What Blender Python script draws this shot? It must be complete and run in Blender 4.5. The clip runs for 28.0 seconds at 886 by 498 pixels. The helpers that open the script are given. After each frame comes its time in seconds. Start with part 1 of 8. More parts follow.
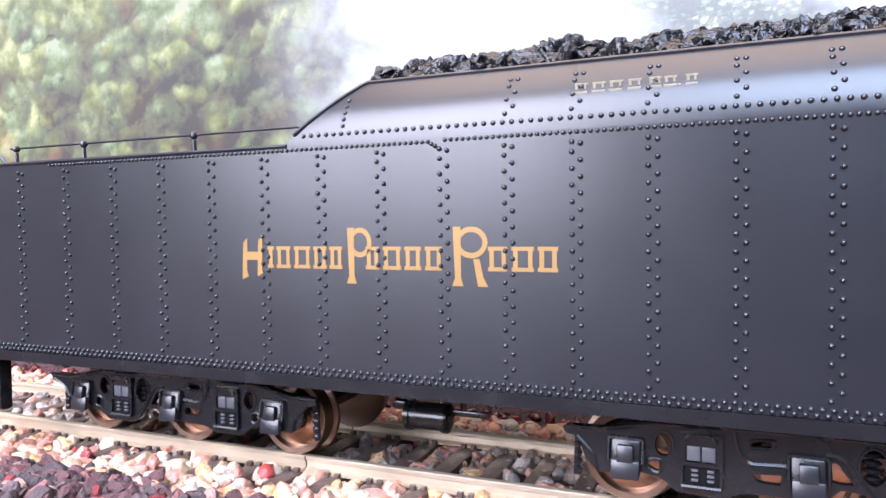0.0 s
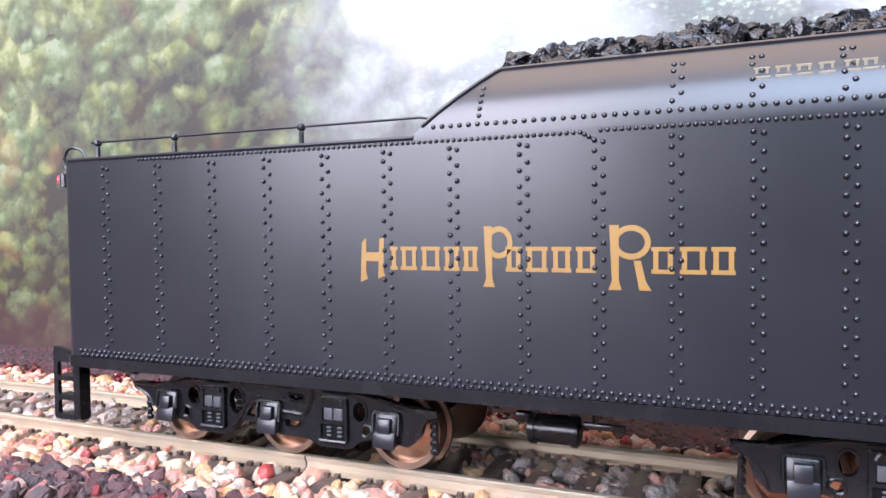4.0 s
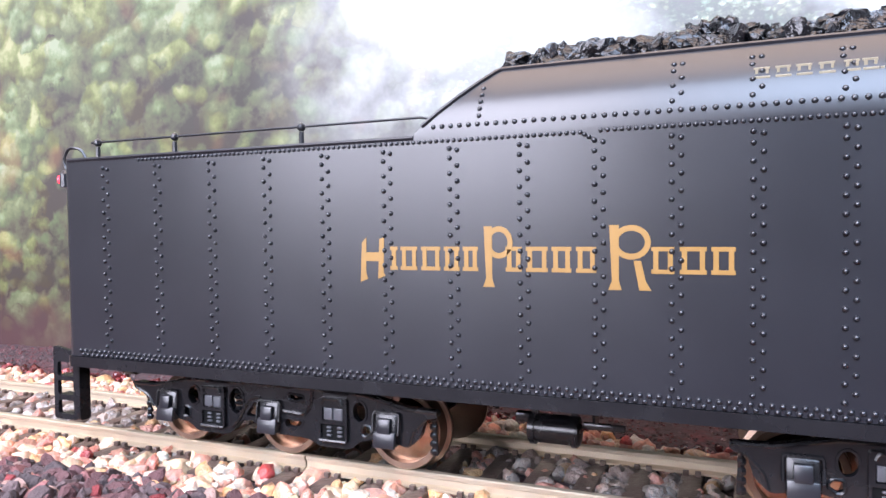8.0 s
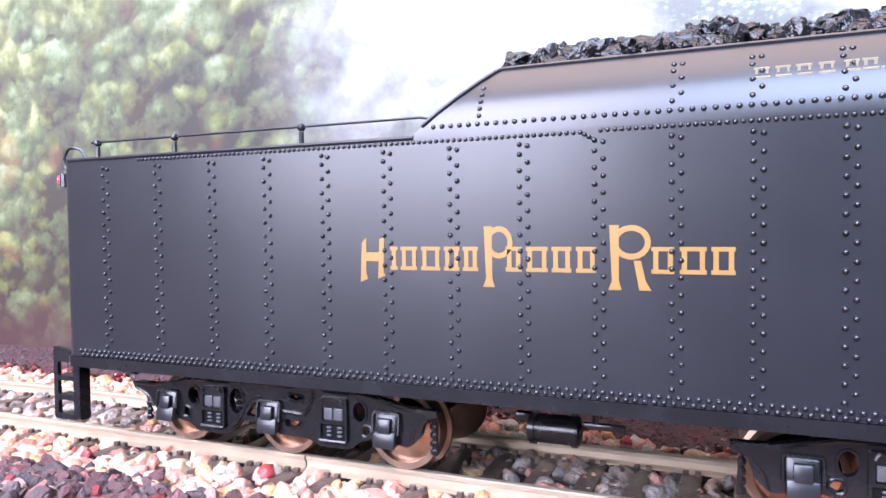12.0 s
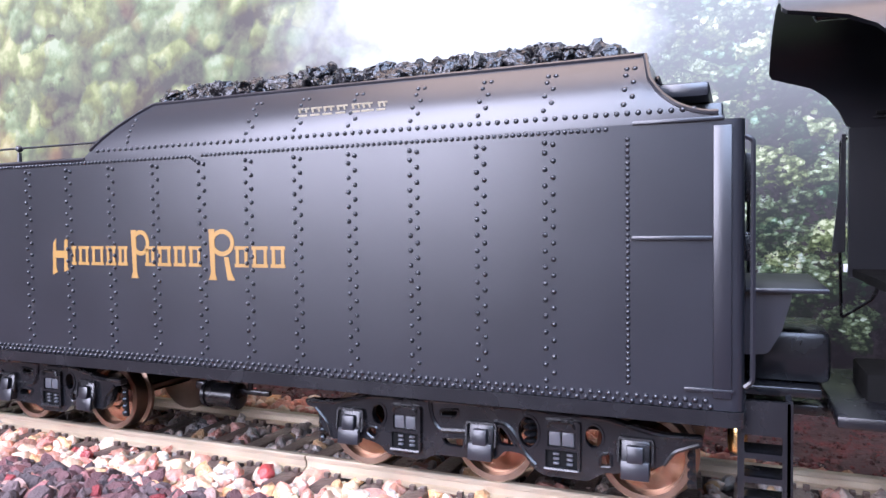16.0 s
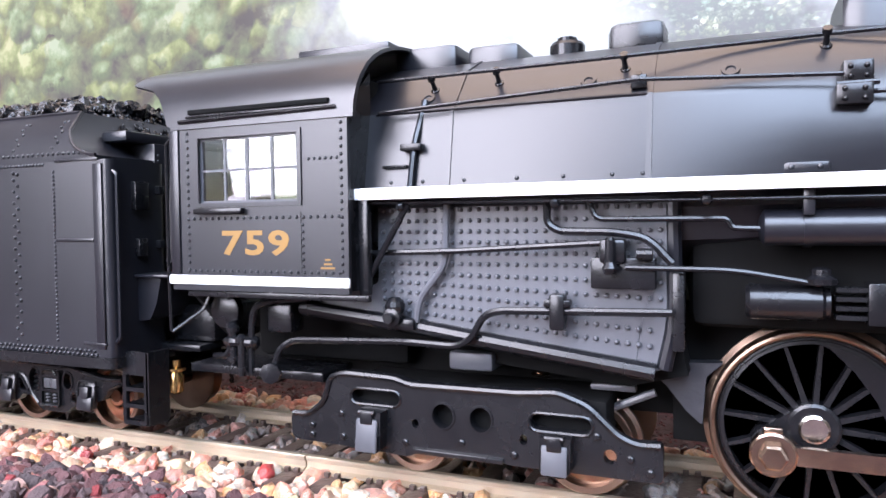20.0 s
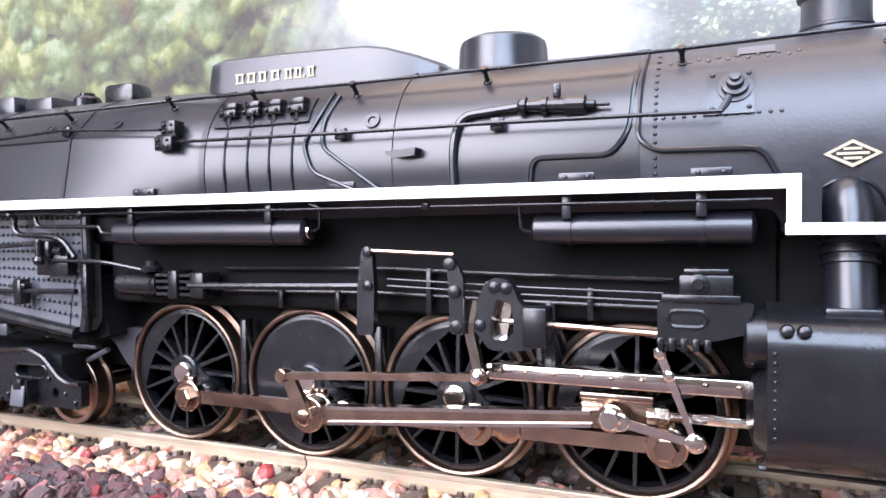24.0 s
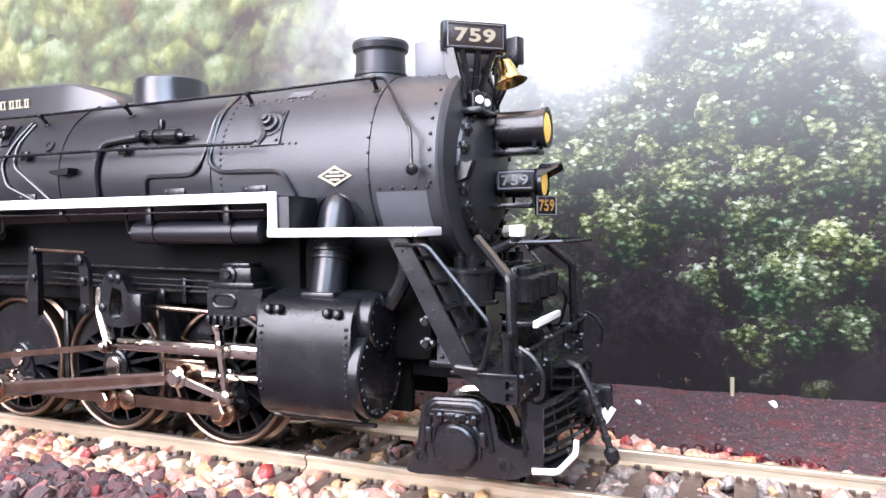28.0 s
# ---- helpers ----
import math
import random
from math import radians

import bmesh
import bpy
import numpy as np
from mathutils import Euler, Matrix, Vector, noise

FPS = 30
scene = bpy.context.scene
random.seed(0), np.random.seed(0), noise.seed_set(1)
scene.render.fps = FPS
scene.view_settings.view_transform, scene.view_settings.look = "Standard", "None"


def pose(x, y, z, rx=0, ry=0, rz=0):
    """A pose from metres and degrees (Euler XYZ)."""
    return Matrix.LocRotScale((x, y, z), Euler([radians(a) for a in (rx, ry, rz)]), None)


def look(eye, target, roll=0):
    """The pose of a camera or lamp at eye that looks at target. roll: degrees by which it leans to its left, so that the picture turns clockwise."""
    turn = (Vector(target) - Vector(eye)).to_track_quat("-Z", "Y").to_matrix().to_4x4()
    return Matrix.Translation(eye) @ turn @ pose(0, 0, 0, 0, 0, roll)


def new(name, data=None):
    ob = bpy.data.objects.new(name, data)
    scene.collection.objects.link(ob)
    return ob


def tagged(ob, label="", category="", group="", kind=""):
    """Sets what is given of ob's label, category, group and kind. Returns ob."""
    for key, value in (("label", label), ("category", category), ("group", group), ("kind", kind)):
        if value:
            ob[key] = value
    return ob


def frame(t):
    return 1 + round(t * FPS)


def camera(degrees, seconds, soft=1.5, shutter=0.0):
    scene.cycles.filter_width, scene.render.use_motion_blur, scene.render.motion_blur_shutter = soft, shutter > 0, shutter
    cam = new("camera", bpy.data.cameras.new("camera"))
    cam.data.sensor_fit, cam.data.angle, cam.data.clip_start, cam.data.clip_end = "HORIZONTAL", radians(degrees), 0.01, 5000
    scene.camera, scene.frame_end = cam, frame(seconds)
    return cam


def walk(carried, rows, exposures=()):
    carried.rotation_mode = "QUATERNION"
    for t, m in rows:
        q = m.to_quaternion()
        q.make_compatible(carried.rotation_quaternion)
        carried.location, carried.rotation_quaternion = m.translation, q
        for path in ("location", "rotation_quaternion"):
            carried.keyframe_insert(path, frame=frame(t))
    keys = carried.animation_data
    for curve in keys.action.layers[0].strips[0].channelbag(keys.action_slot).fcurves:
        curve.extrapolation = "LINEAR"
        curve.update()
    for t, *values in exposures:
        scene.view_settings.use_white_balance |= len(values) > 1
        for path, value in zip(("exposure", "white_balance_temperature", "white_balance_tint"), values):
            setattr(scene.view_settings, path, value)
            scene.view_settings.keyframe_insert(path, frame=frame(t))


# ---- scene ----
# ---- camera: it stands still beside the track ----
cam = camera(64.5, 28.0, soft=1.5)
EYE = (0.0, -0.08829, 0.03084)
AIM = (-0.38872, 0.83246, -0.00266)
walk(cam, [(0.0, look(EYE, AIM, -0.65)), (28.0, look(EYE, AIM, -0.65))],
     exposures=[(0.0, 0.22, 6250, 12), (1.9, 0.18, 6250, 12), (3.0, -0.05, 6400, 11), (5.5, 0.0, 6400, 11), (7.0, 0.08, 6400, 11), (10.0, 0.12, 6200, 13), (11.0, 0.38, 6050, 16),
                (14.0, 0.26, 6050, 16), (16.0, 0.22, 6050, 16), (17.0, 0.18, 6150, 14), (19.0, 0.08, 6450, 11), (24.0, 0.12, 6550, 11), (28.0, 0.22, 6700, 11)])

# ---- light: daylight from the window behind the camera, a second one to the side ----
world = bpy.data.worlds.new("world")
scene.world = world
world.use_nodes = True
wt = world.node_tree
sky = wt.nodes.new("ShaderNodeTexSky")
sky.sky_type, sky.sun_disc = "NISHITA", False
sky.sun_elevation, sky.sun_rotation = radians(40), radians(200)
wt.links.new(sky.outputs[0], wt.nodes["Background"].inputs[0])
wt.nodes["Background"].inputs[1].default_value = 0.12


def window_lamp(name, eye, target, w, h, power, colour):
    d = bpy.data.lights.new(name, "AREA")
    d.shape, d.size, d.size_y, d.energy, d.color = "RECTANGLE", w, h, power, colour
    ob = new(name, d)
    ob.matrix_world = look(eye, target)
    return ob


window_lamp("window_light", (-0.60, -0.96, 0.79), (-0.57, 0.0, 0.46), 0.80, 1.46, 72.0, (0.86, 0.85, 1.0))
window_lamp("small_window_light", (0.31, -0.96, 1.05), (0.25, 0.0, 0.50), 0.85, 1.15, 57.0, (0.62, 0.75, 1.0))
window_lamp("side_window_light", (1.62, -0.25, 0.85), (0.0, 0.0, 0.0), 1.0, 1.0, 4.0, (0.82, 0.86, 1.0))
window_lamp("ceiling_light_glow", (-0.1, 0.15, 1.66), (-0.1, 0.15, 0.0), 1.6, 1.1, 23.0, (1.0, 0.70, 0.50))

# ---- how far the train has run along the track, in millimetres ----
RUN = [(0.0, -16.64), (0.5, -10.56), (1.0, -5.39), (1.5, -0.26), (1.7, 0.0), (13.6, 0.0), (14.0, -3.61), (14.5, -14.76),
       (15.0, -27.43), (15.5, -39.53), (16.0, -49.82), (16.5, -59.94), (17.0, -69.8), (17.5, -79.92), (18.0, -89.38),
       (18.5, -99.14), (19.0, -109.11), (19.5, -119.04), (20.0, -128.82), (20.5, -138.55), (21.0, -148.49),
       (21.5, -158.15), (22.5, -178.95), (23.5, -199.78), (24.0, -210.22), (24.5, -219.99), (25.0, -230.28),
       (25.5, -240.39), (26.0, -250.71), (26.5, -260.65), (26.85, -266.32), (28.0, -266.32)]


def run(t):
    """Distance run at t seconds, with eased joints between the stations."""
    ts, xs = [r[0] for r in RUN], [r[1] for r in RUN]
    if t >= ts[-1]:
        return xs[-1]
    i = max(k for k in range(len(ts) - 1) if ts[k] <= t)
    sl = [(xs[k + 1] - xs[k]) / (ts[k + 1] - ts[k]) for k in range(len(ts) - 1)]

    def tang(k):
        if k == 0:
            return sl[0]
        if k == len(ts) - 1 or sl[k - 1] * sl[k] <= 0:
            return 0.0
        return 2 * sl[k - 1] * sl[k] / (sl[k - 1] + sl[k])
    h = ts[i + 1] - ts[i]
    u = (t - ts[i]) / h
    return ((2 * u ** 3 - 3 * u ** 2 + 1) * xs[i] + (u ** 3 - 2 * u ** 2 + u) * h * tang(i)
            + (3 * u ** 2 - 2 * u ** 3) * xs[i + 1] + (u ** 3 - u ** 2) * h * tang(i + 1))


def stations(step):
    """Times of the keys: close together while the train runs, none while it stands."""
    n1, n2 = round(1.8 / step), round(13.4 / step)
    ts = [round(k * step, 3) for k in range(n1 + 1)] + [13.5] + [round(13.6 + k * step, 3) for k in range(n2 + 1)]
    return sorted({t for t in ts if t < 28.0} | {28.0})

# ---- materials ----
def mat(name, colour, rough=0.5, metal=0.0, vary=0.25, scale=300.0, bump=0.15, bump_scale=1500.0, random_tint=None,
        island_tint=None, coat=0.0, spec=0.5, transmission=0.0, emit=None, emit_power=0.0, rough_vary=0.12, sss=0.0, bump_depth=0.0001, patch=None):
    m = bpy.data.materials.new(name)
    m.use_nodes = True
    t = m.node_tree
    b = t.nodes["Principled BSDF"]
    b.inputs["Roughness"].default_value = rough
    b.inputs["Metallic"].default_value = metal
    b.inputs["Specular IOR Level"].default_value = spec
    b.inputs["Coat Weight"].default_value = coat
    b.inputs["Transmission Weight"].default_value = transmission
    if sss:
        b.inputs["Subsurface Weight"].default_value, b.inputs["Subsurface Scale"].default_value = sss, 0.0015
        b.inputs["Subsurface Radius"].default_value = (1.0, 0.6, 0.45)
    tc = t.nodes.new("ShaderNodeTexCoord")
    n1 = t.nodes.new("ShaderNodeTexNoise")
    n1.inputs["Scale"].default_value, n1.inputs["Detail"].default_value = scale, 6.0
    t.links.new(tc.outputs["Object"], n1.inputs["Vector"])
    n2 = t.nodes.new("ShaderNodeTexNoise")
    n2.inputs["Scale"].default_value, n2.inputs["Detail"].default_value = bump_scale, 3.0
    t.links.new(tc.outputs["Object"], n2.inputs["Vector"])
    ramp = t.nodes.new("ShaderNodeMix")
    ramp.data_type = "RGBA"
    lo = tuple(c * (1 - vary) for c in colour)
    hi = tuple(min(1.0, c * (1 + vary)) for c in colour)
    ramp.inputs[6].default_value, ramp.inputs[7].default_value = (*lo, 1), (*hi, 1)
    t.links.new(n1.outputs["Fac"], ramp.inputs[0])
    out = ramp.outputs[2]
    if patch:      # larger patches of a second colour
        other, size, lo_, hi_ = patch
        n3 = t.nodes.new("ShaderNodeTexNoise")
        n3.inputs["Scale"].default_value, n3.inputs["Detail"].default_value, n3.inputs["Roughness"].default_value = size, 6.0, 0.7
        t.links.new(tc.outputs["Object"], n3.inputs["Vector"])
        mr = t.nodes.new("ShaderNodeMapRange")
        mr.inputs[1].default_value, mr.inputs[2].default_value = lo_, hi_
        t.links.new(n3.outputs["Fac"], mr.inputs[0])
        pm = t.nodes.new("ShaderNodeMix")
        pm.data_type = "RGBA"
        pm.inputs[7].default_value = (*other, 1)
        t.links.new(mr.outputs[0], pm.inputs[0])
        t.links.new(out, pm.inputs[6])
        out = pm.outputs[2]
    if random_tint or island_tint:
        cr = t.nodes.new("ShaderNodeValToRGB")
        stops = random_tint or island_tint
        cr.color_ramp.interpolation = "CONSTANT"
        while len(cr.color_ramp.elements) < len(stops):
            cr.color_ramp.elements.new(0.5)
        for e, (p, c) in zip(cr.color_ramp.elements, stops):
            e.position, e.color = p, (*c, 1)
        if random_tint:
            src = t.nodes.new("ShaderNodeObjectInfo").outputs["Random"]
        else:
            src = t.nodes.new("ShaderNodeNewGeometry").outputs["Random Per Island"]
        t.links.new(src, cr.inputs[0])
        mul = t.nodes.new("ShaderNodeMix")
        mul.data_type, mul.blend_type = "RGBA", "MULTIPLY"
        mul.inputs[0].default_value = 1.0
        t.links.new(out, mul.inputs[6])
        t.links.new(cr.outputs[0], mul.inputs[7])
        out = mul.outputs[2]
    t.links.new(out, b.inputs["Base Color"])
    rr = t.nodes.new("ShaderNodeMapRange")
    rr.inputs[3].default_value, rr.inputs[4].default_value = max(0.02, rough - rough_vary), min(1.0, rough + rough_vary)
    t.links.new(n1.outputs["Fac"], rr.inputs[0])
    t.links.new(rr.outputs[0], b.inputs["Roughness"])
    if bump:
        bp = t.nodes.new("ShaderNodeBump")
        bp.inputs["Strength"].default_value, bp.inputs["Distance"].default_value = bump, bump_depth
        t.links.new(n2.outputs["Fac"], bp.inputs["Height"])
        t.links.new(bp.outputs[0], b.inputs["Normal"])
    if emit:
        b.inputs["Emission Color"].default_value = (*emit, 1)
        b.inputs["Emission Strength"].default_value = emit_power
    return m


BLACK = mat("satin_black_paint", (0.0080, 0.0085, 0.0116), 0.31, vary=0.2, scale=120, bump=0.03, bump_scale=2600, rough_vary=0.03, spec=0.58)
BLACK2 = mat("matt_black_casting", (0.0066, 0.0067, 0.0079), 0.26, vary=0.25, scale=300, bump=0.07, bump_scale=1500, spec=0.44)
# near-black with the shade of underparts and recesses put into its colour
DEEP = mat("shade_black", (0.004, 0.004, 0.004), 0.85, vary=0.3, scale=300, spec=0.12)
GRAPHITE = mat("graphite_grey_paint", (0.082, 0.083, 0.092), 0.38, vary=0.12, scale=150, bump=0.15)
SMOKE = mat("smokebox_graphite_black", (0.024, 0.024, 0.028), 0.40, vary=0.25, scale=900, bump=0.25, bump_scale=2600)
SILVERPAD = mat("grey_steel_plate", (0.062, 0.064, 0.072), 0.4, vary=0.15, scale=250)
WHITE = mat("white_paint", (0.85, 0.85, 0.84), 0.45, vary=0.04, scale=200, bump=0.05)
GOLD = mat("gold_lettering", (0.215, 0.113, 0.022), 0.45, vary=0.12, scale=400, bump=0.05)
CREAM = mat("cream_lettering", (0.30, 0.26, 0.18), 0.5, vary=0.08, scale=400, bump=0.05)
TYRE = mat("browned_tyre_metal", (0.20, 0.140, 0.106), 0.36, metal=1.0, vary=0.35, scale=350, bump=0.08)
ROD = mat("brown_nickel_rod", (0.37, 0.272, 0.21), 0.20, metal=1.0, vary=0.3, scale=350, bump=0.6, bump_scale=450)
STEEL = mat("bright_steel", (0.64, 0.60, 0.55), 0.15, metal=1.0, vary=0.15, scale=350, bump=0.2, bump_scale=900)
COPPERY = mat("coppery_wheel_face", (0.30, 0.198, 0.142), 0.13, metal=1.0, vary=0.2, scale=300, bump=0.05)
BRASS = mat("polished_brass", (0.80, 0.55, 0.22), 0.22, metal=1.0, vary=0.12, scale=300, bump=0.05)
RAILM = mat("nickel_silver_rail", (0.55, 0.46, 0.34), 0.34, metal=0.72, vary=0.18, scale=120, bump=0.1)
TIEM = mat("brown_plastic_tie", (0.072, 0.046, 0.036), 0.42, vary=0.45, scale=900, bump=0.9, bump_scale=1700, bump_depth=0.0002, spec=0.42, patch=((0.13, 0.10, 0.09), 2600, 0.60, 0.68))
GLASS = mat("window_glass", (0.95, 0.97, 0.97), 0.03, vary=0.0, bump=0.0, transmission=1.0, rough_vary=0.0)
LENS = mat("amber_headlight_lens", (0.75, 0.45, 0.10), 0.15, vary=0.1, bump=0.0, emit=(1.0, 0.62, 0.12), emit_power=0.35)
REDLENS = mat("red_marker_lens", (0.7, 0.03, 0.05), 0.2, vary=0.1, bump=0.0, emit=(1.0, 0.06, 0.1), emit_power=1.6)
BOARDBLK = mat("number_board_black", (0.03, 0.022, 0.02), 0.35, vary=0.2, bump=0.05)
COAL = mat("crushed_coal", (0.005, 0.005, 0.006), 0.18, vary=0.5, scale=900, bump=0.9, bump_scale=800, bump_depth=0.0006, spec=0.34,
           island_tint=[(0.0, (0.6, 0.6, 0.6)), (0.35, (1.0, 1.0, 1.05)), (0.75, (1.3, 1.3, 1.3)), (0.92, (1.5, 1.5, 1.6))])
STONE_TINTS = [(0.0, (1.0, 0.50, 0.38)), (0.15, (1.0, 0.70, 0.52)), (0.32, (0.95, 0.40, 0.31)), (0.42, (1.0, 0.58, 0.30)), (0.52, (1.0, 0.74, 0.50)),
               (0.60, (1.0, 0.86, 0.74)), (0.74, (1.0, 0.54, 0.44)), (0.88, (0.66, 0.34, 0.25)), (0.965, (0.55, 0.09, 0.09))]
BED_TINTS = [(0.0, (0.50, 0.46, 0.43)), (0.2, (0.80, 0.66, 0.58)), (0.34, (0.38, 0.33, 0.31)), (0.46, (0.95, 0.52, 0.43)), (0.62, (0.55, 0.47, 0.43)),
             (0.74, (1.0, 0.92, 0.86)), (0.86, (0.85, 0.56, 0.30)), (0.95, (0.30, 0.23, 0.21))]
STONE = mat("pink_quartz_chips", (0.43, 0.42, 0.40), 0.40, vary=0.45, scale=520, bump=1.0, bump_scale=900, bump_depth=0.0011, sss=0.5, patch=((0.76, 0.70, 0.62), 380, 0.50, 0.64), random_tint=STONE_TINTS)
STONEJ = mat("pink_quartz_gravel", (0.43, 0.42, 0.40), 0.40, vary=0.45, scale=520, bump=1.0, bump_scale=900, bump_depth=0.0011, sss=0.5, patch=((0.76, 0.70, 0.62), 380, 0.50, 0.64), island_tint=STONE_TINTS)
BEDSTONE = mat("grey_and_pink_gravel", (0.36, 0.33, 0.315), 0.30, vary=0.34, scale=450, bump=1.0, bump_scale=900, bump_depth=0.0009, sss=0.3, island_tint=BED_TINTS)
SCATTER = mat("dark_red_scatter", (0.26, 0.26, 0.26), 0.8, vary=0.4, scale=700, bump=0.8, bump_scale=1700, bump_depth=0.0005, spec=0.3,
              island_tint=[(0.0, (0.26, 0.18, 0.185)), (0.32, (0.32, 0.155, 0.16)), (0.48, (0.20, 0.15, 0.155)), (0.72, (0.38, 0.26, 0.26)),
                           (0.84, (0.70, 0.30, 0.29)), (0.92, (0.66, 0.12, 0.13)), (0.96, (0.95, 0.60, 0.50))])
COVER = mat("fine_dark_red_scatter", (0.26, 0.26, 0.26), 0.8, vary=0.5, scale=700, bump=0.9, bump_scale=1200, bump_depth=0.0004, spec=0.25,
            island_tint=[(0.0, (0.24, 0.135, 0.14)), (0.25, (0.34, 0.13, 0.135)), (0.45, (0.20, 0.15, 0.155)), (0.62, (0.28, 0.20, 0.205)), (0.78, (0.42, 0.13, 0.135)), (0.93, (0.50, 0.34, 0.33))])
WETRED = mat("deep_red_glassy_chips", (0.10, 0.010, 0.012), 0.25, vary=0.6, scale=400, bump=0.8, bump_scale=900, bump_depth=0.0004, sss=0.2,
             island_tint=[(0.0, (0.35, 0.4, 0.4)), (0.4, (0.75, 0.9, 0.9)), (0.75, (1.4, 1.5, 1.4)), (0.9, (2.6, 6.0, 5.0))])
SOIL = mat("dark_red_ground", (0.050, 0.032, 0.034), 0.85, vary=0.75, scale=700, bump=1.0, bump_scale=900, bump_depth=0.0008, spec=0.25, patch=((0.086, 0.027, 0.029), 130, 0.50, 0.62))
WOODT = mat("table_wood", (0.085, 0.055, 0.036), 0.5, vary=0.2, scale=12, bump=0.1)
WALLP = mat("room_wall_paint", (0.24, 0.22, 0.20), 0.8, vary=0.04, scale=8)
CEILP = mat("ceiling_paint", (0.62, 0.52, 0.44), 0.85, vary=0.04, scale=8)
CARPET = mat("room_carpet", (0.10, 0.075, 0.06), 0.95, vary=0.2, scale=60)
SKIN = mat("painted_figure", (0.20, 0.17, 0.18), 0.6, vary=0.2, scale=300)


def backdrop_material():
    """A printed photograph of sunlit woods: pale sky gap, light trees to one side, deep shade under the others."""
    m = bpy.data.materials.new("printed_woodland")
    m.use_nodes = True
    t = m.node_tree
    N, L = t.nodes, t.links
    b = N["Principled BSDF"]
    b.inputs["Roughness"].default_value = 0.9
    b.inputs["Specular IOR Level"].default_value = 0.1
    tc = N.new("ShaderNodeTexCoord")
    sep = N.new("ShaderNodeSeparateXYZ")
    L.new(tc.outputs["Object"], sep.inputs[0])

    def math_(op, a, c=None, clamp=False):
        n = N.new("ShaderNodeMath")
        n.operation, n.use_clamp = op, clamp
        for i, v in enumerate((a, c)):
            if v is None:
                continue
            if isinstance(v, (int, float)):
                n.inputs[i].default_value = v
            else:
                L.new(v, n.inputs[i])
        return n.outputs[0]

    def ramp(v, stops, interp="LINEAR"):
        n = N.new("ShaderNodeValToRGB")
        n.color_ramp.interpolation = interp
        while len(n.color_ramp.elements) < len(stops):
            n.color_ramp.elements.new(0.5)
        for e, (p, c) in zip(n.color_ramp.elements, stops):
            e.position, e.color = p, (*c, 1)
        L.new(v, n.inputs[0])
        return n.outputs[0]

    def mixc(f, a, c, blend="MIX"):
        n = N.new("ShaderNodeMix")
        n.data_type, n.blend_type, n.clamp_factor = "RGBA", blend, True
        for i, v in ((0, f), (6, a), (7, c)):
            if isinstance(v, (int, float)):
                n.inputs[i].default_value = v
            elif isinstance(v, tuple):
                n.inputs[i].default_value = (*v, 1)
            else:
                L.new(v, n.inputs[i])
        return n.outputs[2]

    def noise_(scale, detail=4.0, rough=0.55, vec=None):
        n = N.new("ShaderNodeTexNoise")
        n.inputs["Scale"].default_value, n.inputs["Detail"].default_value, n.inputs["Roughness"].default_value = scale, detail, rough
        L.new(vec or tc.outputs["Object"], n.inputs["Vector"])
        return n

    def smooth(v, lo, hi):
        n = N.new("ShaderNodeMapRange")
        n.interpolation_type = "SMOOTHSTEP"
        n.inputs[1].default_value, n.inputs[2].default_value = lo, hi
        L.new(v, n.inputs[0])
        return n.outputs[0]
    x, z = sep.outputs[0], sep.outputs[2]

    def lin(*terms):
        """Weighted sum of (value, weight, middle)."""
        tot = None
        for v, w, c in terms:
            q = math_("MULTIPLY", math_("SUBTRACT", v, c), w)
            tot = q if tot is None else math_("ADD", tot, q)
        return tot

    def vec(op, p, q):
        n = N.new("ShaderNodeVectorMath")
        n.operation = op
        for i, v in enumerate((p, q)):
            if isinstance(v, tuple):
                n.inputs[i].default_value = v
            else:
                L.new(v, n.inputs[i])
        return n.outputs[0]

    def warped(scale, amount, shift):
        n = noise_(scale, 3.0, 0.6)
        p = vec("ADD", tc.outputs["Object"], vec("MULTIPLY", vec("SUBTRACT", n.outputs["Color"], (0.5, 0.5, 0.5)), (amount, amount, amount)))
        return vec("ADD", p, shift)

    def tufts(scale, where, flat=1.0, blur=0.0):
        """Rounded leaf tufts: how far each point lies up its own tuft, its distance from the middle, and two numbers for the tuft."""
        p = vec("MULTIPLY", where, (1.0, 1.0, flat))
        n = N.new("ShaderNodeTexVoronoi")
        n.inputs["Scale"].default_value = scale
        if blur:
            n.feature = "SMOOTH_F1"
            n.inputs["Smoothness"].default_value = blur
        L.new(p, n.inputs["Vector"])
        off = N.new("ShaderNodeSeparateXYZ")
        L.new(vec("SUBTRACT", p, n.outputs["Position"]), off.inputs[0])
        up = lin((off.outputs[2], scale, 0.0), (off.outputs[0], -0.45 * scale, 0.0))
        c = N.new("ShaderNodeSeparateColor")
        L.new(n.outputs["Color"], c.inputs[0])
        return up, n.outputs["Distance"], c.outputs[0], c.outputs[1]
    mass = noise_(26, 3.0, 0.5).outputs["Fac"]
    clump = noise_(75, 4.0, 0.6).outputs["Fac"]
    speck = noise_(560, 5.0, 0.75).outputs["Fac"]
    leafv = N.new("ShaderNodeTexVoronoi")
    leafv.inputs["Scale"].default_value = 1050
    L.new(vec("MULTIPLY", warped(500, 0.0012, (0, 0, 0)), (0.8, 1.0, 1.25)), leafv.inputs["Vector"])
    lc = N.new("ShaderNodeSeparateColor")
    L.new(leafv.outputs["Color"], lc.inputs[0])
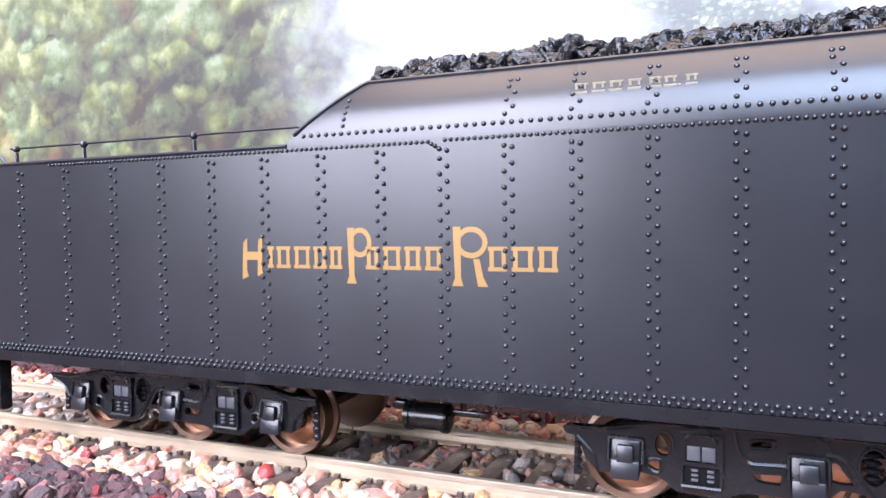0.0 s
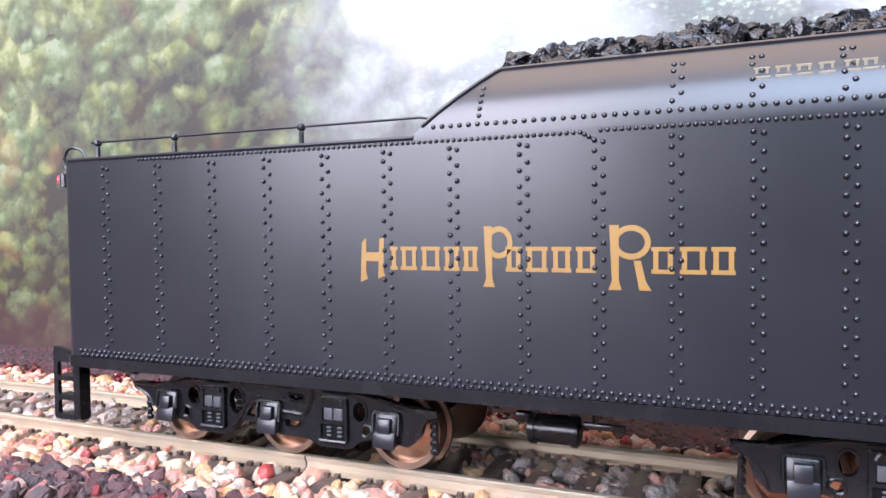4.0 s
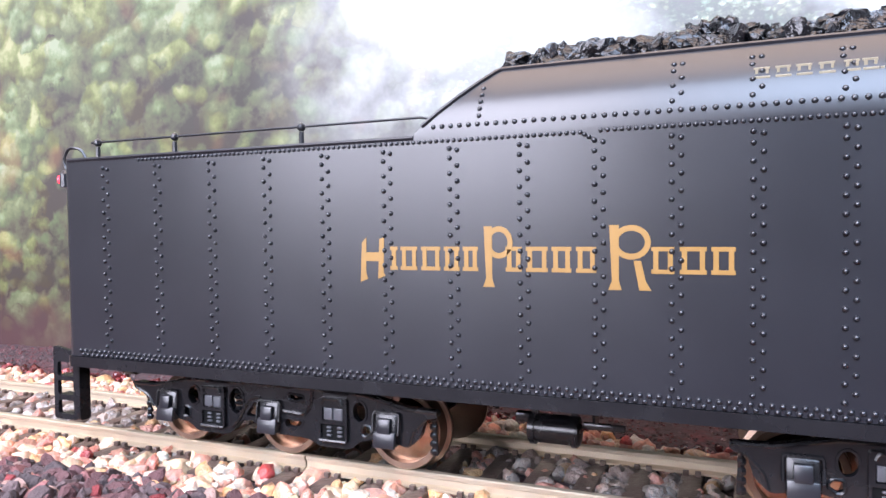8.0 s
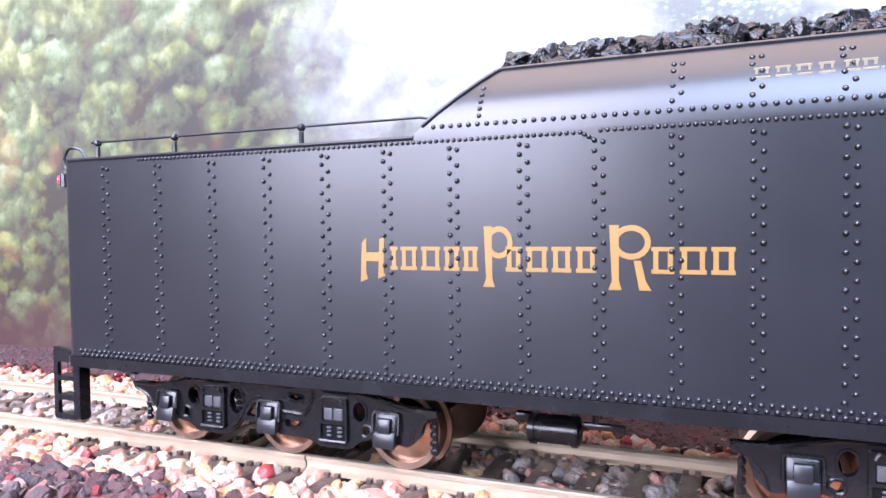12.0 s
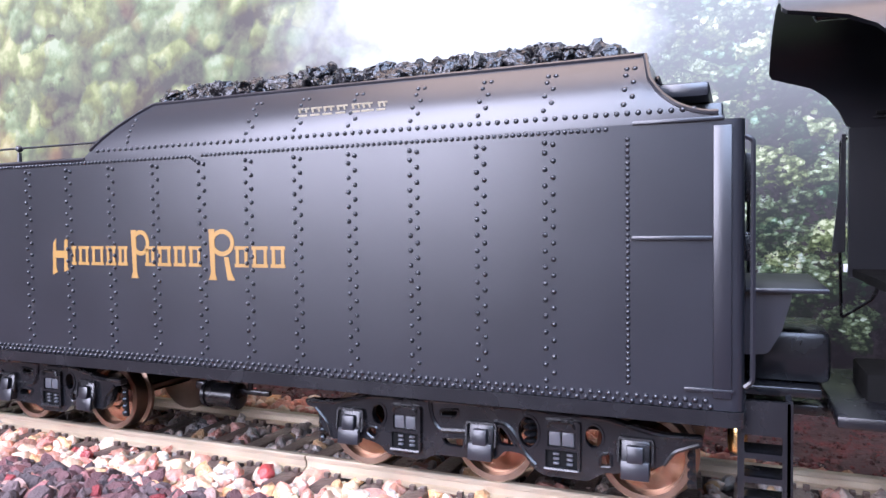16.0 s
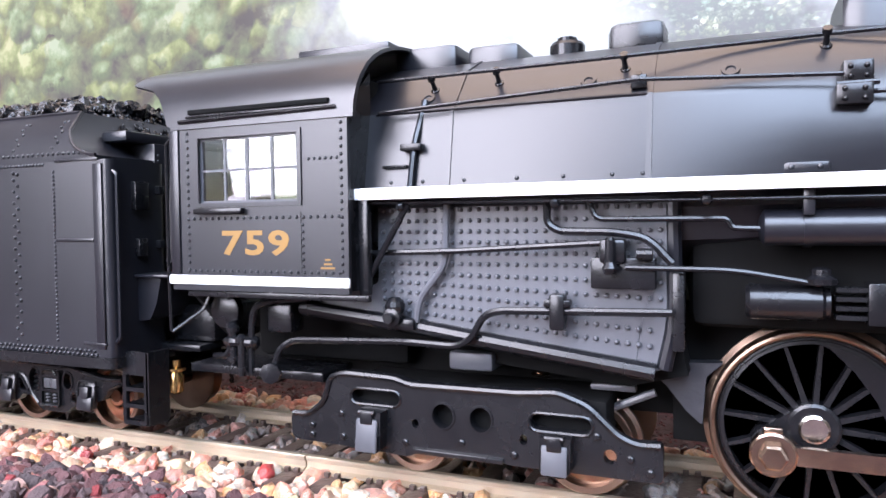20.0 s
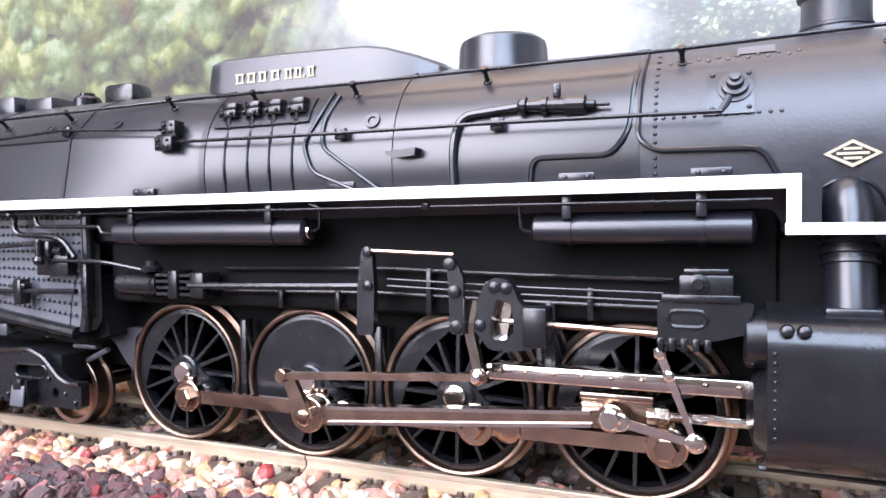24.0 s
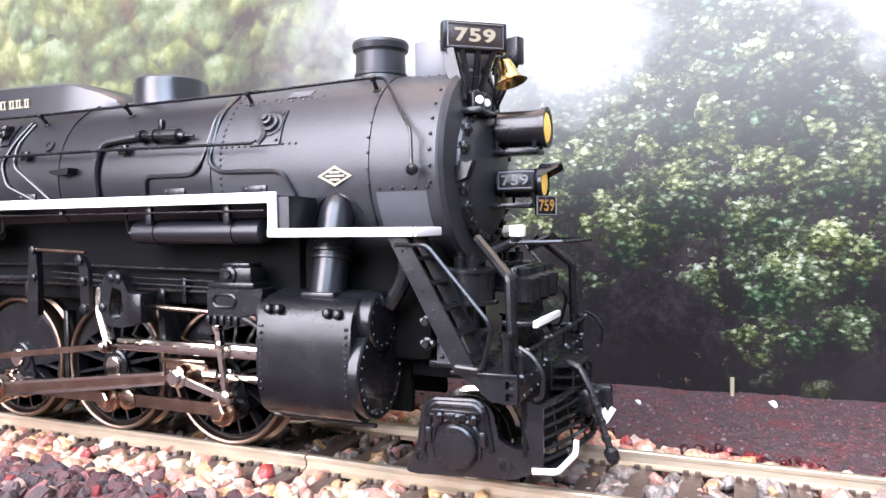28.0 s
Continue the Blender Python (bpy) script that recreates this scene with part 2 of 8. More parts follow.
    def burst(cx, cz, rx, rz):
        dx, dz = math_("DIVIDE", math_("SUBTRACT", x, cx), rx), math_("DIVIDE", math_("SUBTRACT", z, cz), rz)
        return math_("SQRT", math_("ADD", math_("MULTIPLY", dx, dx), math_("MULTIPLY", dz, dz)))
    # sharp trees: tufts of leaves, lit from above, before deep shade; fewer towards the ground
    shade = mixc(smooth(lin((clump, 1.0, 0.0), (speck, 0.9, 0.5)), 0.4, 0.72), (0.016, 0.0128, 0.0138), (0.046, 0.036, 0.037))
    leaf = shade
    rise = math_("MULTIPLY", math_("SUBTRACT", z, 0.036), 17.0)
    hollow, bough = smooth(burst(-0.016, 0.010, 0.015, 0.016), 1.3, 0.5), smooth(burst(0.004, 0.022, 0.009, 0.016), 1.2, 0.4)
    rise = lin((rise, 1.0, 0.0), (hollow, -0.65, 0.0), (bough, 0.55, 0.0))
    for scale, amount, shift, flat, full in ((62, 0.016, (0.31, 0, 0.17), 1.25, 0.50), (105, 0.010, (0.07, 0, 0.43), 1.3, 0.46), (150, 0.008, (0.53, 0, 0.11), 1.35, 0.40)):
        up, dist, r1_, r2_ = tufts(scale, warped(95, amount, shift), flat)
        there = smooth(lin((r2_, 1.0, full), (rise, 0.70, -0.10), (mass, 2.2, 0.5)), -0.10, 0.06)
        edge = smooth(lin((dist, 1.0, 0.0), (speck, 2.2, 0.5), (lc.outputs[0], 0.42, 0.5)), 0.66, 0.46)
        tone = lin((up, 0.62, -0.28), (speck, 2.5, 0.44), (lc.outputs[1], 0.60, 0.5), (leafv.outputs["Distance"], -0.55, 0.40), (r1_, 0.42, 0.36), (clump, 0.9, 0.5), (z, 1.0, 0.04))
        green = ramp(tone, [(0.0, (0.020, 0.023, 0.017)), (0.25, (0.042, 0.056, 0.029)), (0.5, (0.098, 0.130, 0.058)), (0.75, (0.225, 0.285, 0.165)), (1.0, (0.56, 0.62, 0.50))])
        green = mixc(smooth(r1_, 0.62, 0.80), green, mixc(1.0, green, (1.12, 1.05, 0.78), "MULTIPLY"))
        green = mixc(smooth(r1_, 0.35, 0.15), green, mixc(1.0, green, (0.72, 0.95, 0.90), "MULTIPLY"))
        rust = math_("MULTIPLY", smooth(r2_, 0.986, 0.990), smooth(lc.outputs[2], 0.60, 0.75))
        green = mixc(math_("MULTIPLY", rust, 0.6), green, (0.46, 0.15, 0.08))
        leaf = mixc(math_("MULTIPLY", there, edge), leaf, green)
    leaf = mixc(math_("MULTIPLY", smooth(z, 0.014, 0.005), 0.75), leaf, (0.024, 0.019, 0.020))
    low_rust = math_("MULTIPLY", smooth(lin((speck, 1.0, 0.5), (mass, 0.8, 0.5)), 0.05, 0.12), smooth(burst(-0.009, 0.006, 0.008, 0.004), 1.3, 0.6))
    leaf = mixc(math_("MULTIPLY", low_rust, 0.8), leaf, mixc(lc.outputs[1], (0.30, 0.10, 0.055), (0.50, 0.34, 0.24)))
    # soft sunlit trees, out of focus
    soft_speck = noise_(210, 3.0, 0.6).outputs["Fac"]
    tint = N.new("ShaderNodeSeparateColor")
    L.new(noise_(62, 1.5).outputs["Color"], tint.inputs[0])
    soft = None
    for scale, amount, shift, flat in ((105, 0.010, (0.71, 0, 0.37), 1.1), (165, 0.007, (0.19, 0, 0.83), 1.15)):
        up, dist, r1_, r2_ = tufts(scale, warped(80, amount, shift), flat, 0.5)
        w = lin((up, 0.55, -0.44), (soft_speck, 1.2, 0.45), (clump, 1.4, 0.5), (mass, 1.5, 0.5), (dist, -0.45, 0.40), (r1_, 0.55, 0.45), (z, 4.2, 0.058), (x, -1.4, -0.13))
        one = ramp(w, [(0.0, (0.070, 0.056, 0.044)), (0.22, (0.115, 0.105, 0.064)), (0.45, (0.142, 0.158, 0.076)), (0.66, (0.205, 0.230, 0.108)), (0.85, (0.29, 0.315, 0.165)), (1.0, (0.40, 0.415, 0.26))])
        one = mixc(math_("MULTIPLY", smooth(r2_, 0.60, 0.72), 0.5), one, mixc(1.0, one, (1.22, 1.14, 0.70), "MULTIPLY"))
        one = mixc(math_("MULTIPLY", smooth(r2_, 0.30, 0.18), 0.5), one, mixc(1.0, one, (0.82, 0.98, 0.92), "MULTIPLY"))
        soft = one if soft is None else mixc(math_("MULTIPLY", smooth(lin((dist, 1.0, 0.0), (soft_speck, 1.5, 0.5)), 0.72, 0.26), smooth(r1_, 0.30, 0.45)), soft, one)
    soft = mixc(math_("MULTIPLY", smooth(tint.outputs[0], 0.58, 0.70), 0.40), soft, mixc(0.6, soft, (0.44, 0.21, 0.09)))
    soft = mixc(math_("MULTIPLY", smooth(z, 0.022, 0.002), 0.85), soft, (0.105, 0.052, 0.052))
    side = smooth(math_("ADD", x, math_("MULTIPLY", mass, 0.05)), -0.056, -0.014)
    wood = mixc(side, soft, leaf)

    # hazy light round the sky gap and at the upper corner
    rr = math_("MINIMUM", burst(-0.060, 0.100, 0.025, 0.025), burst(0.040, 0.096, 0.032, 0.026))
    rr = math_("ADD", rr, math_("MULTIPLY", math_("SUBTRACT", clump, 0.5), 0.9))
    glow = smooth(rr, 1.65, 0.60)
    high = smooth(z, 0.106, 0.155)
    glow = math_("MAXIMUM", glow, high)
    near_gap = smooth(burst(-0.050, 0.100, 0.030, 0.046), 1.35, 0.50)
    glow = math_("MAXIMUM", glow, math_("MULTIPLY", near_gap, 0.52))
    pale = math_("MULTIPLY", math_("MULTIPLY", smooth(x, -0.118, -0.074), smooth(x, -0.022, -0.062)), smooth(z, 0.036, 0.070))
    pale = math_("ADD", math_("MULTIPLY", pale, 0.42), math_("MULTIPLY", math_("MULTIPLY", pale, math_("SUBTRACT", clump, 0.5)), 1.2))
    glow = math_("MAXIMUM", glow, pale)
    drift = math_("ADD", burst(-0.034, 0.078, 0.022, 0.020), math_("MULTIPLY", math_("SUBTRACT", clump, 0.5), 1.2))
    glow = math_("MAXIMUM", glow, math_("MULTIPLY", smooth(drift, 1.5, 0.3), 0.62))
    haze = math_("MULTIPLY", smooth(z, 0.030, 0.086), smooth(x, -0.088, -0.060))
    glow = math_("MAXIMUM", glow, math_("MULTIPLY", haze, 0.30))
    col = mixc(glow, wood, (0.95, 0.97, 0.93))
    # pale veil over the left and upper part of the print
    veil = math_("MULTIPLY", math_("MULTIPLY", smooth(z, 0.0, 0.10), 0.07), math_("SUBTRACT", 1.0, math_("MULTIPLY", side, 0.5)))
    col = mixc(veil, col, (0.85, 0.86, 0.84))
    ink = N.new("ShaderNodeMix")
    ink.data_type, ink.blend_type = "RGBA", "MULTIPLY"
    ink.inputs[0].default_value = 1.0
    ink.inputs[7].default_value = (0.50, 0.492, 0.502, 1)
    L.new(col, ink.inputs[6])
    L.new(ink.outputs[2], b.inputs["Base Color"])
    return m


PRINT = backdrop_material()

# ---- mesh helpers: all lengths in millimetres ----
OX = 0.0      # the running thing's own origin along the track


def part(name, bm, material, parent=None, label="", at=None, smooth=True, origin=None):
    """Link a bmesh, in millimetres, as one mesh object under a thing or a part."""
    me = bpy.data.meshes.new(name)
    o = origin or (OX, 0, 0)
    bmesh.ops.translate(bm, verts=bm.verts, vec=(-o[0], -o[1], -o[2]))
    bmesh.ops.scale(bm, verts=bm.verts, vec=(0.001, 0.001, 0.001))
    bmesh.ops.recalc_face_normals(bm, faces=bm.faces)
    if smooth:
        for f in bm.faces:
            f.smooth = True
        for e in bm.edges:
            if len(e.link_faces) == 2 and e.calc_face_angle(0) > 0.5:
                e.smooth = False
    bm.to_mesh(me)
    bm.free()
    me.materials.append(material)
    ob = new(name, me)
    if parent is not None:
        ob.parent = parent
    if at is not None:
        ob.location = Vector(at) * 0.001
    if label:
        tagged(ob, label=label)
    if name in SMALL:
        tagged(ob, kind="stuff")
    return ob


def B():
    return bmesh.new()


SMALL = ("rivet_line", "rivet_strip", "bolted_strip", "bolt_ring", "stay_bolts", "stud_row", "rib")


def pieces(name, bm, material, parent, label=""):
    """Link each loose piece of a bmesh as a part of its own."""
    bm.verts.ensure_lookup_table()
    seen, groups = set(), []
    for v in bm.verts:
        if v in seen:
            continue
        stack, comp = [v], []
        seen.add(v)
        while stack:
            q = stack.pop()
            comp.append(q)
            for e in q.link_edges:
                o = e.other_vert(q)
                if o not in seen:
                    seen.add(o)
                    stack.append(o)
        groups.append(comp)
    out = []
    for comp in groups:
        one = bmesh.new()
        at = {v: one.verts.new(v.co) for v in comp}
        for f in {f for v in comp for f in v.link_faces}:
            one.faces.new([at[v] for v in f.verts])
        out.append(part(name, one, material, parent, label))
    bm.free()
    return out


def box(bm, x0, x1, y0, y1, z0, z1, bev=0.0, m=None):
    vs = [bm.verts.new((x, y, z)) for x in (x0, x1) for y in (y0, y1) for z in (z0, z1)]
    fs = [bm.faces.new([vs[i] for i in q]) for q in ((0, 1, 3, 2), (4, 6, 7, 5), (0, 4, 5, 1), (2, 3, 7, 6), (0, 2, 6, 4), (1, 5, 7, 3))]
    if bev:
        es = list({e for f in fs for e in f.edges})
        r = bmesh.ops.bevel(bm, geom=es, offset=bev, segments=2, profile=0.5, affect="EDGES")
        vs = list({v for f in r["faces"] for v in f.verts} | {v for v in vs if v.is_valid})
    if m is not None:
        bmesh.ops.transform(bm, matrix=m, verts=[v for v in vs if v.is_valid])
    return bm


def frame_of(d):
    d = Vector(d).normalized()
    a = Vector((0, 0, 1)) if abs(d.z) < 0.9 else Vector((1, 0, 0))
    u = d.cross(a).normalized()
    return u, d.cross(u).normalized()


def turned(bm, p, d, profile, seg=20):
    """A turned body: profile of (distance along d, radius)."""
    p, d = Vector(p), Vector(d).normalized()
    u, w = frame_of(d)
    rings = []
    for a, r in profile:
        if r < 1e-6:
            rings.append([bm.verts.new(p + d * a)])
        else:
            rings.append([bm.verts.new(p + d * a + (u * math.cos(k * 2 * math.pi / seg) + w * math.sin(k * 2 * math.pi / seg)) * r) for k in range(seg)])
    for q, r in zip(rings, rings[1:]):
        for k in range(seg):
            j = (k + 1) % seg
            if len(q) == 1 and len(r) == 1:
                continue
            if len(q) == 1:
                bm.faces.new((q[0], r[j], r[k]))
            elif len(r) == 1:
                bm.faces.new((q[k], q[j], r[0]))
            else:
                bm.faces.new((q[k], q[j], r[j], r[k]))
    for ring, rev in ((rings[0], True), (rings[-1], False)):
        if len(ring) > 1:
            bm.faces.new(ring[::-1] if rev else ring)
    return bm


def rodd(bm, p0, p1, r, seg=10, r2=None):
    p0, p1 = Vector(p0), Vector(p1)
    n = (p1 - p0).length
    return turned(bm, p0, p1 - p0, [(0, r), (n, r if r2 is None else r2)], seg)


def capsule(bm, p0, p1, r, seg=18, dome=0.35, lip=0.0):
    """A tank with domed ends."""
    p0, p1 = Vector(p0), Vector(p1)
    n = (p1 - p0).length
    e = r * dome
    prof = [(-e, 0), (-e * 0.75, r * 0.55), (-e * 0.3, r * 0.88), (0, r)] + [(n, r), (n + e * 0.3, r * 0.88), (n + e * 0.75, r * 0.55), (n + e, 0)]
    return turned(bm, p0, p1 - p0, prof, seg)


def tube(bm, pts, r, seg=8, fillet=0.0):
    """A bent pipe along points, with rounded bends."""
    pts = [Vector(p) for p in pts]
    if fillet:
        out = [pts[0]]
        for a, b, c in zip(pts, pts[1:], pts[2:]):
            f = min(fillet, (b - a).length * 0.45, (c - b).length * 0.45)
            s, e = b + (a - b).normalized() * f, b + (c - b).normalized() * f
            for k in range(5):
                u = k / 4
                out.append(s * (1 - u) ** 2 + b * 2 * u * (1 - u) + e * u * u)
        pts = out + [pts[-1]]
    rings, last = [], None
    for i, p in enumerate(pts):
        d = (pts[min(i + 1, len(pts) - 1)] - pts[max(i - 1, 0)]).normalized()
        if last is None:
            u, w = frame_of(d)
        else:
            u = (last - d * last.dot(d)).normalized()
            w = d.cross(u)
        last = u
        rings.append([bm.verts.new(p + (u * math.cos(k * 2 * math.pi / seg) + w * math.sin(k * 2 * math.pi / seg)) * r) for k in range(seg)])
    for q, s in zip(rings, rings[1:]):
        for k in range(seg):
            j = (k + 1) % seg
            bm.faces.new((q[k], q[j], s[j], s[k]))
    bm.faces.new(rings[0][::-1])
    bm.faces.new(rings[-1])
    return bm


def ball(bm, p, r, seg=10):
    return turned(bm, Vector(p) - Vector((0, 0, r)), (0, 0, 1), [(0, 0)] + [(r - r * math.cos(k * math.pi / 6), r * math.sin(k * math.pi / 6)) for k in range(1, 6)] + [(2 * r, 0)], seg)


def plate(bm, outline, y0, y1, holes=(), axis="y"):
    """A flat casting in the plane along the track: outline and holes as (x, z), from y0 to y1. axis x: (y, z) from x0 to x1."""
    def at(p, d):
        return (p[0], d, p[1]) if axis == "y" else ((d, p[0], p[1]) if axis == "x" else (p[0], p[1], d))
    loops = []
    edges = []
    for lp in (outline, *holes):
        vs = [bm.verts.new(at(p, y0)) for p in lp]
        loops.append(vs)
        edges += [bm.edges.new((vs[i], vs[(i + 1) % len(vs)])) for i in range(len(vs))]
    if holes:
        r = bmesh.ops.triangle_fill(bm, use_beauty=True, edges=edges)
        fs = [g for g in r["geom"] if isinstance(g, bmesh.types.BMFace)]
    else:
        fs = [bm.faces.new(loops[0])]
    r = bmesh.ops.extrude_face_region(bm, geom=fs)
    vs = [g for g in r["geom"] if isinstance(g, bmesh.types.BMVert)]
    d = y1 - y0
    bmesh.ops.translate(bm, verts=vs, vec=at((0, 0), d))
    return bm


def oval(x, z, rx, rz, n=16, tilt=0.0):
    ca, sa = math.cos(tilt), math.sin(tilt)
    return [(x + rx * math.cos(k * 2 * math.pi / n) * ca - rz * math.sin(k * 2 * math.pi / n) * sa,
             z + rx * math.cos(k * 2 * math.pi / n) * sa + rz * math.sin(k * 2 * math.pi / n) * ca) for k in range(n)]


def stadium(x0, x1, z, r, n=6):
    a = [(x1 + r * math.cos(t), z + r * math.sin(t)) for t in [(-0.5 + k / n) * math.pi for k in range(n + 1)]]
    return a + [(x0 + r * math.cos(t), z + r * math.sin(t)) for t in [(0.5 + k / n) * math.pi for k in range(n + 1)]]


def rounded(pts, r, n=4):
    """Round the corners of a closed outline."""
    out = []
    for i, b in enumerate(pts):
        a, c = Vector(pts[i - 1]), Vector(pts[(i + 1) % len(pts)])
        b = Vector(b)
        f = min(r, (a - b).length * 0.45, (c - b).length * 0.45)
        s, e = b + (a - b).normalized() * f, b + (c - b).normalized() * f
        for k in range(n + 1):
            u = k / n
            out.append(tuple(s * (1 - u) ** 2 + b * 2 * u * (1 - u) + e * u * u))
    return out


def loft(bm, sections, cap=True, closed=True):
    rings = [[bm.verts.new(p) for p in s] for s in sections]
    n = len(rings[0])
    for q, r in zip(rings, rings[1:]):
        for k in range(n if closed else n - 1):
            j = (k + 1) % n
            bm.faces.new((q[k], q[j], r[j], r[k]))
    if cap:
        bm.faces.new(rings[0][::-1])
        bm.faces.new(rings[-1])
    return bm


def rivet(bm, p, d, r=0.28, h=0.16, seg=8):
    return turned(bm, Vector(p) - Vector(d).normalized() * 0.02, d, [(0, r), (h * 0.35, r * 0.95), (h * 0.66, r * 0.76), (h * 0.9, r * 0.44), (h, 0)], seg)


def thing(name, label, category, x=0.0, group="", kind="", y=0.0, z=0.0):
    ob = new(name)
    ob.location = (x * 0.001, y * 0.001, z * 0.001)
    return tagged(ob, label=label, category=category, group=group, kind=kind)


def text_mesh(body, size, squash=1.0, depth=0.03, bold=0.02, spacing=1.0):
    """Lettering in Blender's own font as a bmesh lying in the x-z plane, facing -y, its lower left corner at 0."""
    cu = bpy.data.curves.new("lettering", "FONT")
    cu.body, cu.size, cu.extrude, cu.offset, cu.space_character, cu.resolution_u = body, size, depth, bold, spacing, 3
    tmp = bpy.data.objects.new("lettering", cu)
    scene.collection.objects.link(tmp)
    bpy.context.view_layer.update()
    me = bpy.data.meshes.new_from_object(tmp.evaluated_get(bpy.context.evaluated_depsgraph_get()))
    bm = bmesh.new()
    bm.from_mesh(me)
    bpy.data.objects.remove(tmp)
    bpy.data.curves.remove(cu)
    bpy.data.meshes.remove(me)
    bmesh.ops.transform(bm, matrix=Matrix.Rotation(radians(90), 4, "X") @ Matrix.Diagonal((squash, 1, 1, 1)), verts=bm.verts)
    x0, z0 = min(v.co.x for v in bm.verts), min(v.co.z for v in bm.verts)
    bmesh.ops.translate(bm, verts=bm.verts, vec=(-x0, 0, -z0))
    return bm

# ---- room, table, ground, backdrop ----
def setting():
    global OX
    OX = 0.0
    s = lambda ob: tagged(ob, kind="structure")
    # room shell, in millimetres from the layout: table 750 high
    X0, X1, Y0, Y1, ZF, ZC = -1700, 1700, -1000, 900, -775, 1720
    s(part("floor", box(B(), X0 - 100, X1 + 100, Y0 - 100, Y1 + 100, ZF - 60, ZF), CARPET))
    s(part("ceiling", box(B(), X0 - 100, X1 + 100, Y0 - 100, Y1 + 100, ZC, ZC + 80), CEILP))
    s(part("wall_north", box(B(), X0, X1, Y1, Y1 + 100, ZF, ZC), WALLP))
    s(part("wall_west", box(B(), X0 - 100, X0, Y0, Y1, ZF, ZC), WALLP))
    # walls with window openings
    bm = plate(B(), [(X0, ZF), (X1, ZF), (X1, ZC), (X0, ZC)], Y0 - 100, Y0, [[(-1040, 40), (-160, 40), (-160, 1580), (-1040, 1580)], [(-130, 420), (750, 420), (750, 1660), (-130, 1660)]])
    s(part("wall_south", bm, WALLP, smooth=False))
    bm = plate(B(), [(Y0, ZF), (Y1, ZF), (Y1, ZC), (Y0, ZC)], X1, X1 + 100, [[(-800, 300), (300, 300), (300, 1400), (-800, 1400)]], axis="x")
    s(part("wall_east", bm, WALLP, smooth=False))
    win = part("window_1", plate(B(), [(-1040, 40), (-160, 40), (-160, 1580), (-1040, 1580)], Y0 - 70, Y0 - 30,
                                 [[(-1000, 80), (-620, 80), (-620, 1540), (-1000, 1540)], [(-580, 80), (-200, 80), (-200, 1540), (-580, 1540)]]), WHITE)
    s(win)
    win = part("window_3", plate(B(), [(-130, 420), (750, 420), (750, 1660), (-130, 1660)], Y0 - 70, Y0 - 30, [[(-80, 470), (700, 470), (700, 1610), (-80, 1610)]]), WHITE)
    s(win)
    win = part("window_2", plate(B(), [(-800, 300), (300, 300), (300, 1400), (-800, 1400)], X1 + 30, X1 + 70,
                                 [[(-750, 350), (-275, 350), (-275, 1350), (-750, 1350)], [(-225, 350), (250, 350), (250, 1350), (-225, 1350)]], axis="x"), WHITE)
    s(win)
    tbl = thing("layout_table", "plain wooden table under the model railway", "table", z=-775)
    part("tabletop", box(B(), -700, 600, -330, 330, -49, -25, 3), WOODT, tbl, origin=(0, 0, -775))
    for x in (-660, 560):
        for y in (-290, 290):
            part("leg", box(B(), x - 30, x + 30, y - 30, y + 30, -775, -49, 3), WOODT, tbl, origin=(0, 0, -775))
    lamp = thing("ceiling_light", "flat square ceiling lamp with a warm glow", "lamp", -100, y=150, z=1720)
    part("housing", box(B(), -920, 720, -420, 720, 1690, 1720, 8), WHITE, lamp, origin=(-100, 150, 1720))
    # ground: one sheet with low relief, a raised bed under the track
    bm = B()
    nx, ny = 260, 90
    x0, x1, y0, y1 = -560.0, 420.0, -150.0, 70.0
    grid = []
    for i in range(nx + 1):
        row = []
        for j in range(ny + 1):
            x, y = x0 + (x1 - x0) * i / nx, y0 + (y1 - y0) * j / ny
            z = -3.4 + 0.5 * noise.noise((x * 0.08, y * 0.08, 0.3)) + 0.25 * noise.noise((x * 0.3, y * 0.3, 1.3))
            if abs(y) < 18:
                z = -3.6 + 0.15 * noise.noise((x * 0.3, y * 0.3, 1.3))
            row.append(bm.verts.new((x, y, z)))
        grid.append(row)
    for i in range(nx):
        for j in range(ny):
            bm.faces.new((grid[i][j], grid[i + 1][j], grid[i + 1][j + 1], grid[i][j + 1]))
    s(part("ground", bm, SOIL))
    tagged(part("baseboard", box(B(), -560, 420, -150, 70, -25, -4.6), WOODT), kind="structure")
    # the printed scene behind the track
    bd = part("backdrop", box(B(), -560, 420, 0, 3, 0, 190), PRINT, origin=(0, 0, 0), smooth=False)
    bd.matrix_world = pose(0, 0.0632, -0.0042, 0, 0, 2.6)
    tagged(bd, label="flat printed photo backdrop of sunlit autumn woodland", category="backdrop", kind="structure")


def rail_profile(y, side):
    """Cross-section of a rail, top of head at z 0."""
    p = [(-0.95, -2.1), (0.95, -2.1), (0.95, -1.85), (0.28, -1.55), (0.25, -0.75), (0.5, -0.6), (0.52, -0.14), (0.38, 0.0),
         (-0.38, 0.0), (-0.52, -0.14), (-0.5, -0.6), (-0.25, -0.75), (-0.28, -1.55), (-0.95, -1.85)]
    return [(y + a, b) for a, b in p]


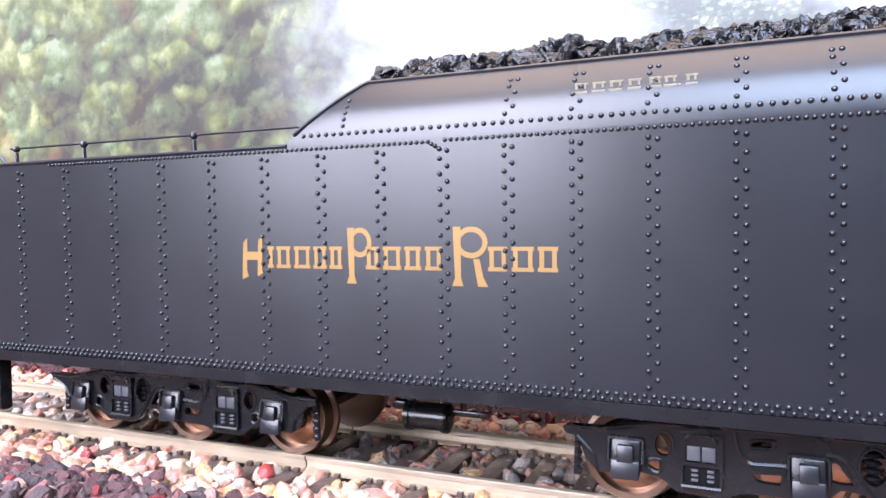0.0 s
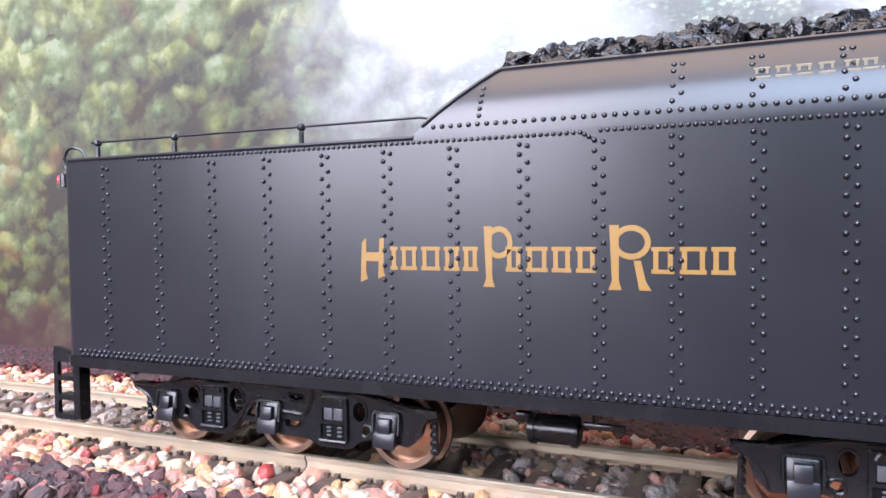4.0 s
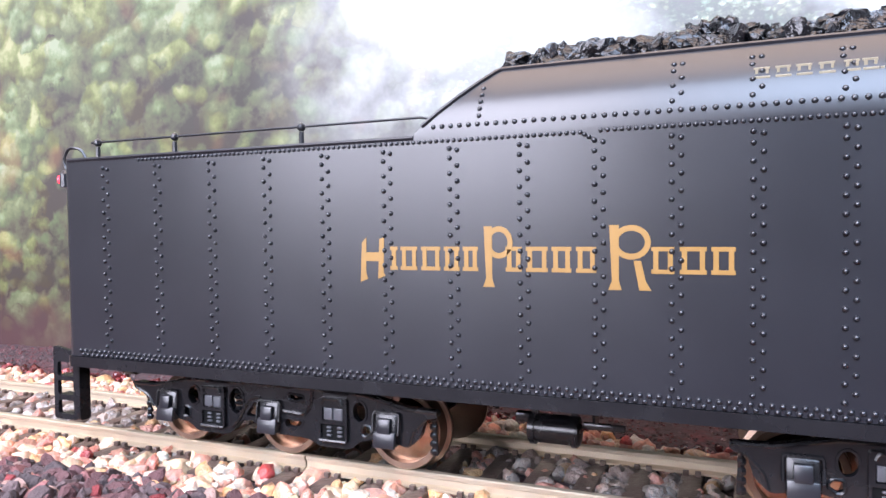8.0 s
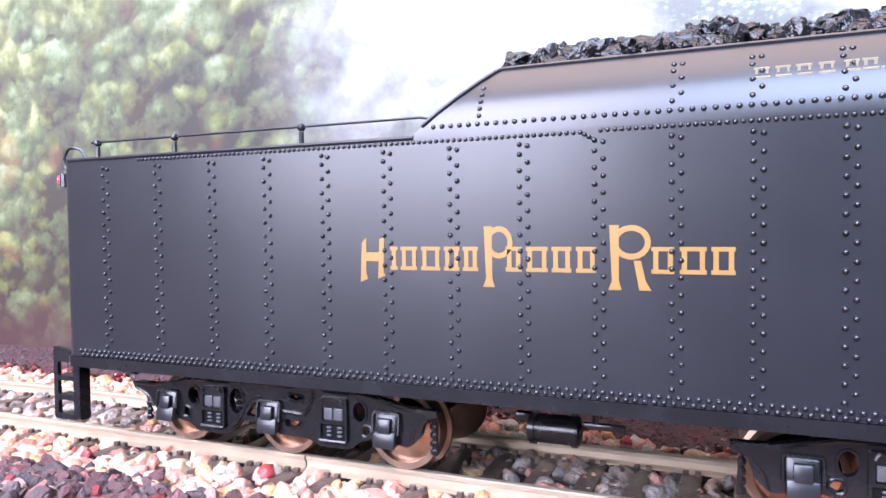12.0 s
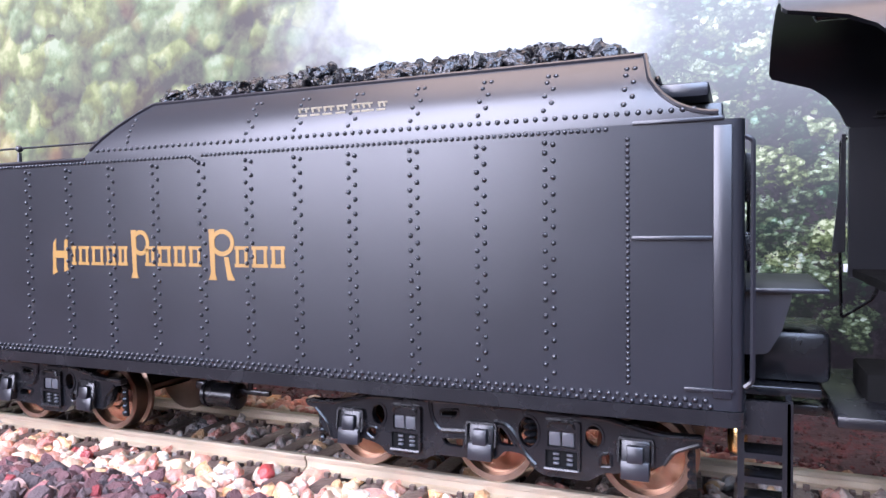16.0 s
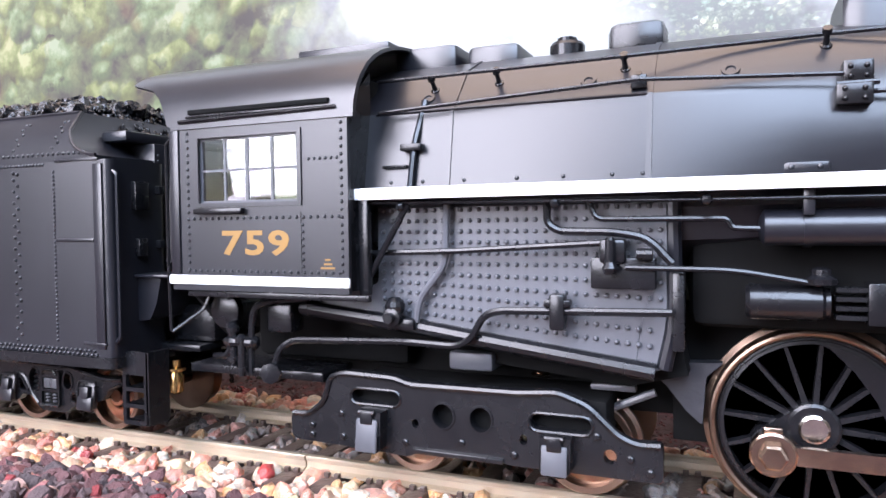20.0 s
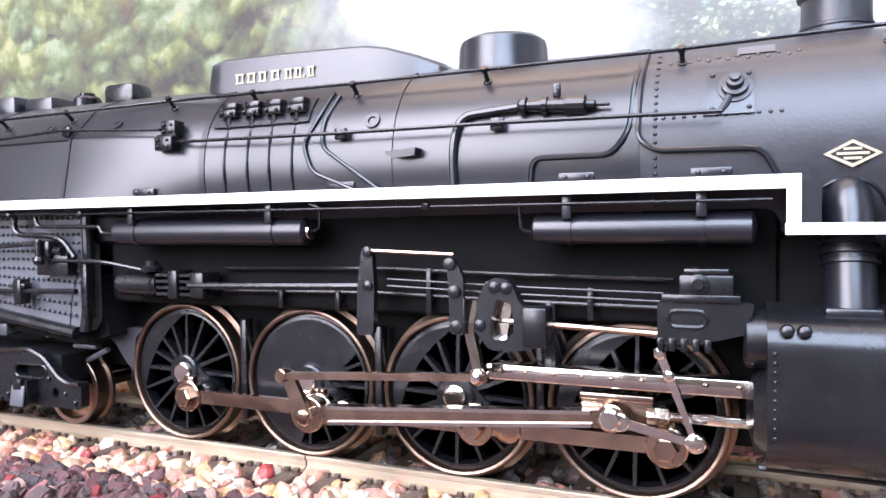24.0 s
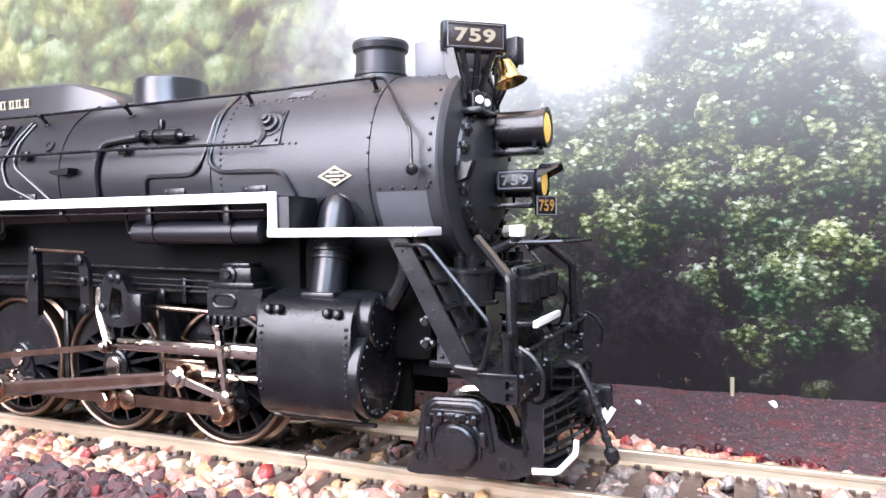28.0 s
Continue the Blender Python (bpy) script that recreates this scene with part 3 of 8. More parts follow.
def track(x0, x1, name_label):
    th = thing("track_section", name_label, "track", (x0 + x1) / 2, group="track sections")
    o = ((x0 + x1) / 2, 0, 0)
    for y in (-8.75, 8.75):
        xa, xb = x0, x1
        if y > 0:      # the far joint lies a little further along
            xa, xb = (x0 - 3.0 if x0 > -300 else x0), (x1 - 3.0 if x1 < 100 else x1)
        bm = B()
        sec = rail_profile(y, 1)
        loft(bm, [[(x, p[0], p[1]) for p in sec] for x in (xa + 0.12, xb - 0.12)])
        part("rail", bm, RAILM, th, "shiny nickel-silver rail", origin=o)
    tie_me = None
    k = math.ceil((x0 + 86.7) / 6.25)
    while -86.7 + 6.25 * k < x1 - 1:
        x = -86.7 + 6.25 * k
        if x > x0 + 1:
            if tie_me is None:
                bm = box(B(), -1.3, 1.3, -15.0, 15.0, -4.4, -2.13, 0.12)
                for y in (-8.75, 8.75):
                    for sx in (-0.75, 0.75):
                        for sy in (-1.25, 1.25):
                            box(bm, sx - 0.38, sx + 0.38, y + sy - 0.32, y + sy + 0.32, -2.15, -1.5, 0.08)
                ob = part("tie", bm, TIEM, th, origin=(0, 0, 0))
                tie_me = ob.data
            else:
                ob = new("tie", tie_me)
                ob.parent = th
            ob.location = ((x - o[0] + random.uniform(-0.15, 0.15)) * 0.001, 0, 0)
            ob.rotation_euler = (0, 0, radians(random.uniform(-0.6, 0.6)))
        k += 1
    return th


def stone_mesh(seed, jag=0.28):
    """One broken stone of about 1 mm radius: vertices and faces."""
    rnd = random.Random(seed)
    bm = bmesh.new()
    bmesh.ops.create_icosphere(bm, subdivisions=2, radius=1.0)
    sx, sy, sz = rnd.uniform(0.8, 1.25), rnd.uniform(0.8, 1.2), rnd.uniform(0.6, 0.95)
    planes = []
    for _ in range(9):
        d = Vector((rnd.gauss(0, 1), rnd.gauss(0, 1), rnd.gauss(0, 1))).normalized()
        planes.append((d, rnd.uniform(0.56, 0.88)))
    for v in bm.verts:
        for d, h in planes:
            k = v.co.dot(d)
            if k > h:
                v.co -= d * (k - h) * 0.9
        v.co *= 1 + jag * 1.1 * noise.noise(v.co * 2.0 + Vector((seed * 3.1, 0, 0))) + 0.30 * noise.noise(v.co * 4.5 + Vector((0, seed * 1.7, 0)))
        v.co = Vector((v.co.x * sx, v.co.y * sy, v.co.z * sz))
    vs = [v.co.copy() for v in bm.verts]
    fs = [[v.index for v in f.verts] for f in bm.faces]
    bm.free()
    return vs, fs


def shard_mesh(seed):
    rnd = random.Random(seed)
    bm = bmesh.new()
    bmesh.ops.create_icosphere(bm, subdivisions=1, radius=1.0)
    for v in bm.verts:
        v.co *= rnd.uniform(0.6, 1.3)
        v.co.z *= 0.75
    vs = [v.co.copy() for v in bm.verts]
    fs = [[v.index for v in f.verts] for f in bm.faces]
    bm.free()
    return vs, fs


def lump_mesh(seed):
    """A blocky broken lump of coal: a ball cut by flat planes."""
    rnd = random.Random(seed)
    bm = bmesh.new()
    bmesh.ops.create_icosphere(bm, subdivisions=2, radius=1.0)
    cuts = [(Vector((rnd.gauss(0, 1), rnd.gauss(0, 1), rnd.gauss(0, 1))).normalized(), rnd.uniform(0.42, 0.8)) for _ in range(10)]
    for v in bm.verts:
        for d, h in cuts:
            k = v.co.dot(d)
            if k > h:
                v.co -= d * (k - h)
        v.co = Vector((v.co.x * 1.55, v.co.y * 1.2, v.co.z * 0.8))
    bmesh.ops.dissolve_limit(bm, angle_limit=radians(4), verts=bm.verts, edges=bm.edges)
    vs = [v.co.copy() for v in bm.verts]
    bm.verts.index_update()
    fs = [[v.index for v in f.verts] for f in bm.faces]
    bm.free()
    return vs, fs


def heap(name, spots, kinds, material, label, category, smooth=False):
    """Many small pieces joined into one object of uncounted stuff. spots: (x, y, z, size, seed)."""
    V, F = [], []
    for x, y, z, r, k in spots:
        vs, fs = kinds[k % len(kinds)]
        rnd = random.Random(k * 7 + 1)
        e = Euler((rnd.uniform(0, 6.28), rnd.uniform(0, 6.28), rnd.uniform(0, 6.28))).to_matrix() * r
        n = len(V)
        V += [((e @ v) + Vector((x - OX, y, z))) * 0.001 for v in vs]
        F += [[n + i for i in f] for f in fs]
    me = bpy.data.meshes.new(name)
    me.from_pydata([tuple(v) for v in V], [], F)
    if smooth:
        me.polygons.foreach_set("use_smooth", [True] * len(F))
    me.materials.append(material)
    return tagged(new(name, me), label=label, category=category, kind="stuff")


def tie_gap(x):
    """How far x lies from the middle of the nearest tie."""
    return abs(((x + 86.7 + 3.125) % 6.25) - 3.125)


def ballast():
    rocks = [stone_mesh(s) for s in range(14)]
    shards = [shard_mesh(100 + s) for s in range(10)]
    rnd = random.Random(11)
    near, nearj, bed = [], [], []
    step = 1.95
    # shoulder on the camera's side
    y = -31.0
    while y < -9.9:
        x = -300.0
        while x < 60:
            px, py = x + rnd.uniform(-0.9, 0.9), y + rnd.uniform(-0.9, 0.9)
            x += step
            if py < -29 and rnd.random() < 0.5:
                continue
            r = rnd.choice((1.1, 1.5, 1.8, 2.1, 2.4)) * rnd.uniform(0.85, 1.05)
            top = -2.3
            if py > -16 and tie_gap(px) < 1.9:
                if py > -13.6 or rnd.random() < 0.6:
                    continue
                top, r = -1.7, min(r, 1.5)
            z = top - r * 0.42 + rnd.uniform(-0.4, 0.5)
            if py < -20:
                z += 0.5
            spot = (px, py, z, r, rnd.randrange(10000))
            if -112 < px < -28 and -22.5 < py and len(near) < 300 and r > 1.05:
                near.append(spot)
            else:
                nearj.append(spot)
        y += step * 0.9
    # small chips that fill the gaps between the larger stones
    for _ in range(1500):
        px, py = rnd.uniform(-210, 25), rnd.uniform(-26.0, -10.2)
        if py > -15.6 and tie_gap(px) < 1.7:
            continue
        nearj.append((px, py, -2.5 + rnd.uniform(-0.4, 0.3), rnd.uniform(0.45, 0.85), rnd.randrange(10000)))
    # between and beyond the rails
    for ya, yb in ((-7.4, 7.6), (10.0, 27.0)):
        y = ya
        while y < yb:
            x = -330.0
            while x < 60:
                px, py = x + rnd.uniform(-0.8, 0.8), y + rnd.uniform(-0.8, 0.8)
                x += 1.8
                if py > 15.5 + 8.5 * min(1.0, max(0.0, (4.0 - px) / 34.0)) + 1.2 * noise.noise((px * 0.15, 7.0, 0)):
                    continue
                r = rnd.choice((0.8, 1.1, 1.4, 1.7))
                if tie_gap(px) < 1.7 and py < 15:
                    if rnd.random() < 0.72:
                        continue
                    r = 0.6
                bed_z = -2.3
                z = bed_z - r * 0.3 + rnd.uniform(-0.35, 0.25)
                if abs(py) < 8 and z + r > -0.9:
                    z = -0.9 - r
                (bed if py < 9 else nearj).append((px, py, z, r, rnd.randrange(10000)))
            y += 1.65
    base = heap("ballast", nearj, rocks, STONEJ, "coarse pink, white and orange quartz gravel", "gravel", True)
    heap("track_bed_gravel", bed, rocks, BEDSTONE, "mixed grey, pink and white gravel between the ties", "gravel", True)
    meshes = []
    for vs, fs in rocks:
        me = bpy.data.meshes.new("stone")
        me.from_pydata([tuple(v * 0.001) for v in vs], [], fs)
        me.polygons.foreach_set("use_smooth", [True] * len(fs))
        me.materials.append(STONE)
        meshes.append(me)
    for x, y, z, r, k in near:
        ob = new("stone", meshes[k % len(meshes)])
        ob.parent = base
        ob.location, ob.scale = (x * 0.001, y * 0.001, z * 0.001), (r, r, r)
        ob.rotation_euler = (k % 7, k % 11, k % 13)
    # dark red scatter: heaped at the front edge, a wide strip behind the track
    sc = []
    for _ in range(24000):
        x = rnd.uniform(-330, 60)
        y = 17.0 + 46.0 * rnd.random() ** 1.3
        r = rnd.choice((0.14, 0.2, 0.28, 0.42)) * rnd.uniform(0.8, 1.2)
        low = -3.4 + 0.5 * noise.noise((x * 0.08, y * 0.08, 0.3)) + 0.25 * noise.noise((x * 0.3, y * 0.3, 1.3))
        sc.append((x, y, low + rnd.uniform(-0.6, 0.2) * r, r, rnd.randrange(9999)))
    red = []
    for _ in range(1500):
        x = rnd.uniform(-330, 60)
        y = 16.2 + 8.5 * min(1.0, max(0.0, (4.0 - x) / 34.0)) + abs(rnd.gauss(0, 2.6))
        if noise.noise((x * 0.11, y * 0.11, 5.0)) < -0.05:
            continue
        r = rnd.choice((0.5, 0.7, 0.95, 1.2))
        red.append((x, y, -3.1 + rnd.uniform(-0.2, 0.35), r, rnd.randrange(9999)))
    heap("red_gravel", red, rocks, WETRED, "glassy deep red chips along the gravel's edge", "gravel", True)
    heap("ground_cover", sc, shards, COVER, "dark red and black scatter behind the track", "scatter")
    sc = []
    for _ in range(7000):
        x = rnd.uniform(-150, -48 + 3 * rnd.random())
        y = rnd.uniform(-36, -12)
        edge = -23.1 - 0.02 * abs(x + 80.0) + 1.3 * noise.noise((x * 0.12, 3.0, 0))
        if y > edge + rnd.gauss(0, 0.7):
            continue
        r = rnd.choice((0.35, 0.5, 0.7, 1.0, 1.4)) * rnd.uniform(0.8, 1.2)
        sc.append((x, y, -1.35 + rnd.uniform(-0.5, 0.5), r, rnd.randrange(9999)))
    heap("front_scatter", sc, [lump_mesh(500 + k) for k in range(12)], SCATTER, "dark red and charcoal shards heaped beside the gravel", "scatter")
    # bits of litter on the ground by the backdrop
    post = thing("track_pin", "small pale metal pin standing before the backdrop", "pin", -1.2, y=60.5, z=-3.4)
    part("shaft", rodd(B(), (-1.2, 60.5, -3.6), (-1.2, 60.5, 0.2), 0.42, 8), CREAM, post, origin=(-1.2, 60.5, -3.4))
    for x, y, r in ((5.9, 54.5, 0.95), (-17.5, 47.4, 0.7)):
        heap("white_chip", [(x, y, -3.0, r, 3)], [shards[2]], WHITE, "small white chip lying on the ground", "stone")


setting()
track(-555, -53.9, "flexible model track with brown plastic ties")
track(-53.9, 415, "flexible model track joined to its neighbour")
ballast()

# ---- wheels ----
def small_axle(owner, x, r, face=COPPERY, y=9.4, tyre=TYRE):
    """A wheelset with its origin on the axle, ready to turn."""
    ax = part("axle", rodd(B(), (0, -y + 0.4, 0), (0, y - 0.4, 0), 1.0, 10), TYRE, owner, at=(x - OX, 0, r), origin=(0, 0, 0))
    for s in (-1, 1):
        bm = turned(B(), (0, s * (y - 2.9), 0), (0, s, 0), [(0, r + 0.55), (0.55, r + 0.55), (0.75, r), (2.8, r - 0.08), (2.9, r - 0.2), (2.85, r - 0.85), (1.1, r - 0.95), (1.0, 0.0)], 40)
        part("tyre", bm, tyre, ax, origin=(0, 0, 0))
        bm = turned(B(), (0, s * (y - 0.75), 0), (0, s, 0), [(-0.3, r - 0.86), (-0.85, r - 1.0), (-0.9, r - 1.25), (-0.55, r - 1.6), (-0.3, r - 2.1), (-0.35, r * 0.46), (-0.2, r * 0.36), (0.2, r * 0.30), (0.3, 0)], 40)
        part("wheel_disc", bm, face, ax, "coppery metal wheel disc", origin=(0, 0, 0))
    return ax


SPIN = []     # (part, radius, first angle in degrees, x, z)


# ---- tender ----
TX = -18.0


def coal_top(x):
    if x < -24.3:
        return 41.2 + (x + 32.5) / 8.2 * 6.55
    if x > 41.0:
        u = min(1.0, (x - 41.0) / 7.0)
        return 41.0 + 6.9 * (1 - math.sqrt(max(0.0, 1 - (1 - u) ** 2)) if u < 1 else 0.0)
    return 47.8


def lean(s, z=0.0, k=0.2):
    """Shear that carries the lower end of a box outwards on the side s."""
    return Matrix(((1, 0, 0, 0), (0, 1, -s * k, s * k * z), (0, 0, 1, 0), (0, 0, 0, 1)))


def tender_truck(td, xm, m):
    """A six-wheel cast truck round its middle axle; m = -1 turns it end for end."""
    for k in (-17.4, 0.0, 17.4):
        ax = small_axle(td, xm + k, 5.1)
        SPIN.append((ax, 5.1, 0.0, xm + k - TX, 5.1))
    part("truck_bolster", box(B(), xm - 21.0, xm + 21.0, -6.0, 6.0, 6.5, 10.6, 0.4), DEEP, td)
    F = lambda pts: [(xm + m * a, b) for a, b in pts]
    for s in (-1, 1):
        lo_, hi_ = lambda a, b: min(s * a, s * b), lambda a, b: max(s * a, s * b)
        top = [(-23.8, 9.0), (-19.9, 9.1), (-14.2, 10.3), (-7.6, 10.5), (2.0, 10.5), (10.4, 10.4), (13.8, 10.2), (17.6, 9.4), (19.8, 9.0), (23.6, 9.1)]
        out = top + [(23.6, 8.0), (21.3, 7.6), (19.6, 5.6), (15.0, 4.3), (13.6, 4.2), (12.0, 3.1), (7.1, 3.1), (6.0, 3.7), (4.8, 5.2), (2.6, 5.4),
                     (1.6, 4.2), (-1.9, 4.0), (-5.9, 3.9), (-7.7, 3.1), (-12.2, 3.2), (-13.3, 4.3), (-16.5, 5.0), (-20.0, 4.2), (-21.5, 5.6), (-22.2, 7.9), (-23.8, 8.2)]
        holes = [oval(-13.4, 8.0, 1.0, 1.35, 14), rounded([(-15.2, 5.6), (-14.2, 4.9), (-13.6, 5.2), (-13.7, 6.4), (-14.8, 6.4)], 0.3, 2),
                 rounded([(-5.3, 8.5), (-3.1, 8.6), (-2.9, 9.5), (-5.3, 9.3)], 0.35, 3), rounded([(-5.3, 6.1), (-2.2, 6.3), (-2.4, 5.0), (-4.6, 5.1)], 0.35, 3),
                 rounded([(1.7, 8.0), (2.4, 8.1), (4.0, 5.9), (2.8, 5.8), (1.8, 6.0)], 0.3, 2), oval(5.35, 7.8, 1.25, 1.85, 16, 0.12 * 0),
                 oval(12.6, 8.0, 1.05, 1.35, 14), rounded([(13.2, 4.8), (14.5, 4.9), (14.4, 6.5), (13.3, 6.2)], 0.3, 2)]
        fr = part("side_frame", plate(B(), F(rounded(out, 0.5, 2)), s * 12.3, s * 13.4, [F(h) for h in holes]), BLACK2, td)
        bm = B()
        yr = s * 13.4
        tube(bm, [(a, yr, b - 0.2) for a, b in F(top)], 0.26, 6)
        for h in holes:
            pts = [(a, yr, b) for a, b in F(h)]
            tube(bm, pts + pts[:1], 0.19, 5)
        tube(bm, [(a, yr, b) for a, b in F([(-6.6, 10.2), (-6.3, 8.2), (-5.4, 6.9), (-1.8, 7.1)])], 0.27, 6, 0.8)
        tube(bm, [(a, yr, b) for a, b in F([(1.4, 8.6), (2.8, 8.5), (4.0, 7.2), (4.9, 5.4), (6.2, 4.2)])], 0.27, 6, 0.8)
        tube(bm, [(a, yr, b) for a, b in F([(-22.4, 8.0), (-20.6, 6.2), (-20.2, 4.6)])], 0.22, 6, 0.6)
        tube(bm, [(a, yr, b) for a, b in F([(23.2, 8.3), (20.8, 7.3), (19.8, 5.8)])], 0.22, 6, 0.6)
        part("rib", bm, BLACK2, fr)
        bm = B()
        for k in range(4):
            turned(bm, (xm + m * 5.35, s * 12.6, 6.4 + k * 0.75), (0, 0, 1), [(0, 0.6), (0.2, 0.8), (0.4, 0.6)], 12)
        part("bolster_spring", bm, BLACK2, fr)
        for k in (-9.75, 9.15):
            xk = xm + m * k
            bm = plate(B(), rounded([(xk - 2.05, 4.0), (xk + 2.05, 4.0), (xk + 2.05, 9.5), (xk - 2.05, 9.5)], 0.45, 3), s * 13.3, s * 13.85,
                       [[(xk - 1.75, 4.3), (xk + 1.75, 4.3), (xk + 1.75, 6.2), (xk - 1.75, 6.2)], [(xk - 1.5, 6.6), (xk + 1.5, 6.6), (xk + 1.5, 8.3), (xk - 1.5, 8.3)]])
            part("spring_box", bm, BLACK2, fr)
            bm = B()
            tube(bm, [(xk - 1.9, s * 13.9, 4.1), (xk + 1.9, s * 13.9, 4.1)], 0.2, 6)
            tube(bm, [(xk - 1.5, s * 13.9, 8.7), (xk - 1.2, s * 13.9, 9.35), (xk + 1.2, s * 13.9, 9.35), (xk + 1.5, s * 13.9, 8.7)], 0.2, 6, 0.3)
            part("bead", bm, BLACK2, fr)
            # dark backing that paints the shade inside the spring opening
            part("spring_recess_shade", box(B(), xk - 1.75, xk + 1.75, lo_(13.3, 13.5), hi_(13.3, 13.5), 4.3, 6.2), DEEP, fr)
            bm = B()
            for a in (-0.72, 0.72):
                box(bm, xk + a - 0.66, xk + a + 0.66, lo_(13.3, 13.75), hi_(13.3, 13.75), 6.7, 8.2, 0.12)
            for a in (-0.6, 0.9):
                for z in (4.75, 5.25, 5.75):
                    box(bm, xk + a - 0.32, xk + a + 0.32, lo_(13.4, 13.8), hi_(13.4, 13.8), z - 0.12, z + 0.12, 0.04)
            pieces("spring", bm, SILVERPAD, fr)
        for k in (-17.2, -0.1, 17.0):
            tilt = Matrix.Translation((xm + m * k, 0, 6.2)) @ lean(s, 0.0, 0.14)
            bm = box(B(), -1.5, 1.5, lo_(13.0, 14.0), hi_(13.0, 14.0), -1.9, 2.0, 0.25, m=tilt)
            jb = part("journal_box", bm, BLACK2, fr)
            bm = box(B(), -1.45, 1.45, lo_(13.9, 14.35), hi_(13.9, 14.35), -2.0, -0.1, 0.12, m=tilt)
            box(bm, -0.85, 0.85, lo_(13.9, 14.6), hi_(13.9, 14.6), -0.25, 1.5, 0.15, m=tilt)
            part("lid", bm, BLACK, fr)
            bm = B()
            e = [tuple(tilt @ Vector((a, s * 14.0, b))) for a, b in ((-1.75, -0.4), (-1.75, 2.1), (1.75, 2.1), (1.75, -0.4))]
            tube(bm, e, 0.18, 5, 0.3)
            part("bead", bm, BLACK2, fr)
        for a in (-22.6, 22.4):
            bm = tube(B(), [(xm + m * a, s * 11.6, 8.6), (xm + m * a * 1.01, s * 11.6, 3.2)], 0.35, 6)
            for z in (3.6, 4.6, 5.6, 6.6, 7.6):
                ball(bm, (xm + m * a, s * 11.7, z), 0.5, 6)
            part("brake_hanger", bm, BLACK2, fr)


def tender():
    global OX
    OX = TX
    td = thing("tender", "satin black riveted tender with gold lettering, coupled behind the locomotive", "tender", TX)
    X0, X1 = -87.1, 50.3
    # tank: rounded corners in plan, a recess at the front
    plan = rounded([(X0, -18.2), (X1, -18.2), (X1, -8.0), (42.0, -8.0), (42.0, 8.0), (X1, 8.0), (X1, 18.2), (X0, 18.2)], 1.2, 4)
    part("tank", plate(B(), plan, 13.2, 40.4, axis="z"), BLACK, td)
    plan = rounded([(X0 - 0.2, -18.45), (X1 + 0.2, -18.45), (X1 + 0.2, 18.45), (X0 - 0.2, 18.45)], 1.2, 4)
    part("sill", plate(B(), plan, 11.7, 13.15, axis="z"), BLACK2, td)
    # underframe in near-black that already holds the shade below the tank
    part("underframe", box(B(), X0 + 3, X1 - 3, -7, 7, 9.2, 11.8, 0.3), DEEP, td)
    # curved coal sides
    secs = []
    n = 8
    xs = [-33.0, -32.0, -30.0, -28.0, -26.0, -24.6, -24.0] + [-20 + 10 * k for k in range(7)] + [41.0 + 0.7 * k for k in range(10)] + [48.0]
    for x in xs:
        zt = max(40.5, coal_top(x))
        pts = []
        for sgn in (-1, 1):
            col = []
            for k in range(n + 1):
                z = 40.4 + (zt - 40.4) * k / n
                u = max(0.0, (z - 40.8) / 7.0)
                col.append((x, sgn * (18.2 - 3.9 * u ** 1.9), z))
            pts += col if sgn < 0 else col[::-1]
        secs.append(pts)
    part("coal_bunker", loft(B(), secs), BLACK, td)
    bm = B()
    for sgn in (-1, 1):
        line = [(x, sgn * (18.2 - 3.9 * max(0.0, (coal_top(x) - 40.8) / 7.0) ** 1.9), coal_top(x) + 0.05) for x in xs[1:]]
        tube(bm, line, 0.26, 6)
        tube(bm, [(X0 + 1, sgn * 18.15, 40.45), (-33, sgn * 18.15, 40.45)], 0.28, 6)
    pieces("edge_bead", bm, BLACK, td)
    part("deck", box(B(), X0 + 0.6, -33.2, -17.4, 17.4, 40.3, 40.7), BLACK, td)
    # rivets
    for s in (-1, 1):
        y = s * 18.2
        for x in (-79.1, -69.9, -61.0, -52.6, -44.4, -36.3, -28.3, -20.5, -12.8, -5.5, 1.6, 9.0, 16.8, 24.6, 32.0):
            bm = B()
            nr = 29
            for k in range(nr):
                z = 38.9 - k * 0.83
                rivet(bm, (x + (0.43 if k % 2 == 0 else -0.43), y, z), (0, s, 0), 0.295, 0.33)
            for z in (39.1, 14.85):
                rivet(bm, (x - 0.43, y, z), (0, s, 0), 0.295, 0.33)
            part("rivet_strip", bm, BLACK, td)
        bm = B()
        for k in range(42):
            rivet(bm, (39.8, y, 39.0 - k * 0.58), (0, s, 0), 0.25, 0.26)
        part("rivet_strip", bm, BLACK, td)
        bm = B()
        k = 0
        x = X0 + 2.6
        while x < 47.0:
            rivet(bm, (x, y, 14.05 - (0.0)), (0, s, 0), 0.29, 0.32, 8)
            rivet(bm, (x + 0.45, y, 13.5), (0, s, 0), 0.29, 0.32, 8)
            x += 0.9
        part("rivet_line", bm, BLACK, td)
        bm = B()
        x = X0 + 14.0
        while x < -14.4:
            rivet(bm, (x, y, 39.95), (0, s, 0), 0.26, 0.25, 8)
            x += 0.68
        for k in range(3):
            rivet(bm, (-14.2 + 0.45 * k, y, 39.7 - 0.25 * k), (0, s, 0), 0.26, 0.25, 8)
        x = -12.6
        while x < 38.0:
            rivet(bm, (x, y, 40.05), (0, s, 0), 0.26, 0.25, 8)
            x += 0.68
        part("rivet_line", bm, BLACK, td)
        bm = B()
        x = -30.6
        while x < 46.5:
            rivet(bm, (x, s * 18.16, 41.5), (0, s, 0.03), 0.29, 0.24, 8)
            x += 1.02
        part("rivet_line", bm, BLACK, td)
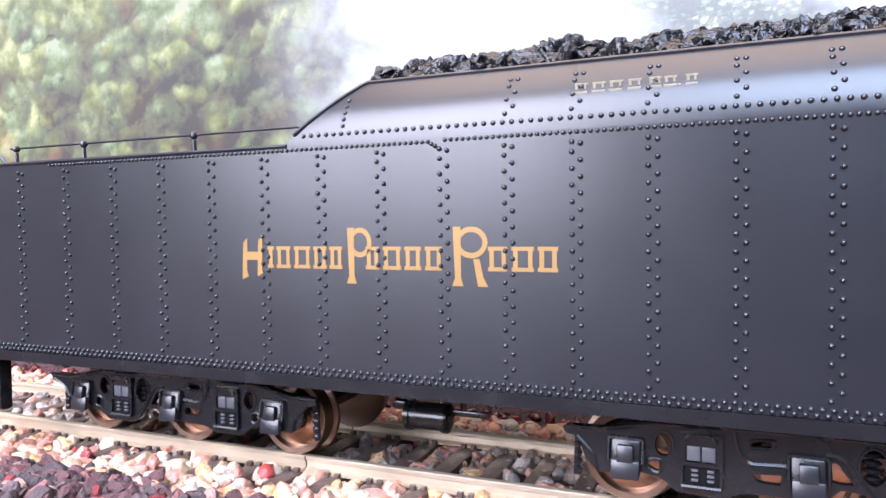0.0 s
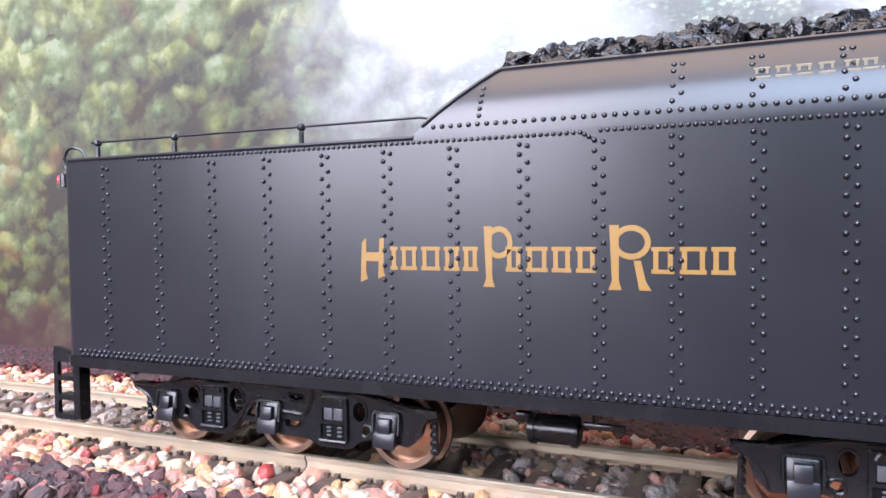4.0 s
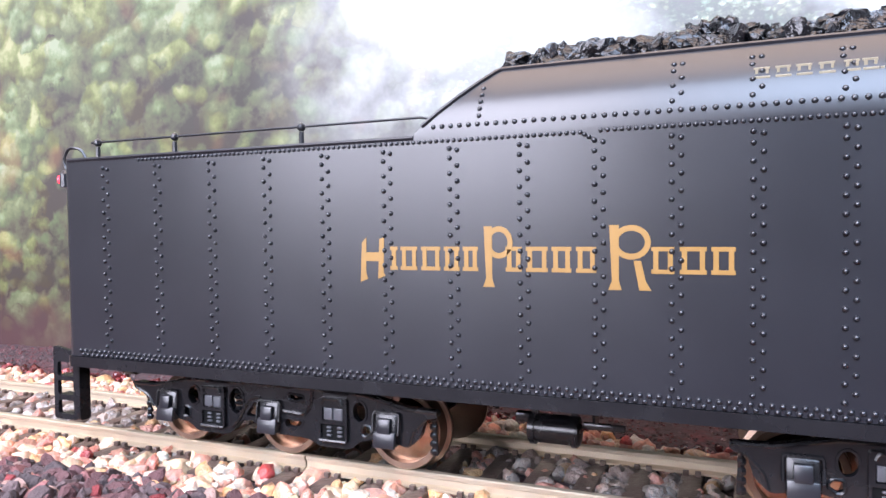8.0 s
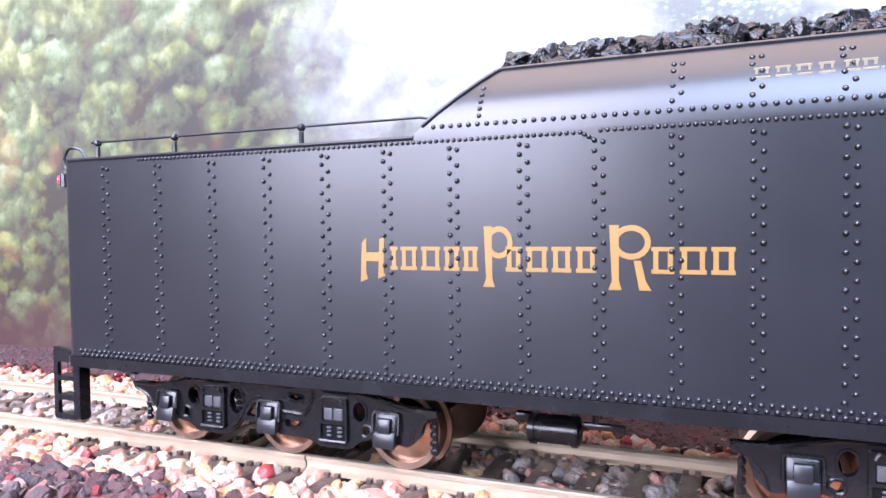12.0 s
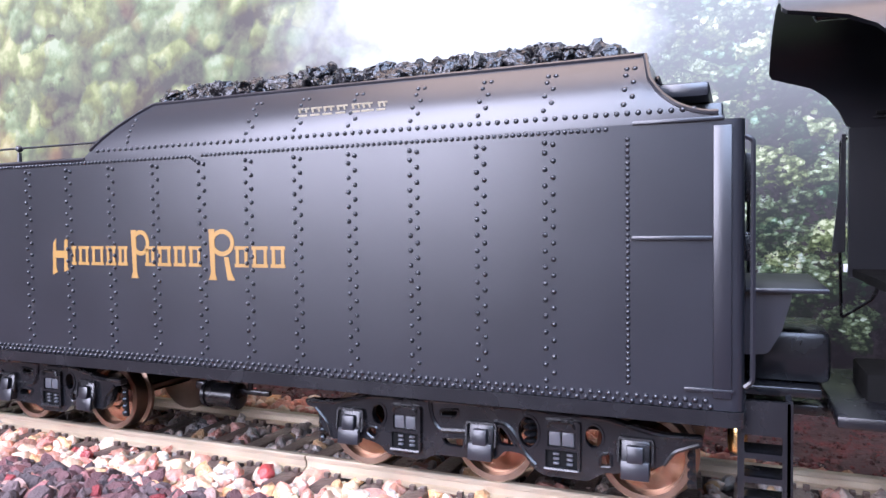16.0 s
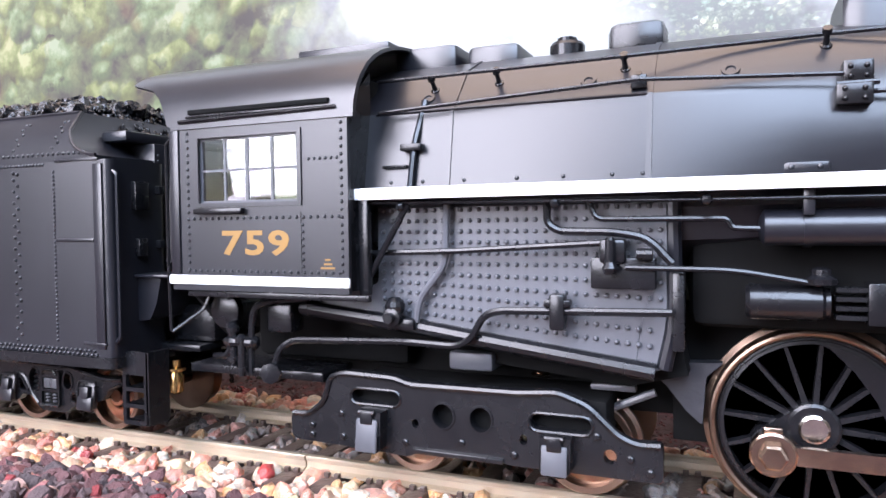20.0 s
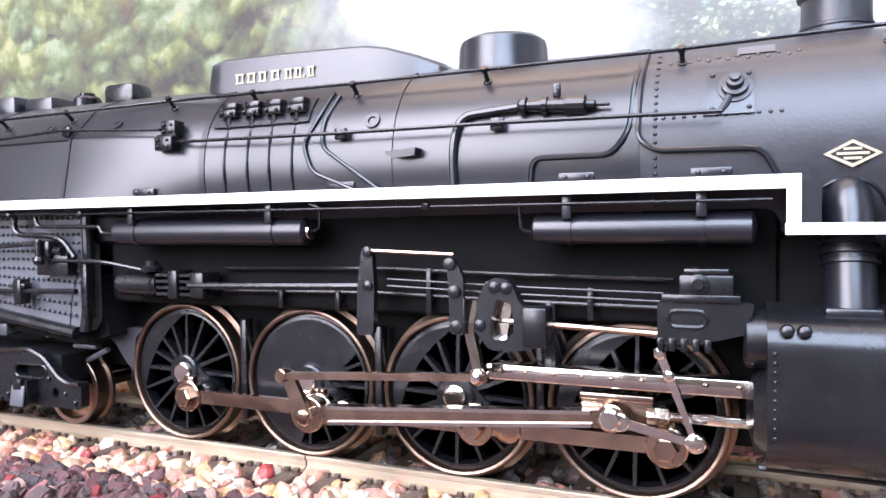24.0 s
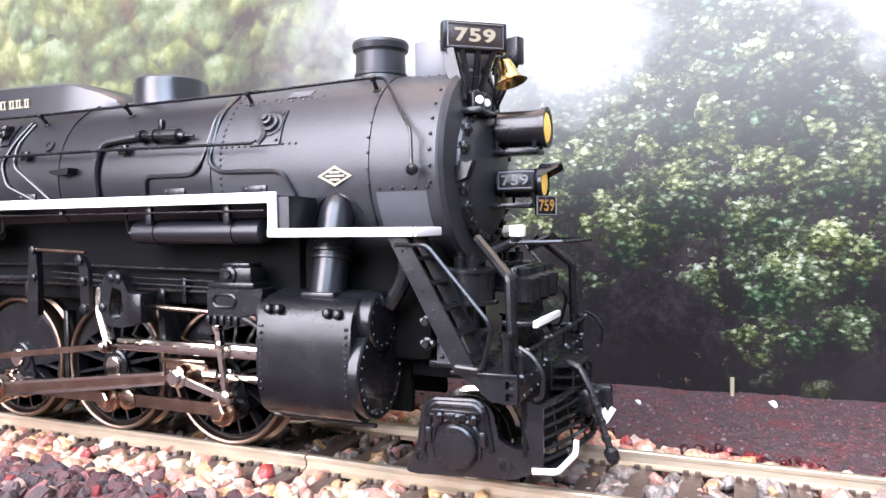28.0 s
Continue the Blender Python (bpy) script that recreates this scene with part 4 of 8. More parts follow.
        for x in (-25.4, -5.5, 1.5, 8.9, 16.8, 24.7, 31.8, 39.8):
            bm = B()
            for k in range(6 if x > -20 else 5):
                z = 42.4 + k * 0.78
                u = max(0.0, (z - 40.8) / 7.0)
                yy = s * (18.2 - 3.9 * u ** 1.9)
                nrm = (0, s, 1.06 * u ** 0.9)
                rivet(bm, (x + ((0.4 if k % 2 else -0.4) if x > -20 else 0), yy, z), nrm, 0.28, 0.24, 8)
                if k == 5:
                    rivet(bm, (x - 0.4, yy, z), nrm, 0.28, 0.24, 8)
            part("rivet_strip", bm, BLACK, td)
        # front panel seam and corner strip
        bm = B()
        box(bm, 40.2, 47.5, min(y, y + s * 0.3), max(y, y + s * 0.3), 29.2, 29.6, 0.08)
        box(bm, 47.6, 49.2, min(y, y + s * 0.28), max(y, y + s * 0.28), 14.4, 39.8, 0.08)
        box(bm, 45.0, 49.4, min(y, y + s * 0.3), max(y, y + s * 0.3), 14.9, 15.25, 0.05)
        box(bm, 40.3, 48.5, min(y, y + s * 0.25), max(y, y + s * 0.25), 40.3, 40.65, 0.05)
        pieces("seam_strip", bm, BLACK, td)
    # name in gold, drawn as plain blocks of its letters' sizes
    lettering(td)
    # handrail along the deck
    rail = part("handrail", tube(B(), [(-84.0, -16.0, 43.0), (-33.0, -16.0, 43.0), (-31.2, -16.2, 42.6)], 0.16, 6), BLACK, td)
    for x in (-82.8, -68.9, -49.0):
        bm = B()
        turned(bm, (x, -16.0, 40.6), (0, 0, 1), [(0, 0.5), (0.2, 0.34), (1.7, 0.3), (1.75, 0.3)], 10)
        ball(bm, (x, -16.0, 42.95), 0.55)
        part("rail_post", bm, BLACK, td)
    tube_pts = [(X0 + 0.2, -17.6, 39.0), (X0 - 0.6, -17.6, 40.6), (X0 + 0.4, -17.6, 42.3), (X0 + 2.4, -17.2, 42.1), (X0 + 3.2, -17.0, 40.6)]
    part("grab_iron", tube(B(), tube_pts, 0.2, 6, 0.8), BLACK, td)
    part("hatch", turned(B(), (-70.0, 6.0, 40.6), (0, 0, 1), [(0, 2.6), (1.2, 2.6), (1.5, 2.2), (1.6, 0)], 20), BLACK, td)
    # rear marker lamp
    ml = part("marker_lamp", turned(B(), (X0 - 1.5, -16.5, 36.8), (0, 0, 1), [(0, 0.4), (0.1, 0.85), (2.0, 0.85), (2.5, 0.4)], 12), BLACK, td)
    part("lens", turned(B(), (X0 - 2.35, -16.6, 38.0), (-1, -0.5, 0), [(0, 0.7), (0.3, 0.6), (0.5, 0.0)], 12), REDLENS, ml, "glowing red marker lens")
    bm = B()
    box(bm, X0 - 2.4, X0 - 0.1, -14, 14, 11.0, 13.2, 0.2)
    part("rear_beam", bm, BLACK2, td)
    bm = turned(B(), (X0 - 2, 0, 8.0), (-1, 0, 0), [(0, 1.0), (4, 1.0), (4.2, 1.7), (6.5, 1.7), (7.0, 0.8)], 10)
    part("coupler", bm, BLACK2, td)
    # rear and front steps
    for s in (-1, 1):
        st = B()
        xa, xb = X0 - 4.3, X0 + 0.3
        plate(st, rounded([(xa, 3.6), (xb, 3.6), (xb, 13.4), (xa, 14.2)], 0.6, 3), s * 16.6, s * 17.2,
              [rounded([(xa + 0.8, z), (xb - 0.7, z), (xb - 0.7, z + 2.0), (xa + 0.8, z + 2.0)], 0.3, 2) for z in (4.4, 7.2, 9.9)])
        step = part("rear_step", st, BLACK2, td)
        part("side_plate", plate(B(), rounded([(s * 15.4, 3.6), (s * 17.2, 3.6), (s * 17.2, 13.0), (s * 15.4, 13.0)], 0.5, 3), xb, xb + 0.5, axis="x"), BLACK2, step)
        bm = B()
        for z in (3.8, 6.7, 9.5):
            box(bm, xa + 0.3, xb, min(s * 15.0, s * 17.0), max(s * 15.0, s * 17.0), z, z + 0.35)
        pieces("tread", bm, BLACK2, step)
        st = B()
        plate(st, rounded([(49.7, 3.7), (54.3, 3.7), (54.3, 13.9), (49.7, 13.9)], 0.35, 3), s * 15.6, s * 16.2,
              [rounded([(50.3, z), (53.6, z), (53.6, z + 1.75), (50.3, z + 1.75)], 0.2, 2) for z in (4.3, 6.6, 8.9)])
        step = part("front_step", st, BLACK2, td)
        bm = B()
        for z in (4.0, 6.3, 8.6):
            box(bm, 50.0, 54.0, min(s * 12.6, s * 15.9), max(s * 12.6, s * 15.9), z, z + 0.3)
        pieces("tread", bm, BLACK2, step)
        part("side_plate", plate(B(), [(s * 12.4, 3.7), (s * 16.2, 3.7), (s * 16.2, 13.9), (s * 12.4, 13.9)], 54.0, 54.5, axis="x"), BLACK2, step)
        # grab iron and boxes on the front face
        part("grab_iron", tube(B(), [(X1, s * 17.5, 38.8), (X1 + 0.7, s * 17.5, 38.4), (X1 + 0.7, s * 17.5, 16.0), (X1, s * 17.5, 15.4)], 0.26, 6, 0.5), BLACK, td)
        bm = B()
        for z0, z1, ya, yb in ((33.5, 37.5, 12.0, 14.5), (27.0, 29.5, 12.5, 14.0), (35.8, 37.0, 9.0, 10.2), (28.0, 29.2, 9.0, 10.2)):
            box(bm, X1, X1 + 0.9, min(s * ya, s * yb), max(s * ya, s * yb), z0, z1, 0.15)
        pieces("valve_box", bm, BLACK2, td)
    part("front_deck", box(B(), 42.0, 57.5, -9.5, 9.5, 13.0, 14.0, 0.2), BLACK2, td)
    part("stoker_trough", plate(B(), rounded([(50.0, 24.0), (54.6, 24.0), (53.6, 20.2), (52.4, 18.0), (50.0, 17.8)], 0.5, 3), -13.6, 6.0), BLACK, td)
    part("stoker_conduit", box(B(), 50.4, 58.5, -7.5, 5.0, 14.05, 19.5, 0.8), BLACK2, td)
    part("tank_shelf", box(B(), 50.4, 57.6, -14.4, 7.0, 24.02, 24.5, 0.15), BLACK, td)
    bm = B()
    box(bm, 42.1, 48.2, -7.9, 7.9, 14.1, 43.6, 0.3)
    box(bm, 42.1, 47.0, -12.0, 12.0, 43.65, 45.2, 0.4)
    pieces("coal_gate", bm, BLACK, td)
    for y in (-7.2, 7.2):
        bm = B()
        for k in range(22):
            rivet(bm, (48.2, y, 24.0 + k * 0.85), (1, 0, 0), 0.22, 0.2, 6)
        part("rivet_line", bm, BLACK, td)
    tank = part("air_reservoir", capsule(B(), (-23.4, -6.0, 6.2), (-17.4, -6.0, 6.2), 1.75, 18, 0.2), BLACK2, td)
    bm = B()
    for x in (-22.9, -17.9):
        turned(bm, (x - 0.3, -6.0, 6.2), (1, 0, 0), [(0, 1.75), (0, 2.0), (0.6, 2.0), (0.6, 1.75)], 18)
    box(bm, -25.2, -23.4, -6.6, -5.4, 6.8, 8.0, 0.2)
    box(bm, -17.0, -12.0, -6.4, -5.6, 6.6, 7.4, 0.2)
    tube(bm, [(-15.5, -6, 7.0), (-15.5, -6, 9.4)], 0.4, 6)
    box(bm, -23.2, -22.4, -6.4, -5.6, 7.9, 9.6)
    box(bm, -18.3, -17.5, -6.4, -5.6, 7.9, 9.6)
    pieces("strap", bm, BLACK2, tank)
    tender_truck(td, -56.4, -1)
    tender_truck(td, 22.9, 1)
    post = part("drawbar_post", turned(B(), (49.7, -6.0, 5.6), (0, 0, 1), [(0, 0.5), (0.4, 1.0), (2.6, 1.05), (3.4, 0.8), (3.6, 1.35), (4.0, 1.35), (4.2, 0.6), (5.2, 0.6)], 16), BRASS, td, "shiny brass drawbar post")
    # drawbar to the engine
    part("drawbar", box(B(), 46.0, 66.0, -2.0, 2.0, 9.4, 10.6, 0.2), BLACK2, td)
    return td


def lettering(td):
    """Gold company lettering on each side as plain framed blocks: the name itself is left out."""
    # (x from the start, width, kind): tall initials reach above and below the small capitals
    glyph = ((0.0, 3.0, 1), (3.7, 1.0, 0), (5.0, 2.2, 3), (7.5, 2.5, 3), (10.2, 2.0, 3), (12.4, 1.9, 3),
             (14.5, 3.6, 2), (17.2, 1.9, 3), (19.4, 2.5, 3), (22.1, 2.2, 3), (24.6, 2.2, 3),
             (27.6, 4.4, 2), (31.9, 2.3, 3), (34.5, 2.6, 3), (37.3, 2.3, 3))
    for s in (-1, 1):
        y = s * 18.2
        ya, yb = (y - 0.05, y + 0.02) if s < 0 else (y - 0.02, y + 0.05)
        bm = B()

        def bar(x0, x1, z0, z1, lift=0.0):
            plate(bm, [(x0, z0), (x1, z0), (x1, z1), (x0, z1)], ya - lift, yb + lift)
        for x, w, kind in glyph:
            xa = -39.7 + x
            z0, z1 = {0: (25.95, 28.55), 3: (25.95, 28.55), 1: (24.6, 30.0), 2: (24.3, 30.7)}[kind]
            if kind == 2:      # flared stem with a ring at its head
                plate(bm, [(xa + 0.2, z0), (xa + 1.5, z0), (xa + 1.22, z0 + 0.9), (xa + 1.22, z1), (xa + 0.3, z1), (xa + 0.55, z0 + 0.9)], ya, yb)
                plate(bm, oval(xa + w * 0.55, z1 - 1.7, w * 0.42, 1.7, 22), ya - 0.01, yb + 0.01, [oval(xa + w * 0.55, z1 - 1.7, w * 0.42 - 0.55, 1.12, 22)])
                if w > 4:
                    plate(bm, [(xa + w * 0.72, z0), (xa + w * 0.98, z0), (xa + w * 0.86, z0 + 0.9), (xa + w * 0.76, z0 + 2.9), (xa + w * 0.6, z0 + 2.9)], ya, yb)
            elif kind == 1:    # two flared stems and a tie between them
                for k, dz in ((0.0, -0.1), (w - 0.75, 0.3)):
                    plate(bm, [(xa + k - 0.1, z0 + dz), (xa + k + 0.85, z0 + 0.4 + dz), (xa + k + 0.6, z0 + 1.0), (xa + k + 0.7, z1 - 0.4), (xa + k + 0.1, z1 - 0.9 + dz)], ya, yb)
                bar(xa + 0.4, xa + w - 0.4, z0 + 2.3, z0 + 3.3, 0.01)
            else:              # a slab-footed frame, or a lone stem
                bar(xa, xa + w * 0.92, z0, z0 + 0.42)
                bar(xa, xa + w * 0.92, z1 - 0.42, z1)
                if kind == 0:
                    bar(xa + 0.2, xa + 0.72, z0 + 0.3, z1 - 0.3, 0.01)
                else:
                    bar(xa + 0.18, xa + 0.66, z0 + 0.3, z1 - 0.3, 0.01)
                    bar(xa + w * 0.92 - 0.6, xa + w * 0.92 - 0.14, z0 + 0.3, z1 - 0.3, 0.01)
        part("gold_lettering", bm, GOLD, td, "gold company lettering drawn as plain blocks")
        bm = B()
        for x, w in ((1.2, 1.35), (3.0, 1.3), (4.7, 1.3), (6.5, 1.3), (8.5, 1.2), (9.9, 1.2), (11.2, 0.3), (11.9, 1.1)):
            z0 = 43.95
            for zc, zh, xo, wd in ((z0 + 0.1, 0.1, 0.0, w), (z0 + 1.0, 0.1, 0.0, w), (z0 + 0.55, 0.5, 0.1, 0.26), (z0 + 0.55, 0.5, w - 0.34, 0.22)):
                if w < 0.5 and zc > z0 + 0.2:
                    continue
                u = max(0.0, (zc - 40.8) / 7.0)
                m = Matrix.Translation((x + xo, s * (18.24 - 3.9 * u ** 1.9), zc)) @ Matrix.Rotation(s * -0.42, 4, "X")
                box(bm, 0, wd, -0.05, 0.05, -zh, zh, m=m)
        part("cream_lettering", bm, CREAM, td, "small cream initials drawn as plain bars")


TENDER = tender()


def coal():
    """Coal heaped on the bunker, highest along the middle."""
    global OX
    OX = TX
    rnd = random.Random(5)
    lumps = [lump_mesh(300 + k) for k in range(12)]
    spots = []
    for _ in range(4600):
        x, y = rnd.uniform(-27.5, 47.5), rnd.uniform(-13.6, 13.6)
        base = coal_top(x)
        if x > 38:
            if x > 46.5 - abs(y) * 0.28:
                continue
            y *= 0.78
            base = 47.0 - (x - 38) * 0.55
        crown = 5.2 * (1 - (abs(y) / 14.0) ** 2.2) * min(1.0, (x + 28.5) / 9.0) * min(1.0, max(0.0, (46 - x) / 14.0))
        z = base - 0.3 + crown * (0.75 + 0.35 * noise.noise((x * 0.12, y * 0.12, 2.0))) + rnd.uniform(-0.3, 0.35)
        spots.append((x, y, z, (0.7 if x > 36 else 1.0) * rnd.choice((0.4, 0.5, 0.62, 0.78, 1.0)), rnd.randrange(99999)))
    # fill under the heap
    for _ in range(500):
        x, y = rnd.uniform(-26, 38), rnd.uniform(-12.8, 12.8)
        spots.append((x, y, coal_top(x) + 0.2 + 1.6 * (1 - (abs(y) / 14.0) ** 2), 1.7, rnd.randrange(99999)))
    ob = heap("coal_load", spots, lumps, COAL, "glossy black crushed coal heaped in the tender", "coal")
    ob.location = (TX * 0.001, 0, 0)
    return ob


COAL_LOAD = coal()

# ---- locomotive ----
LX = 155.0
AXLES = [135.8, 157.1, 178.4, 199.7]     # the four driven axles
RD = 10.0                                # driver radius
ZC = 38.4                                # middle line of the boiler


def shell(x):
    """Half width, half height and squareness of the boiler at x."""
    keys = [(86.0, 15.4, 13.0, 2.7), (121.0, 15.2, 13.2, 2.6), (143.0, 13.4, 13.3, 2.05), (160.0, 13.2, 13.2, 2.0), (200.0, 12.9, 12.9, 2.0), (234.0, 12.7, 12.7, 2.0)]
    if x <= keys[0][0]:
        return keys[0][1:]
    for p, q in zip(keys, keys[1:]):
        if x <= q[0]:
            u = (x - p[0]) / (q[0] - p[0])
            return tuple(a + (b - a) * u for a, b in zip(p[1:], q[1:]))
    return keys[-1][1:]


FOLD = [(12.6, -13.5), (13.2, -5.9), (16.6, -4.9), (14.75, 5.5), (10.0, 10.6), (5.4, 12.6), (0.0, 13.25)]     # half of the firebox jacket, from ZC
TURNS = sorted({round(math.pi * k / 30, 4) for k in range(-15, 16)} | {round(math.atan2(q[1], q[0]), 4) for q in FOLD})


def reach(x, t):
    """Distance of the boiler's skin from its middle line at the angle t above level, -90 to 90 degrees."""
    a, b, e = shell(x)
    c, s = abs(math.cos(t)), abs(math.sin(t))
    r = ((c / a) ** e + (s / b) ** e) ** (-1 / e)
    w = 1.0 if x <= 121.0 else max(0.0, (143.0 - x) / 22.0)
    if w > 0 and t > -0.7:
        d = (math.cos(t), math.sin(t))
        for p, q in zip(FOLD, FOLD[1:]):
            ux, uz = q[0] - p[0], q[1] - p[1]
            den = d[0] * uz - d[1] * ux
            if abs(den) < 1e-9:
                continue
            k = (p[0] * uz - p[1] * ux) / den
            v = (p[0] * d[1] - p[1] * d[0]) / den
            if k > 0 and -1e-6 <= v <= 1 + 1e-6:
                r = r * (1 - w) + k * w
                break
    return r


def ring(x, off=0.0):
    near = [(x, -(reach(x, t) + off) * math.cos(t), ZC + (reach(x, t) + off) * math.sin(t)) for t in TURNS]
    far = [(p[0], -p[1], p[2]) for p in near[::-1]]
    return near + far[1:-1]


def on(x, z, off=0.0):
    """The point of the boiler's near side at x and height z."""
    lo_, hi_ = -1.45, 1.54
    for _ in range(40):
        t = (lo_ + hi_) / 2
        if ZC + reach(x, t) * math.sin(t) < z:
            lo_ = t
        else:
            hi_ = t
    return (x, -reach(x, t) * math.cos(t) - off, z)


def nrm(x, z):
    p, q = Vector(on(x, z - 0.3)), Vector(on(x, z + 0.3))
    d = (q - p).normalized()
    return Vector((0, -d.z, d.y)) if d.z > 0 else Vector((0, d.z, -d.y))


def band(bm, x, w=0.5, off=0.14):
    secs = [ring(x - w / 2, -0.05), ring(x - w / 2, off), ring(x + w / 2, off), ring(x + w / 2, -0.05)]
    return loft(bm, secs, cap=False)


def boiler(lo):
    xs = [86, 95, 105, 121, 128, 135, 143, 152, 160, 180, 200]
    part("boiler", loft(B(), [ring(x) for x in xs]), BLACK, lo)
    part("smokebox", loft(B(), [ring(x, 0.0) for x in (200.05, 210, 222, 233.6)]), SMOKE, lo)
    for x, w in ((99.1, 0.4), (120.5, 0.6), (143.4, 0.9), (171.8, 0.4), (200.0, 1.2), (224.6, 0.25)):
        part("boiler_band", band(B(), x, w), BLACK, lo)
    # jacket edge over the firebox
    part("jacket_edge", tube(B(), [on(x, 43.9, 0.02) for x in (89.5, 100, 110, 120.3)], 0.2, 6), BLACK, lo)
    bm = B()
    for x in (92, 96, 101, 107, 112, 117, 120):
        rivet(bm, on(x, 35.8), nrm(x, 35.8), 0.25, 0.2)
    part("bolted_strip", bm, BLACK, lo)
    # rivets of the smokebox
    bm = B()
    for x in (202.2,):
        for k in range(26):
            z = 28.5 + k * 0.82
            if z < 50.5:
                rivet(bm, on(x, z), nrm(x, z), 0.24, 0.18, 6)
    for k in range(12):
        rivet(bm, on(203 + k * 1.0, 41.6), nrm(203, 41.6), 0.22, 0.18, 6)
    part("bolted_strip", bm, BLACK, lo)
    bm = B()
    for x in (224.6, 232.8):
        for k in range(8):
            z = 36.0 + k * 1.9
            if z < 50.4:
                rivet(bm, on(x, z, 0.1), nrm(x, z), 0.24, 0.2, 6)
    for k in range(5):
        rivet(bm, on(226 + k * 1.6, 35.4, 0.05), nrm(226, 35.4), 0.24, 0.2, 6)
    part("bolted_strip", bm, BLACK, lo)
    # two rows of studs on the upper smokebox
    bm = B()
    for k in range(14):
        rivet(bm, on(203.4 + k * 0.95, 47.8 + (0.3 if k % 2 else 0)), nrm(203, 47.8), 0.26, 0.2, 6)
    part("stud_row", bm, SILVERPAD, lo)
    secs = [[on(x, z, 0.15) for z in (48.3, 48.8, 49.3)] + [on(x, z, -0.1) for z in (49.3, 48.8, 48.3)] for x in (210.0, 213.6)]
    part("builder_plate", loft(B(), secs), GRAPHITE, lo, "pale grey maker's plate")
    # heat-grey panel beneath the smokebox seam
    secs = []
    for x in (225.5, 232.2):
        secs.append([on(x, z, 0.12) for z in (30.6, 32, 33.5, 35)] + [on(x, z, -0.1) for z in (35, 33.5, 32, 30.6)])
    part("grey_panel", loft(B(), secs), GRAPHITE, lo, "bare grey steel panel")
    # emblem, a plain diamond
    bm = B()
    y = on(220, 37.1)[1] - 0.08
    d0 = [(217.5, 37.15), (219.95, 35.85), (222.4, 37.1), (219.95, 38.45)]
    d1 = [(220 + (a - 220) * 0.78, 37.15 + (b - 37.15) * 0.74) for a, b in d0]
    plate(bm, d0, y - 0.1, y + 0.1, [d1])
    em = part("emblem", bm, CREAM, lo, "cream diamond outline emblem")
    bm = B()
    for k, w in ((-0.45, 0.75), (0.0, 1.35), (0.45, 0.75)):
        box(bm, 219.97 - w, 219.97 + w, y - 0.1, y + 0.1, 37.15 + k - 0.13, 37.15 + k + 0.13)
    part("bar", bm, CREAM, em)
    # smokebox front: ring, door, hinges and dogs
    fr = part("smokebox_front", turned(B(), (233.6, 0, ZC), (1, 0, 0), [(0, 12.9), (0.35, 13.0), (0.9, 12.6), (1.1, 9.6), (1.2, 9.4)], 56), SMOKE, lo)
    part("smokebox_door", turned(B(), (234.5, 0, ZC - 0.6), (1, 0, 0), [(0, 9.3), (0.7, 9.1), (1.6, 7.6), (2.2, 5.2), (2.5, 2.2), (2.55, 0)], 48), SMOKE, fr)
    for k in range(22):
        t = 2 * math.pi * k / 22
        bm = B()
        p = Vector((234.7, 8.75 * math.cos(t), ZC - 0.6 + 8.75 * math.sin(t)))
        turned(bm, p, (1, 0, 0), [(0, 0.5), (1.3, 0.5), (1.5, 0.3)], 6)
        box(bm, 234.9, 235.8, p.y - 0.38, p.y + 0.38, p.z - 0.8, p.z + 0.8, 0.12)
        pieces("door_dog", bm, BLACK2, fr)
    bm = B()
    for k in range(40):
        t = 2 * math.pi * k / 40
        rivet(bm, (234.35, 11.6 * math.cos(t), ZC + 11.6 * math.sin(t)), (1, 0, 0), 0.2, 0.15, 6)
    part("bolt_ring", bm, BLACK, fr)
    part("step_bracket", plate(B(), [(234.2, 37.8), (237.0, 38.6), (236.2, 36.6), (234.6, 36.0)], -9.6, -8.0), BLACK2, fr)


